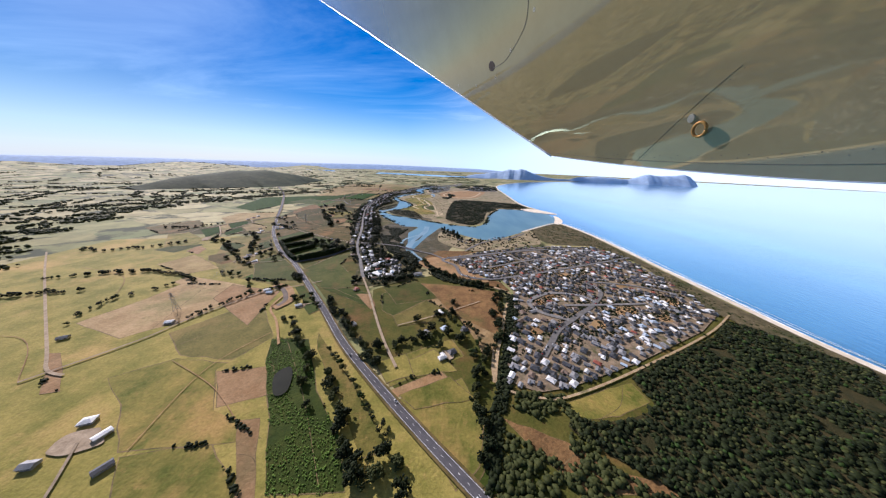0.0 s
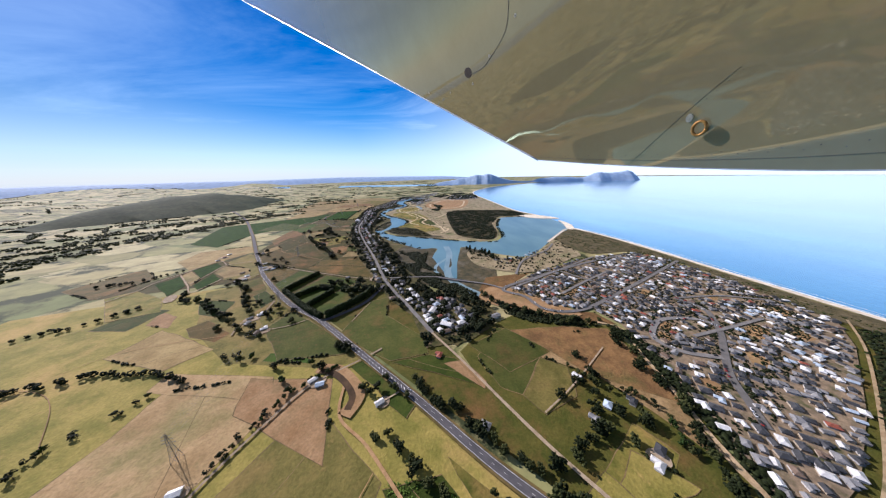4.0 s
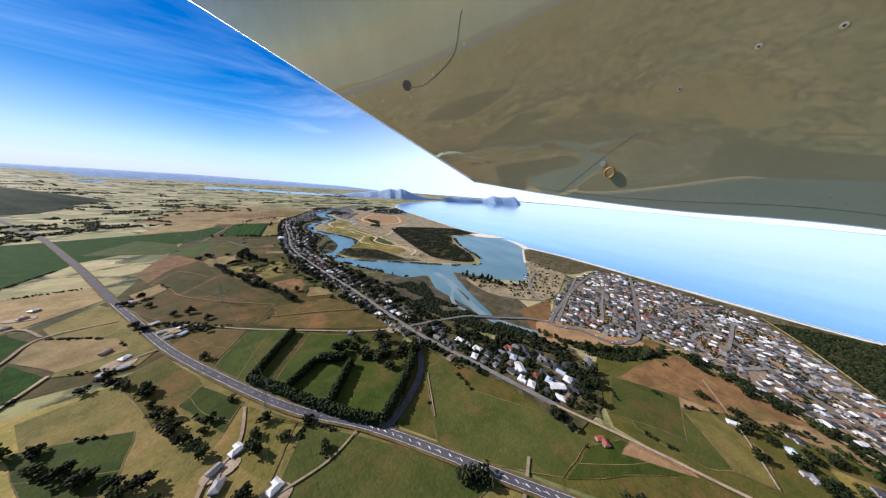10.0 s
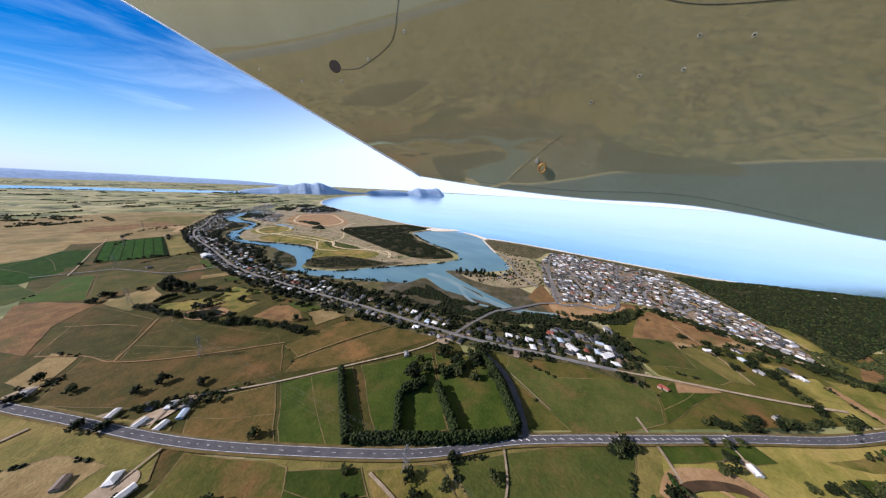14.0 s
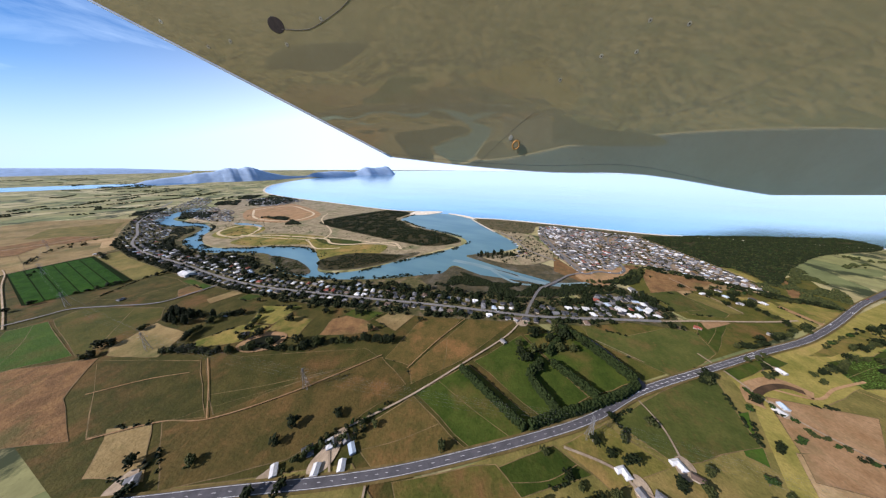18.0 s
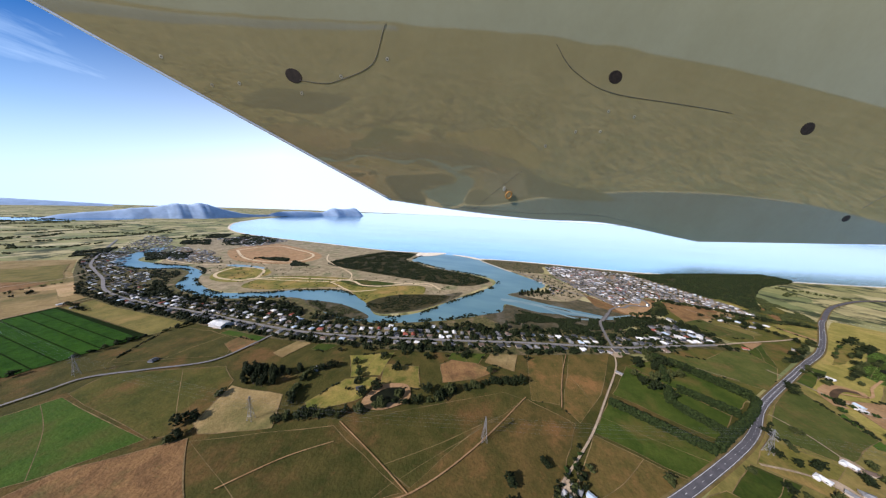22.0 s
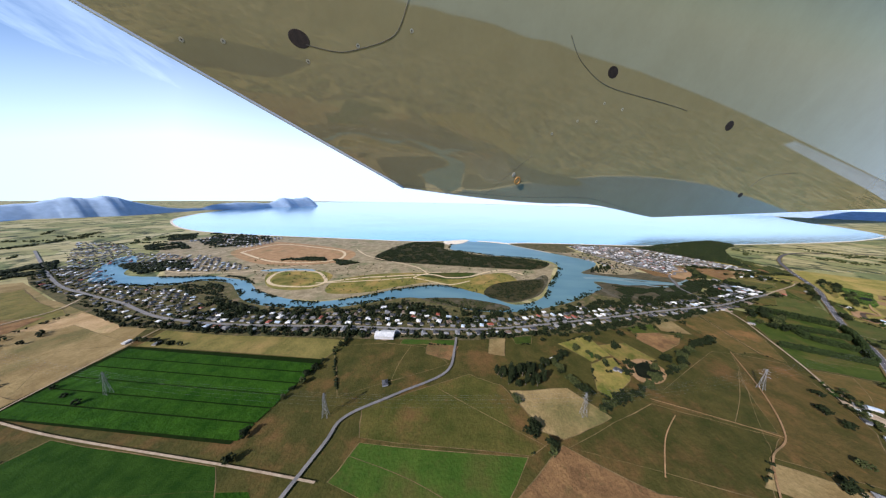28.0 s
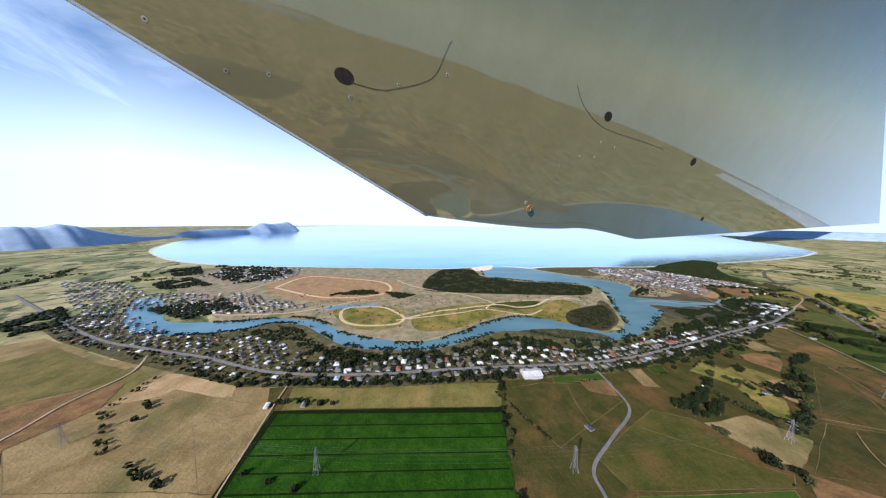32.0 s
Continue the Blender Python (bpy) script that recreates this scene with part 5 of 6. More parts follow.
for poly in ([(-180, 1010), (-208, 925), (-178, 890), (-136, 955), (-130, 1050), (-85, 1150), (-26, 1236), (-84, 1250), (-140, 1150)], [(-72, 1040), (-45, 955), (24, 1090), (27, 1250), (-60, 1130)], [(-40, 1150), (30, 1255), (100, 1380), (103, 1500), (-68, 1240)], [(90, 1090), (150, 1075), (235, 1100), (240, 1280), (150, 1290)]):
    for x, y in town_plots(poly, 8.6, 0.15, radians(40)):
        place_house(x, y, "", False)
for x, y in town_plots([(14, 350), (40, 330), (110, 360), (120, 385), (60, 352)], 9, 0.4, radians(30)):
    place_house(x, y, "", False)


def spare_houses():
    """The rest of the houses, too far to tell apart one by one: one mesh for each material."""
    for roof in ROOFS:
        verts, faces, mats = [], [], []
        for shape, wall, r, m in SPARE:
            if r != roof:
                continue
            key = (shape, wall, r)
            if key not in HOUSE_KINDS:
                HOUSE_KINDS[key] = house_meshes(shape, WALLS[wall], ROOFS[r])
            for name, me, at in HOUSE_KINDS[key][:2]:
                base = len(verts)
                verts += [m @ v.co for v in me.vertices]
                faces += [[base + k for k in p.vertices] for p in me.polygons]
                mats += [0 if name == "roof" else 1 + wall] * len(me.polygons)
        if not verts:
            continue
        me = bpy.data.meshes.new("far_houses")
        me.from_pydata(verts, [], faces)
        for mt in [ROOFS[roof]] + WALLS:
            me.materials.append(mt)
        me.polygons.foreach_set("material_index", mats)
        tagged(new("far_houses", me), f"distant small houses under {roof.replace('_', ' ')} roofs", "houses", kind="stuff")


spare_houses()

# farmhouses, sheds and the hall, each where it stands
FARMS = [("hip", 0, "white", -149, 70, 20), ("shed", 0, "white", -136, 65, 70), ("gable", 2, "grey", -148, 54, 10), ("shed", 2, "charcoal", -121, 54, 60), ("gable", 1, "grey", -232, 118, 30),
         ("ell", 0, "white", 2, 112, 30), ("hip", 2, "charcoal", 8, 117, 30), ("gable", 0, "white", -186, 136, 15), ("ell", 1, "red", -76, 189, 62), ("ell", 0, "grey", -9, 133, 40), ("hip", 0, "pale_blue", 3, 139, 40)]
FARMS += [("gable", 0, "white", 0, 158, 120), ("gable", 0, "white", -112, 161, 30), ("ell", 1, "grey", -61, 139, 50), ("shed", 0, "white", -152, 183, 40), ("gable", 0, "pale_blue", -147, 179, 10), ("gable", 1, "grey", -228, 261, 40),
          ("ell", 0, "white", -222, 266, 35), ("hip", 1, "grey", -226, 254, 70), ("hip", 0, "white", -286, 362, 55), ("shed", 1, "brown", -298, 374, 62), ("gable", 0, "white", -283, 352, 20), ("hip", 2, "grey", -289, 349, 60)]
FARMS += [("hip", 0, "white", -292, 410, 55), ("shed", 0, "white", -287, 404, 50), ("ell", 2, "charcoal", -275, 397, 55), ("hip", 0, "white", -269, 391, 55), ("gable", 2, "grey", -264, 386, 60), ("shed", 0, "pale_blue", -266, 380, 55),
          ("gable", 0, "white", -273, 379, 35), ("gable", 0, "white", -279, 388, 30), ("hip", 0, "white", -322, 460, 60), ("ell", 1, "grey", -314, 453, 60), ("gable", 1, "grey", -163, 331, 55), ("ell", 0, "white", -208, 243, 30)]
FARMS += [("gable", 1, "brown", -211, 238, 80), ("ell", 2, "charcoal", -242, 513, 35), ("hip", 2, "charcoal", -266, 676, 20), ("gable", 1, "grey", -238, 868, 10), ("shed", 0, "white", -76, 242, 62),
          ("shed", 0, "white", -238, 893, 10), ("hip", 0, "white", -366, 462, 60), ("ell", 0, "red", -364, 448, 50), ("hip", 0, "grey", -364, 434, 50), ("ell", 0, "charcoal", 17, 138, 35), ("gable", 1, "grey", -132, 327, 60), ("gable", 0, "white", -235, 556, 30)]
for shape, wall, roof, x, y, turn in FARMS:
    if off_road(x, y, 4.5):
        house(shape, wall, roof, pose(x, y, 0.5, 0, 0, turn), 0.56 if shape == "shed" else 0.64, "")
for x, y, turn, long in ((-74, 242, 62, "white"), (-66, 220, 150, "white"), (-25, 223, 20, "grey"), (-66, 212, 60, "charcoal")):
    if free_of_houses(x, y, 2.0):
        house("shed", 0, long, pose(x, y, 0.62, 0, 0, turn), 0.95, "")
pool = tagged(new("swimming_pool"), "small turquoise swimming pool with a pale rim", "pool")
for name, size, z, material in (("rim", 1.0, 0.66, WALLS[1]), ("pool_water", 0.84, 0.70, SEA)):
    bm = bmesh.new(); box(bm, -2.0 * size, -1.2 * size, z - 0.06, 2.0 * size, 1.2 * size, z)
    part(name, bm, material, pool)
pool.matrix_world = pose(-79, 232, 0.0, 0, 0, 62)
house("hall", 0, "white", pose(-213, 691, 0.6, 0, 0, 92), 1.0)


# ---- trees ----
def ico():
    bm = bmesh.new()
    bmesh.ops.create_icosphere(bm, subdivisions=1, radius=1.0)
    bm.verts.ensure_lookup_table()
    out = np.array([v.co[:] for v in bm.verts]), np.array([[v.index for v in f.verts] for f in bm.faces])
    bm.free()
    return out


BALL_V, BALL_F = ico()
rng = np.random.default_rng(11)


def clumps(places, sizes, flat=0.8):
    """Leaf clumps, each a crumpled low ball turned at random: verts and faces."""
    n = len(places)
    rough = 1 + rng.uniform(-0.42, 0.42, (n, len(BALL_V), 1))
    a = rng.uniform(0, 2 * math.pi, n)
    v = BALL_V[None] * rough * np.asarray(sizes)[:, None, None] * np.array([1, 1, flat])
    x = v[..., 0] * np.cos(a)[:, None] - v[..., 1] * np.sin(a)[:, None]
    y = v[..., 0] * np.sin(a)[:, None] + v[..., 1] * np.cos(a)[:, None]
    v = np.stack([x, y, v[..., 2]], -1) + np.asarray(places)[:, None]
    f = BALL_F[None] + (np.arange(n) * len(BALL_V))[:, None, None]
    return v.reshape(-1, 3), f.reshape(-1, 3)


def clump_mesh(name, places, sizes, material, flat=0.8):
    v, f = clumps(places, sizes, flat)
    me = bpy.data.meshes.new(name)
    me.from_pydata(v.tolist(), [], f.tolist())
    me.materials.append(material)
    me.polygons.foreach_set("use_smooth", [True] * len(me.polygons))
    return me


def crown_points(n, width, height, base, gaps):
    """Points in the outer shell of an uneven crown made of several lobes."""
    lobes = [(rng.normal(0, 0.26 * width), rng.normal(0, 0.26 * width), base + height * rng.uniform(0.3, 0.85), width * rng.uniform(0.24, 0.42)) for _ in range(gaps)]
    pts = []
    while len(pts) < n:
        lx, ly, lz, lr = lobes[rng.integers(len(lobes))]
        d = rng.normal(size=3)
        d /= np.linalg.norm(d)
        r = lr * rng.uniform(0.55, 1.05)
        p = (lx + d[0] * r, ly + d[1] * r, max(base * 0.7, lz + d[2] * r * height / width * 1.1))
        pts.append(p)
    return pts


def trunk_mesh(height, radius, limbs):
    bm = bmesh.new()

    def limb(a, b, r0, r1):
        d = (b - a)
        m = Matrix.Translation((a + b) / 2) @ d.to_track_quat("Z", "Y").to_matrix().to_4x4()
        bmesh.ops.create_cone(bm, cap_ends=True, segments=6, radius1=r0, radius2=r1, depth=d.length, matrix=m)

    top = Vector((0.1, 0, height))
    limb(Vector((0, 0, -0.3)), top, radius, radius * 0.6)
    for k in range(limbs):
        a = 2 * math.pi * k / limbs + 0.4
        limb(Vector((0.05, 0, height * (0.7 + 0.08 * k))), Vector((math.cos(a) * height * 0.7, math.sin(a) * height * 0.7, height * 1.55)), radius * 0.45, radius * 0.15)
    return mesh_of("trunk", bm, BARK)


def tree_kind(width, height, base, n, leaf, material, gaps):
    pts = crown_points(n, width, height, base, gaps)
    crown = clump_mesh("crown", pts, rng.uniform(leaf * 0.6, leaf * 1.25, n), material)
    return trunk_mesh(base + height * 0.25, 0.035 * height + 0.08, 4), crown


TREES = {
    "broad": [tree_kind(6.0, 4.6, 1.2, 150, 0.62, LEAF, 7) for _ in range(3)] + [tree_kind(5.2, 4.2, 1.0, 130, 0.6, LEAF2, 6) for _ in range(2)],
    "tall": [tree_kind(4.2, 8.0, 1.2, 160, 0.62, LEAF, 8) for _ in range(2)],
    "round": [tree_kind(3.4, 2.8, 0.7, 90, 0.42, m, 5) for m in (LEAF, LEAF3, LEAF2)],
}
TREE_WORDS = {"broad": "broad dark evergreen tree with an uneven crown", "tall": "tall dark conifer-like shelter tree", "round": "small rounded garden or paddock tree"}
TREE_LEFT = {"broad": 300, "tall": 90, "round": 280}
EXTRA = []  # trees beyond those, joined


def tree(kind, x, y, size=1.0, z=0.15):
    if TREE_LEFT[kind] <= 0:
        EXTRA.append((x, y, size))
        return
    TREE_LEFT[kind] -= 1
    trunk, crown = TREES[kind][rnd.randrange(len(TREES[kind]))]
    ob = tagged(new({"broad": "evergreen_tree", "tall": "conifer", "round": "small_tree"}[kind]), TREE_WORDS[kind], "tree", {"broad": "paddock trees", "tall": "shelter trees", "round": "small trees"}[kind])
    for name, me in (("trunk", trunk), ("crown", crown)):
        p = new(name, me)
        p.parent = ob
    size *= 0.82
    ob.matrix_world = pose(x, y, z, 0, 0, rnd.uniform(0, 360)) @ Matrix.Diagonal((size * rnd.uniform(0.85, 1.15), size * rnd.uniform(0.85, 1.15), size * rnd.uniform(0.85, 1.2), 1))


def tree_line(kind, pts, gap, size=1.0, stray=1.5):
    """Trees along a line, unevenly spaced."""
    for a, b in zip(pts, pts[1:]):
        n = max(1, round(math.hypot(b[0] - a[0], b[1] - a[1]) / gap))
        for k in range(n):
            t = (k + rnd.uniform(0.1, 0.9)) / n
            x, y = a[0] + (b[0] - a[0]) * t + rnd.uniform(-stray, stray), a[1] + (b[1] - a[1]) * t + rnd.uniform(-stray, stray)
            if off_road(x, y, 3.4):
                tree(kind, x, y, size * rnd.uniform(0.7, 1.2))


def trees_at(kind, pts, size=1.0):
    for x, y in pts:
        tree(kind, x, y, size * rnd.uniform(0.85, 1.15))


def hedge(pts, width, height, material, label):
    """A clipped shelter hedge: dense clumps round a line."""
    places, sizes = [], []
    for a, b in zip(pts, pts[1:]):
        n = int(math.hypot(b[0] - a[0], b[1] - a[1]) * 34)
        for k in range(n):
            t = rng.uniform()
            s = rng.uniform(-1, 1)
            z = height * (1 - 0.25 * s * s) * rng.uniform(0.1, 1.0)
            d = Vector((b[0] - a[0], b[1] - a[1])).normalized()
            places.append((a[0] + (b[0] - a[0]) * t - d.y * s * width / 2, a[1] + (b[1] - a[1]) * t + d.x * s * width / 2, z))
            sizes.append(rng.uniform(0.45, 0.9))
    ob = tagged(new("shelter_hedge"), label, "hedge", "shelter hedges")
    p = new("foliage", clump_mesh("foliage", places, sizes, material))
    p.parent = ob


HEDGES = [([(-222, 308), (-212, 328), (-200, 351)], 3.2, 5.0), ([(-220, 306), (-208, 293), (-194, 276), (-180, 261), (-167, 250)], 3.6, 6.2), ([(-164, 250), (-148, 265), (-136, 279), (-130, 294)], 4.0, 6.8),
          ([(-205, 293), (-197, 301), (-189, 309)], 3.4, 5.0), ([(-186, 272), (-177, 286), (-170, 297)], 3.6, 5.4), ([(-187, 310), (-172, 304)], 4.6, 5.4), ([(-162, 300), (-145, 294)], 4.4, 5.4)]
for line, width, height in HEDGES:
    hedge(line, width, height, HEDGE_LEAF, "tall clipped green shelter hedge round a paddock")
trees_at("broad", [(-179, 305), (-174, 312), (-164, 310), (-158, 303), (-153, 293), (-147, 300), (-145, 311), (-139, 290), (-134, 282), (-127, 290), (-133, 298), (-150, 283)], 1.35)
trees_at("broad", [(-140, 276), (-132, 286), (-126, 296), (-168, 318), (-160, 320)], 1.2)
# beside the highway and the wet paddock
tree_line("broad", [(-116, 150), (-96, 132), (-82, 115), (-67, 92), (-60, 78)], 6.5, 0.8, 3)
tree_line("broad", [(-60, 98), (-44, 75), (-33, 58), (-28, 50)], 3.8, 0.9, 1.5)
tree_line("round", [(-68, 118), (-40, 88), (-20, 68)], 5, 0.9, 1)
trees_at("broad", [(-30, 53), (-22, 55), (-15, 58), (-20, 62), (-12, 50)], 1.1)
tree_line("broad", [(-70, 143), (-54, 127), (-42, 112), (-34, 104)], 4.5, 0.95, 1.5)
# gully between the paddocks and the town
tree_line("broad", [(-24, 265), (-14, 240), (6, 222), (28, 206), (54, 200)], 4.5, 0.9, 3)
tree_line("broad", [(52, 192), (44, 160), (38, 131), (27, 107), (18, 92), (22, 70), (15, 54)], 4.2, 0.9, 3)
tree_line("round", [(-2, 166), (14, 147), (26, 131), (20, 112), (22, 96)], 4, 1.0, 2.5)
tree_line("broad", [(-43, 116), (-21, 123), (-4, 132)], 4.5, 0.85, 2)
trees_at("broad", [(-12, 128), (-6, 138), (2, 146), (6, 152), (-17, 147), (12, 128), (9, 158), (16, 130), (10, 172), (-2, 154), (0, 122), (5, 134)], 0.95)
# west of the highway
tree_line("broad", [(-330, 330), (-313, 310), (-301, 307), (-290, 302), (-276, 284), (-252, 266), (-242, 251)], 6, 0.9, 4)
trees_at("round", [(-215, 212), (-210, 215), (-200, 211), (-205, 208), (-169, 186), (-158, 197), (-163, 178), (-115, 171), (-109, 176), (-98, 162), (-104, 168)], 1.3)
tree_line("broad", [(-295, 336), (-287, 343), (-262, 320), (-252, 296), (-239, 276), (-230, 270)], 6, 0.85, 3)
tree_line("round", [(-180, 142), (-172, 158), (-160, 178), (-140, 192)], 3.2, 0.8, 1)
tree_line("round", [(-250, 130), (-262, 165), (-235, 190)], 6, 0.9, 3)
tree_line("broad", [(-146, 213), (-136, 205), (-126, 196)], 3.5, 0.9, 1.5)
tree_line("broad", [(-92, 176), (-88, 160), (-70, 148)], 4.5, 0.85, 2)
trees_at("broad", [(-228, 298), (-234, 289), (-236, 283), (-213, 277), (-216, 270), (-205, 264)], 0.7)
trees_at("broad", [(-191, 250), (-196, 266), (-216, 263), (-150, 192), (-122, 172), (-180, 198), (-206, 232), (-215, 236), (-218, 246), (-226, 244), (-232, 250)], 0.9)
trees_at("broad", [(-247, 342), (-301, 441), (-312, 464), (-318, 450), (-257, 398), (-271, 415), (-280, 415), (-297, 405), (-290, 396)], 0.9)
tree_line("round", [(-285, 402), (-273, 396), (-262, 386), (-252, 378)], 3.2, 1.0, 1.6)
tree_line("round", [(-282, 400), (-262, 391), (-240, 377)], 4.5, 0.9, 1)
# belts behind the village
tree_line("broad", [(-279, 549), (-264, 516), (-255, 500)], 3.6, 0.9, 1.2)
tree_line("broad", [(-253, 498), (-236, 466), (-222, 452), (-208, 430), (-199, 408)], 4.2, 1.0, 2)
tree_line("tall", [(-252, 604), (-256, 590), (-248, 575), (-238, 566)], 2.6, 1.0, 3)
tree_line("tall", [(-259, 598), (-262, 580), (-252, 570)], 3, 0.9, 2)
tree_line("broad", [(-267, 547), (-254, 553), (-238, 559), (-226, 543)], 4, 0.9, 1)
tree_line("round", [(-244, 520), (-232, 517), (-226, 530)], 3.5, 1.2, 2)
trees_at("broad", [(-290, 588), (-300, 582), (-294, 591), (-274, 593), (-303, 584)], 0.95)
trees_at("broad", [(-246, 509), (-238, 504), (-229, 470), (-216, 500), (-205, 516), (-183, 453), (-196, 431), (-220, 532), (-195, 482), (-239, 486)], 1.0)
tree_line("broad", [(-218, 720), (-228, 722), (-255, 729), (-272, 731), (-282, 734)], 6.5, 0.75, 1)
trees_at("broad", [(-317, 733), (-304, 736), (-235, 882), (-236, 872), (-237, 856), (-238, 848), (-277, 938), (-283, 927), (-288, 912), (-233, 976), (-246, 970), (-284, 875), (-289, 860), (-293, 845)], 0.9)
tree_line("broad", [(-196, 985), (-216, 925), (-216, 850), (-217, 800), (-217, 760)], 6, 1.0, 2)
tree_line("broad", [(-160, 395), (-186, 470), (-206, 560)], 9, 0.9, 4)
# the camp and the point beside the estuary
tree_line("tall", [(-4, 404), (8, 388), (20, 378), (24, 352)], 4, 0.85, 3)
tree_line("broad", [(-2, 390), (20, 365), (40, 348), (70, 345)], 5, 0.9, 4)
tree_line("broad", [(60, 340), (90, 356), (120, 380)], 9, 0.8, 4)
trees_at("broad", [(-232, 978), (-236, 972), (-281, 931), (-287, 914), (-284, 922), (-237, 866), (-238, 857), (-236, 886)], 1.0)
tree_line("round", [(-270, 960), (-236, 1000), (-200, 1004)], 6, 0.8, 1.5)
# gardens
for x, y in list(PLACED):
    if rnd.random() < (0.85 if x < -20 else 0.4):
        a = rnd.uniform(0, 6.28)
        tx, ty = x + 6.6 * math.cos(a), y + 6.6 * math.sin(a)
        if off_road(tx, ty, 2.6) and free_of_houses(tx, ty, 5.2):
            if x < -20:
                tree("broad" if rnd.random() < 0.6 else "round", tx, ty, rnd.uniform(0.6, 1.0), 0.5)
            else:
                tree("round", tx, ty, rnd.uniform(0.5, 0.85), 0.5)


def scatter(poly, count, small, large, material, name, label, lift=0.3, flat=0.75, rise=0.0):
    """Bushes strewn over an outline, thicker in patches: one mesh."""
    xs, ys = [p[0] for p in poly], [p[1] for p in poly]
    places = []
    tries = 0
    while len(places) < count and tries < count * 8:
        tries += 1
        x, y = rng.uniform(min(xs), max(xs)), rng.uniform(min(ys), max(ys))
        if inside(x, y, poly) and noise.noise((x / 16, y / 16, 1.7)) > (-0.5 if name == "coastal_scrub" else -0.2) and off_road(x, y, 2.2) and (name not in ("village_trees", "garden_shrubs") or (free_of_houses(x, y, 2.9 if name == "garden_shrubs" else 3.8) and (y < 900 or rng.uniform() < 0.3))):
            places.append((x, y, 0.45 + lift * rng.uniform(0.3, 1.2) + rise * max(0, noise.noise((x / 7, y / 7, 5.5)))))
    return tagged(new(name, clump_mesh(name, places, small + (large - small) * rng.uniform(0, 1, len(places)) ** 1.8, material, flat)), label, "scrub", kind="stuff")


scatter([tuple(p) for p in curve_through(FOREST, True, 3)], 19000, 0.35, 1.75, LEAF, "coastal_scrub", "dense dark green coastal scrub and low trees", rise=1.5)
scatter([tuple(p) for p in curve_through(FOREST, True, 3)], 1500, 0.3, 1.4, LEAF3, "coastal_scrub", "bright green bushes among the coastal scrub", 0.7, rise=1.6)
scatter([tuple(p) for p in curve_through(FOREST, True, 3)], 5500, 0.3, 1.3, LEAF2, "coastal_scrub", "olive-brown bushes among the coastal scrub", 0.5, rise=1.5)
scatter([(57, 790), (150, 775), (230, 735), (225, 660), (150, 655), (100, 570), (86, 500), (60, 452), (30, 462), (5, 500), (10, 605), (28, 752)], 5000, 0.9, 2.2, LEAF, "flat_scrub", "low dark scrub on the sand flat")
scatter([(-60, 415), (-70, 360), (-48, 300), (-26, 262), (10, 226), (56, 204), (50, 196), (0, 212), (-40, 258), (-70, 290), (-98, 350), (-104, 420)], 2600, 0.7, 1.7, LEAF, "gully_scrub", "dark mangrove and scrub along the tidal arm")
scatter([(-108, 126), (-85, 125), (-61, 89), (-41, 68), (-31, 49), (-58, 48), (-75, 74), (-99, 106)], 2600, 0.15, 0.42, REEDS, "wetland_reeds", "bright green reeds and rushes in a wet paddock", 0.0, 0.4)
scatter([(44, 205), (60, 190), (52, 160), (40, 120), (30, 92), (14, 48), (22, 50), (34, 84), (46, 112), (60, 160), (68, 190)], 900, 0.7, 1.6, LEAF, "gully_scrub", "dark scrub along the gully beside the town")
scatter([(40, 92), (64, 90), (68, 60), (160, 6), (60, 20), (20, 44)], 1300, 0.7, 1.8, LEAF2, "gully_scrub", "olive scrub on brown rough ground")
scatter([(172, 428), (236, 480), (250, 420), (252, 330), (252, 250), (252, 190), (258, 120), (244, 130), (232, 190), (244, 260), (228, 345), (170, 355)], 1300, 0.5, 1.2, LEAF2, "dune_scrub", "low olive scrub on the dunes", 0.2, 0.5)
scatter([(-166, 560), (-170, 620), (-146, 690), (-176, 770), (-176, 830), (-164, 880), (-115, 935), (-108, 960), (-124, 990), (-150, 940), (-190, 860), (-190, 770), (-166, 690), (-185, 610)], 900, 0.7, 1.8, LEAF, "bank_trees", "dark trees and shrubs along the river bank", 0.9)
scatter([(-112, 593), (-70, 570), (-46, 500), (-93, 517), (-129, 557)], 700, 0.6, 1.4, LEAF, "marsh_scrub", "dark mangroves on the river bank", 0.1, 0.5)
def bank_growth():
    """A dark fringe of mangrove and scrub along both river banks: one mesh."""
    places, sizes = [], []
    for line, side in ((NEAR_BANK, -1), (FAR_BANK, -1)):
        pts = curve_through(line)
        for (ax, ay), (bx, by) in zip(pts, pts[1:]):
            d = Vector((bx - ax, by - ay))
            n = d.to_tuple() if d.length > 0.01 else (1, 0)
            for _ in range(int(d.length * 2.2)):
                s, w = rng.uniform(), abs(rng.normal(0, 3.0)) * side
                x, y = ax + n[0] * s + n[1] / max(d.length, 0.01) * w * -side * side, ay + n[1] * s - n[0] / max(d.length, 0.01) * w * -side * side
                if noise.noise((x / 18, y / 18, 4.4)) > -0.12 and off_road(x, y, 3):
                    places.append((x, y, 0.3 + rng.uniform(0, 0.6)))
                    sizes.append(rng.uniform(0.4, 1.25))
    tagged(new("bank_growth", clump_mesh("bank_growth", places, sizes, LEAF)), "dark scrub and mangrove along the river banks", "scrub", kind="stuff")


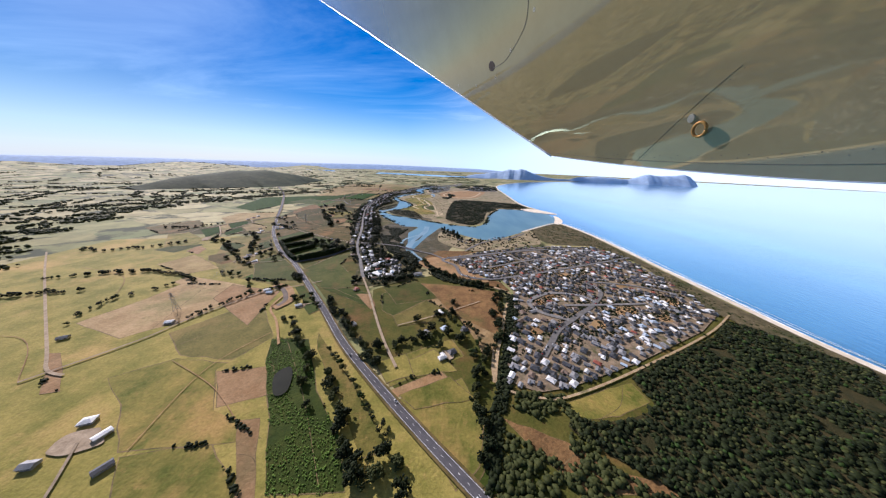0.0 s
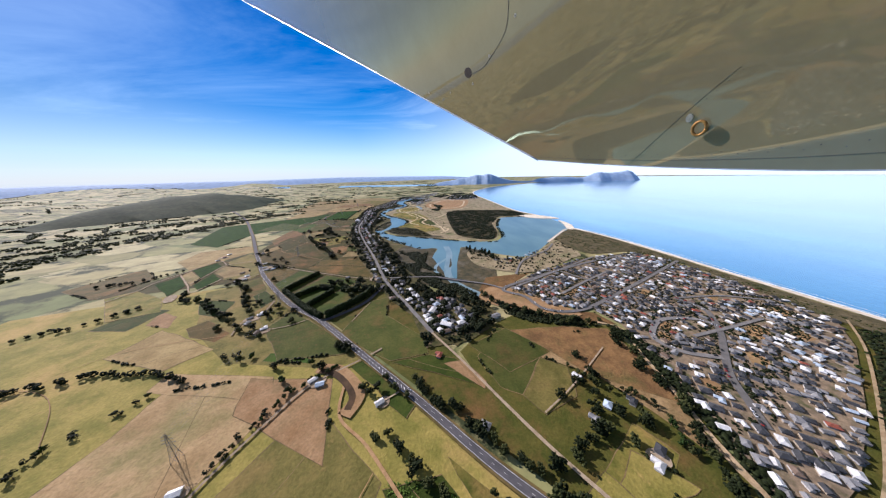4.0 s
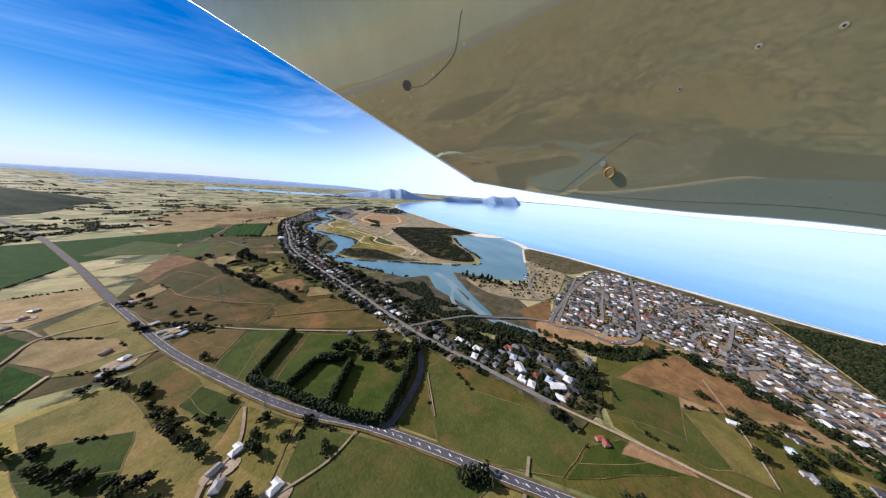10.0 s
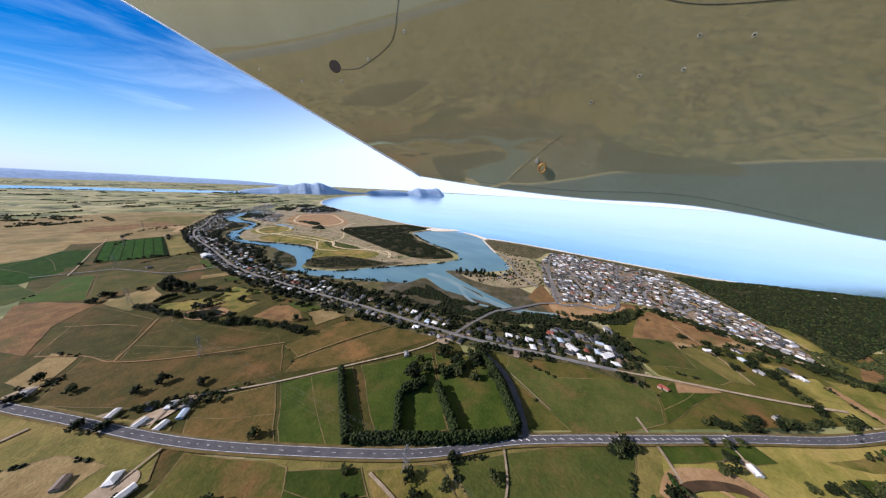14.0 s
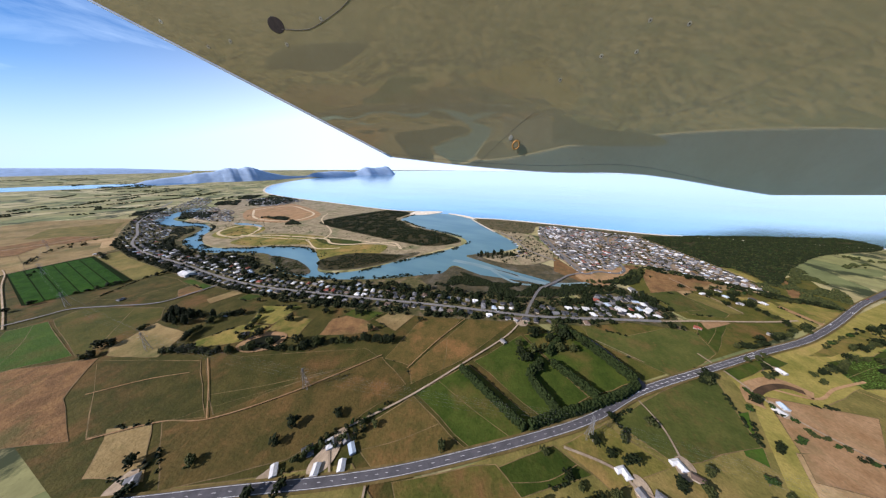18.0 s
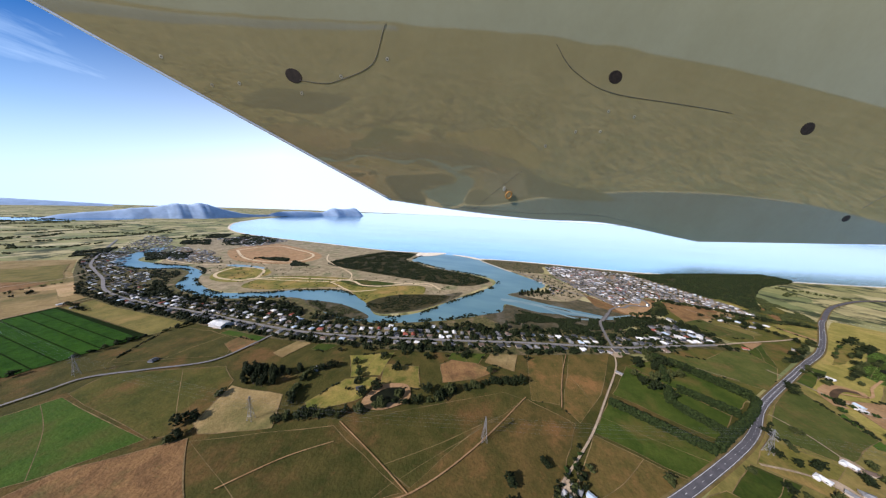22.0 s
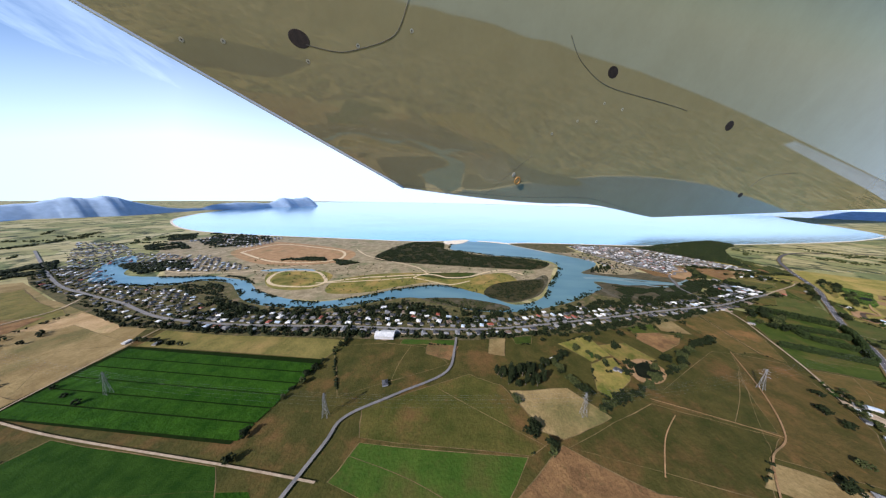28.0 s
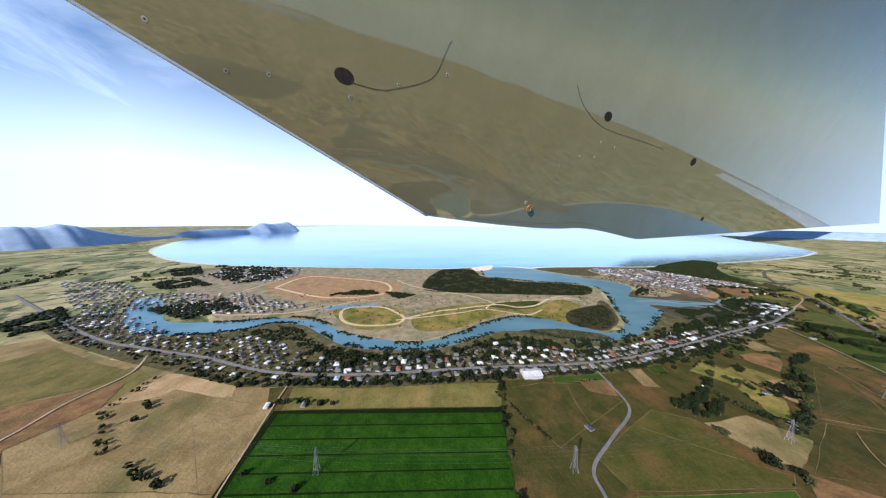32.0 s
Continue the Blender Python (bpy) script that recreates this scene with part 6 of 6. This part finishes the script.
bank_growth()
scatter([(-130, 668), (-126, 620), (-140, 575), (-152, 572), (-154, 610), (-142, 655)], 420, 0.5, 1.1, LEAF2, "marsh_scrub", "low olive mangroves on the marsh island", 0.1, 0.5)
for poly, n in (([(91, 1319), (140, 1290), (77, 1195), (50, 1260)], 420), ([(-50, 1183), (-5, 1110), (-50, 1045), (-84, 1090)], 500), ([(169, 1280), (229, 1183), (145, 1097), (84, 1161)], 500), ([(-96, 1290), (-38, 1300), (-92, 1215), (-124, 1232)], 420), ([(206, 1400), (262, 1379), (159, 1282), (149, 1337)], 400), ([(278, 1357), (250, 1150), (175, 1096), (148, 1226)], 520), ([(10, 955), (20, 850), (-10, 835), (10, 800), (40, 900)], 350)):
    scatter(poly, n, 1.5, 3.2, LEAF, "distant_wood", "distant dark plantation", 1.2)

scatter([(-62, 198), (-42, 216), (-62, 265), (-94, 330), (-114, 400), (-137, 480), (-168, 560), (-168, 620), (-154, 690), (-180, 760), (-180, 830), (-164, 890), (-124, 940), (-116, 985), (-140, 1050), (-132, 1110), (-64, 1200), (-90, 1250), (-136, 1165), (-174, 1055), (-212, 925), (-220, 830), (-217, 740), (-212, 620), (-190, 500), (-158, 400), (-130, 320), (-110, 270)], 5200, 0.5, 1.8, LEAF, "village_trees", "dark garden trees and shrubs among the village houses", 1.0, 0.9)
scatter([(-80, 205), (-44, 216), (-36, 240), (-54, 272), (-86, 260)], 420, 0.5, 1.7, LEAF, "village_trees", "dense dark trees round houses at the end of the village", 1.0, 0.9)
scatter([(48, 108), (110, 132), (188, 162), (222, 186), (236, 240), (238, 292), (222, 336), (140, 330), (54, 300), (6, 274), (18, 252), (60, 222), (68, 196), (58, 160)], 4600, 0.3, 0.95, LEAF, "garden_shrubs", "small shrubs and trees in dry town gardens", 0.4, 0.9)
scatter([(0, 395), (40, 360), (75, 350), (120, 388), (165, 430), (150, 350), (130, 335), (54, 303), (10, 320), (-8, 350)], 260, 0.6, 1.6, LEAF, "camp_trees", "dark trees scattered over the camp", 0.8, 0.9)
scatter([(-92, 1040), (-82, 980), (-95, 915), (-128, 745), (-82, 655), (-130, 560), (-60, 494), (0, 480), (0, 700), (30, 830), (20, 1000)], 700, 0.5, 1.3, LEAF2, "bank_scrub", "low olive scrub on the river flat", 0.2, 0.6)
tree_line("round", [(-360, 190), (-320, 205), (-285, 212), (-250, 205), (-228, 196)], 4.5, 1.0, 1.5)
tree_line("round", [(-420, 130), (-380, 150), (-345, 160), (-300, 172)], 4.5, 1.0, 2)
tree_line("broad", [(-430, 260), (-390, 262), (-360, 280), (-340, 300)], 6, 0.9, 4)
tree_line("broad", [(-440, 360), (-400, 372), (-380, 400)], 6, 0.9, 4)


for _ in range(3000):  # taller garden trees through the village
    x, y = rnd.uniform(-235, -40), rnd.uniform(205, 900)
    if len(EXTRA) < 520 and inside(x, y, [(-62, 195), (-40, 215), (-60, 265), (-92, 330), (-112, 400), (-135, 480), (-166, 560), (-165, 620), (-150, 690), (-178, 760), (-178, 830), (-160, 890), (-214, 925), (-222, 830), (-219, 740), (-214, 620), (-192, 500), (-160, 400), (-132, 320), (-112, 270)]) and off_road(x, y, 3.2) and free_of_houses(x, y, 4.6):
        EXTRA.append((x, y, rnd.uniform(0.8, 1.5)))
for _ in range(900):
    x, y = rnd.uniform(-205, -75), rnd.uniform(320, 840)
    if inside(x, y, [(-92, 335), (-108, 400), (-130, 480), (-160, 560), (-162, 620), (-142, 690), (-172, 760), (-172, 830)] + BANKSIDE[8:]) and off_road(x, y, 3.0) and free_of_houses(x, y, 4.4):
        EXTRA.append((x, y, rnd.uniform(0.8, 1.7)))
for _ in range(160):
    x, y = rnd.uniform(-96, -22), rnd.uniform(198, 278)
    if inside(x, y, [(-84, 198), (-52, 200), (-30, 214), (-22, 232), (-30, 262), (-60, 278), (-96, 262)]) and off_road(x, y, 3.0) and free_of_houses(x, y, 4.4):
        EXTRA.append((x, y, rnd.uniform(0.8, 1.5)))


def fence_rows():
    """Low shrubs and rank grass along some paddock fences: one mesh."""
    draw = np.random.default_rng(23)
    places, sizes = [], []
    for c in EDGES:
        for (ax, ay), (bx, by) in zip(c, c[1:] + c[:1]):
            if draw.uniform() > 0.22:
                continue
            lo, hi = sorted(draw.uniform(0, 1, 2))
            n = int(math.hypot(bx - ax, by - ay) * (hi - lo) * 1.3)
            for _ in range(n):
                s = draw.uniform(lo, hi)
                x, y = ax + (bx - ax) * s + draw.normal(0, 0.5), ay + (by - ay) * s + draw.normal(0, 0.5)
                if off_road(x, y, 3.2):
                    places.append((x, y, 0.5 + draw.uniform(0, 0.5)))
                    sizes.append(draw.uniform(0.3, 0.95))
    tagged(new("fence_row_shrubs", clump_mesh("fence_row_shrubs", places, sizes, LEAF)), "dark shrubs along paddock fences", "shrubs", kind="stuff")


fence_rows()


def far_trees():
    """Hedgerows and copses over the far farmland: one mesh."""
    places = []
    for _ in range(2600):
        a = rng.uniform(0, 2 * math.pi)
        r = 360 + 2600 * rng.uniform() ** 1.9
        cx, cy = -250 + r * math.cos(a), 500 + r * math.sin(a)
        if cx > -150 - 0.1 * abs(cy) and not (cy < -60 and cx < 220 - 0.2 * cy) and not (cy > 1350 and cx < 230):
            continue
        if -430 < cx and 0 < cy < 1120:
            continue
        if min(math.hypot(cx - x, cy - y) for _, x, y, *_ in PATH[::4]) < 130:
            continue
        turn = radians(34) + (math.pi / 2 if rng.uniform() < 0.4 else 0) + rng.normal(0, 0.3)
        length = rng.uniform(3, 38) * (1 + r / 2500)
        for _ in range(int(6 + length * 0.9)):
            t = rng.uniform(-length, length)
            w = rng.normal(0, 2.2)
            x, y = cx + t * math.cos(turn) - w * math.sin(turn), cy + t * math.sin(turn) + w * math.cos(turn)
            inland = max(0.0, min(1.0, (-x - 700) / 900)) if math.hypot(x + 250, y - 500) > 700 else 0.0
            z = inland * max(0, noise.noise((x / 520, y / 520, 0.3)) + 0.1) * 60
            places.append((x, y, z + rng.uniform(0.5, 2.6)))
    sizes = rng.uniform(0.9, 2.6, len(places))
    # lighter olive leaf stands in for haze over the far trees
    tagged(new("far_trees", clump_mesh("far_trees", places, sizes, LEAF2)), "far hedgerows and copses over farmland", "trees", kind="stuff")
    if EXTRA:
        pts, sz = [], []
        for x, y, s in EXTRA:
            for _ in range(26):
                d = rng.normal(size=3); d /= np.linalg.norm(d)
                pts.append((x + d[0] * 1.6 * s, y + d[1] * 1.6 * s, 2.2 * s + d[2] * 1.3 * s)); sz.append(rng.uniform(0.4, 0.8) * s)
        tagged(new("garden_trees", clump_mesh("garden_trees", pts, sz, LEAF)), "small dark garden trees among houses", "trees", kind="stuff")


far_trees()


# ---- far headlands ----
def ridge(name, line, material, label, seed, wide=0.5):
    """A hill chain: crest points (x, y, height) with spurs falling to both sides."""
    bm = bmesh.new()
    rows = []
    pts = []
    for a, b in zip(line, line[1:]):
        pts += [Vector(a).lerp(Vector(b), s / 8) for s in range(8)]
    pts.append(Vector(line[-1]))
    for i, p in enumerate(pts):
        d = (pts[min(i + 1, len(pts) - 1)] - pts[max(i - 1, 0)]).to_2d().normalized()
        h = p.z * (1 + 0.04 * noise.noise((i * 0.2, seed, 0)) + 0.02 * noise.noise((i * 0.6, seed, 4)))
        row = []
        for k in range(-5, 6):
            s = k / 5
            w = s * max(p.z, 12) / wide
            fall = 1 - abs(s) ** 1.25 + 0.05 * noise.noise((i * 0.22, k * 0.5, seed)) * (1 - abs(s))
            row.append(bm.verts.new((p.x - d.y * w, p.y + d.x * w, h * max(fall, 0) - 0.5)))
        rows.append(row)
    for r, q in zip(rows, rows[1:]):
        for k in range(10):
            bm.faces.new((r[k], q[k], q[k + 1], r[k + 1]))
    tagged(new(name, mesh_of(name, bm, material, True)), label, "hills", kind="structure")


ridge("headland", [(200, 2465, 3), (240, 2450, 18), (300, 2430, 28), (380, 2405, 38), (440, 2385, 54), (500, 2368, 58), (560, 2350, 74), (600, 2335, 86), (640, 2323, 79), (690, 2308, 92), (730, 2298, 86), (780, 2290, 64), (850, 2285, 44), (930, 2280, 26), (1010, 2290, 17), (1100, 2310, 15), (1160, 2325, 12)], HAZE_TINTED_HILL, "forested headland across the bay, blue haze painted into its colour", 2.0, 0.8)
ridge("headland", [(1140, 2330, 10), (1220, 2320, 34), (1330, 2300, 44), (1450, 2280, 46), (1570, 2260, 38), (1640, 2250, 34), (1710, 2236, 56), (1770, 2222, 82), (1810, 2212, 80), (1870, 2198, 74), (1940, 2180, 76), (2000, 2168, 84), (2050, 2158, 94), (2095, 2152, 76), (2140, 2147, 44), (2170, 2145, 5)], HAZE_TINTED_HILL, "headland reaching into the sea, blue haze painted into its colour", 6.0, 0.8)
ridge("far_hills", [(-4300, -300, 40), (-4100, 900, 62), (-3700, 1900, 70), (-3000, 2900, 78), (-2100, 3600, 66), (-1100, 4150, 74), (-200, 4350, 62), (600, 4350, 50), (1100, 4300, 20)], HAZE_TINTED_HILL, "low hills on the horizon, blue haze painted into their colour", 5.0, 0.3)
ridge("south_headland", [(600, -3500, 50), (1300, -3300, 70), (1900, -2950, 72), (2300, -2650, 60), (2600, -2400, 48), (2800, -2250, 30), (2860, -2200, 4)], HAZE_TINTED_HILL, "long headland to the south, blue haze painted into its colour", 8.0, 0.4)
ridge("inland_hills", [(-1020, 780, 6), (-990, 920, 34), (-930, 1070, 52), (-860, 1190, 56), (-790, 1290, 36), (-690, 1380, 5)], NEAR_HILL, "dark bush-clad hills with dry faces", 3.0, 0.22)


# ---- pylons and lines ----
STEEL = surface("galvanised_steel", (0.22, 0.22, 0.22), (0.32, 0.32, 0.32), 1, rough=0.5, metal=0.6)


WIRE = surface("weathered_wire", (0.1, 0.1, 0.1), (0.16, 0.16, 0.16), 1, rough=0.6)


def bar(bm, a, b, r):
    a, b = Vector(a), Vector(b)
    d = b - a
    bmesh.ops.create_cone(bm, cap_ends=True, segments=4, radius1=r, radius2=r, depth=d.length, matrix=Matrix.Translation((a + b) / 2) @ d.to_track_quat("Z", "Y").to_matrix().to_4x4())


def pylon():
    """A lattice power pylon, 15 m high, with three cross arms."""
    ob = tagged(new("power_pylon"), "grey steel lattice power pylon standing in a paddock", "pylon", "power pylons")
    levels = [(0, 1.5), (3.5, 1.1), (7, 0.75), (10, 0.5), (15, 0.18)]
    for sx, sy in ((1, 1), (1, -1), (-1, 1), (-1, -1)):
        bm = bmesh.new()
        for (z0, w0), (z1, w1) in zip(levels, levels[1:]):
            bar(bm, (sx * w0, sy * w0, z0), (sx * w1, sy * w1, z1), 0.075)
        part("leg", bm, STEEL, ob)
    for (z0, w0), (z1, w1) in zip(levels, levels[1:]):
        c0 = [(w0, w0), (w0, -w0), (-w0, -w0), (-w0, w0)]
        c1 = [(w1, w1), (w1, -w1), (-w1, -w1), (-w1, w1)]
        for k in range(4):
            j = (k + 1) % 4
            for p, q in (((*c0[k], z0), (*c1[j], z1)), ((*c0[j], z0), (*c1[k], z1)), ((*c1[k], z1), (*c1[j], z1))):
                bm = bmesh.new()
                bar(bm, p, q, 0.04)
                part("brace", bm, STEEL, ob)
    for z, w in ((10, 2.6), (12, 2.1), (13.8, 1.6)):
        bm = bmesh.new()
        for s in (-1, 1):
            bar(bm, (0, s * 0.4, z), (0, s * w, z + 0.1), 0.09)
            bar(bm, (0, s * 0.3, z + 0.9), (0, s * w, z + 0.1), 0.06)
        part("cross_arm", bm, STEEL, ob)
    return ob


PYLONS = [(-196, 150), (-212, 279), (-253, 429), (-281, 558), (-291, 702), (-285, 838), (-262, 990)]
first = pylon()
for k, (x, y) in enumerate(PYLONS):
    a = PYLONS[max(k - 1, 0)]
    b = PYLONS[min(k + 1, len(PYLONS) - 1)]
    turn = math.degrees(math.atan2(b[1] - a[1], b[0] - a[0]))
    m = pose(x, y, 0.2, 0, 0, turn)
    if k == 0:
        first.matrix_world = m
    else:
        copy_thing(first, m)
for a, b in zip(PYLONS, PYLONS[1:]):
    d = Vector((b[0] - a[0], b[1] - a[1])).normalized()
    for z, w in ((10, 2.6), (12, 2.1), (13.8, 1.6)):
        for s in (-1, 1):
            ox, oy = -d.y * w * s, d.x * w * s
            pts = [Vector((a[0] + (b[0] - a[0]) * t / 8 + ox, a[1] + (b[1] - a[1]) * t / 8 + oy, z + 0.25 - 7.7 * (t / 8) * (1 - t / 8))) for t in range(9)]
            bm = tube(pts, 0.014, 4)
            tagged(new("power_line", mesh_of("power_line", bm, WIRE)), "thin sagging power line between pylons", "power line", "power lines")

# ---- cars ----
TYRE = surface("tyre_rubber", (0.015, 0.015, 0.016), (0.03, 0.03, 0.03), 0.5)


def car(x, y, turn, paint, words):
    ob = tagged(new("car"), f"small {words} car on the road", "car", "cars")
    body = bmesh.new(); box(body, -1.1, -0.45, 0.15, 1.1, 0.45, 0.5)
    bmesh.ops.bevel(body, geom=body.edges[:], offset=0.07, segments=2, affect="EDGES")
    part("body", body, paint, ob)
    cab = bmesh.new(); box(cab, -0.6, -0.4, 0.5, 0.5, 0.4, 0.78)
    for v in cab.verts:
        if v.co.z > 0.6:
            v.co.x *= 0.75; v.co.y *= 0.85
    part("cabin", cab, GLASS, ob)
    for sx in (-0.7, 0.7):
        for sy in (-0.44, 0.44):
            w = bmesh.new()
            bmesh.ops.create_cone(w, cap_ends=True, segments=12, radius1=0.19, radius2=0.19, depth=0.14, matrix=Matrix.Translation((sx, sy, 0.19)) @ Matrix.Rotation(radians(90), 4, "X"))
            part("wheel", w, TYRE, ob)
    ob.matrix_world = pose(x, y, 1.03, 0, 0, turn)


CAR_PAINT = {"white": surface("white_car_paint", (0.7, 0.7, 0.7), (0.78, 0.78, 0.78), 2, rough=0.25), "dark": surface("dark_car_paint", (0.03, 0.03, 0.035), (0.05, 0.05, 0.055), 2, rough=0.25), "red": surface("red_car_paint", (0.35, 0.03, 0.025), (0.42, 0.04, 0.03), 2, rough=0.25)}
for k, (i, words) in enumerate(((14, "white"), (30, "dark"), (44, "white"), (60, "dark"), (76, "red"), (95, "white"), (118, "white"), (135, "dark"), (160, "white"))):
    a, b = hw[i + 20], hw[i + 21]
    d = Vector((b[0] - a[0], b[1] - a[1])).normalized()
    s = 1.3 if k % 2 else -1.3
    car(a[0] - d.y * s, a[1] + d.x * s, math.degrees(math.atan2(d.y, d.x)), CAR_PAINT[words], words)

# cars parked along the streets
park = random.Random(17)
for line in [STREET[5:12]] + TOWN_ROADS[:3]:
    pts = curve_through(line, False, 10)
    for a, b in zip(pts, pts[1:]):
        if park.random() < 0.24:
            d = Vector((b[0] - a[0], b[1] - a[1])).normalized()
            s = park.choice((-1.15, 1.15))
            words = park.choice(("white", "dark", "white", "red"))
            car(a[0] - d.y * s, a[1] + d.x * s, math.degrees(math.atan2(d.y, d.x)), CAR_PAINT[words], words)
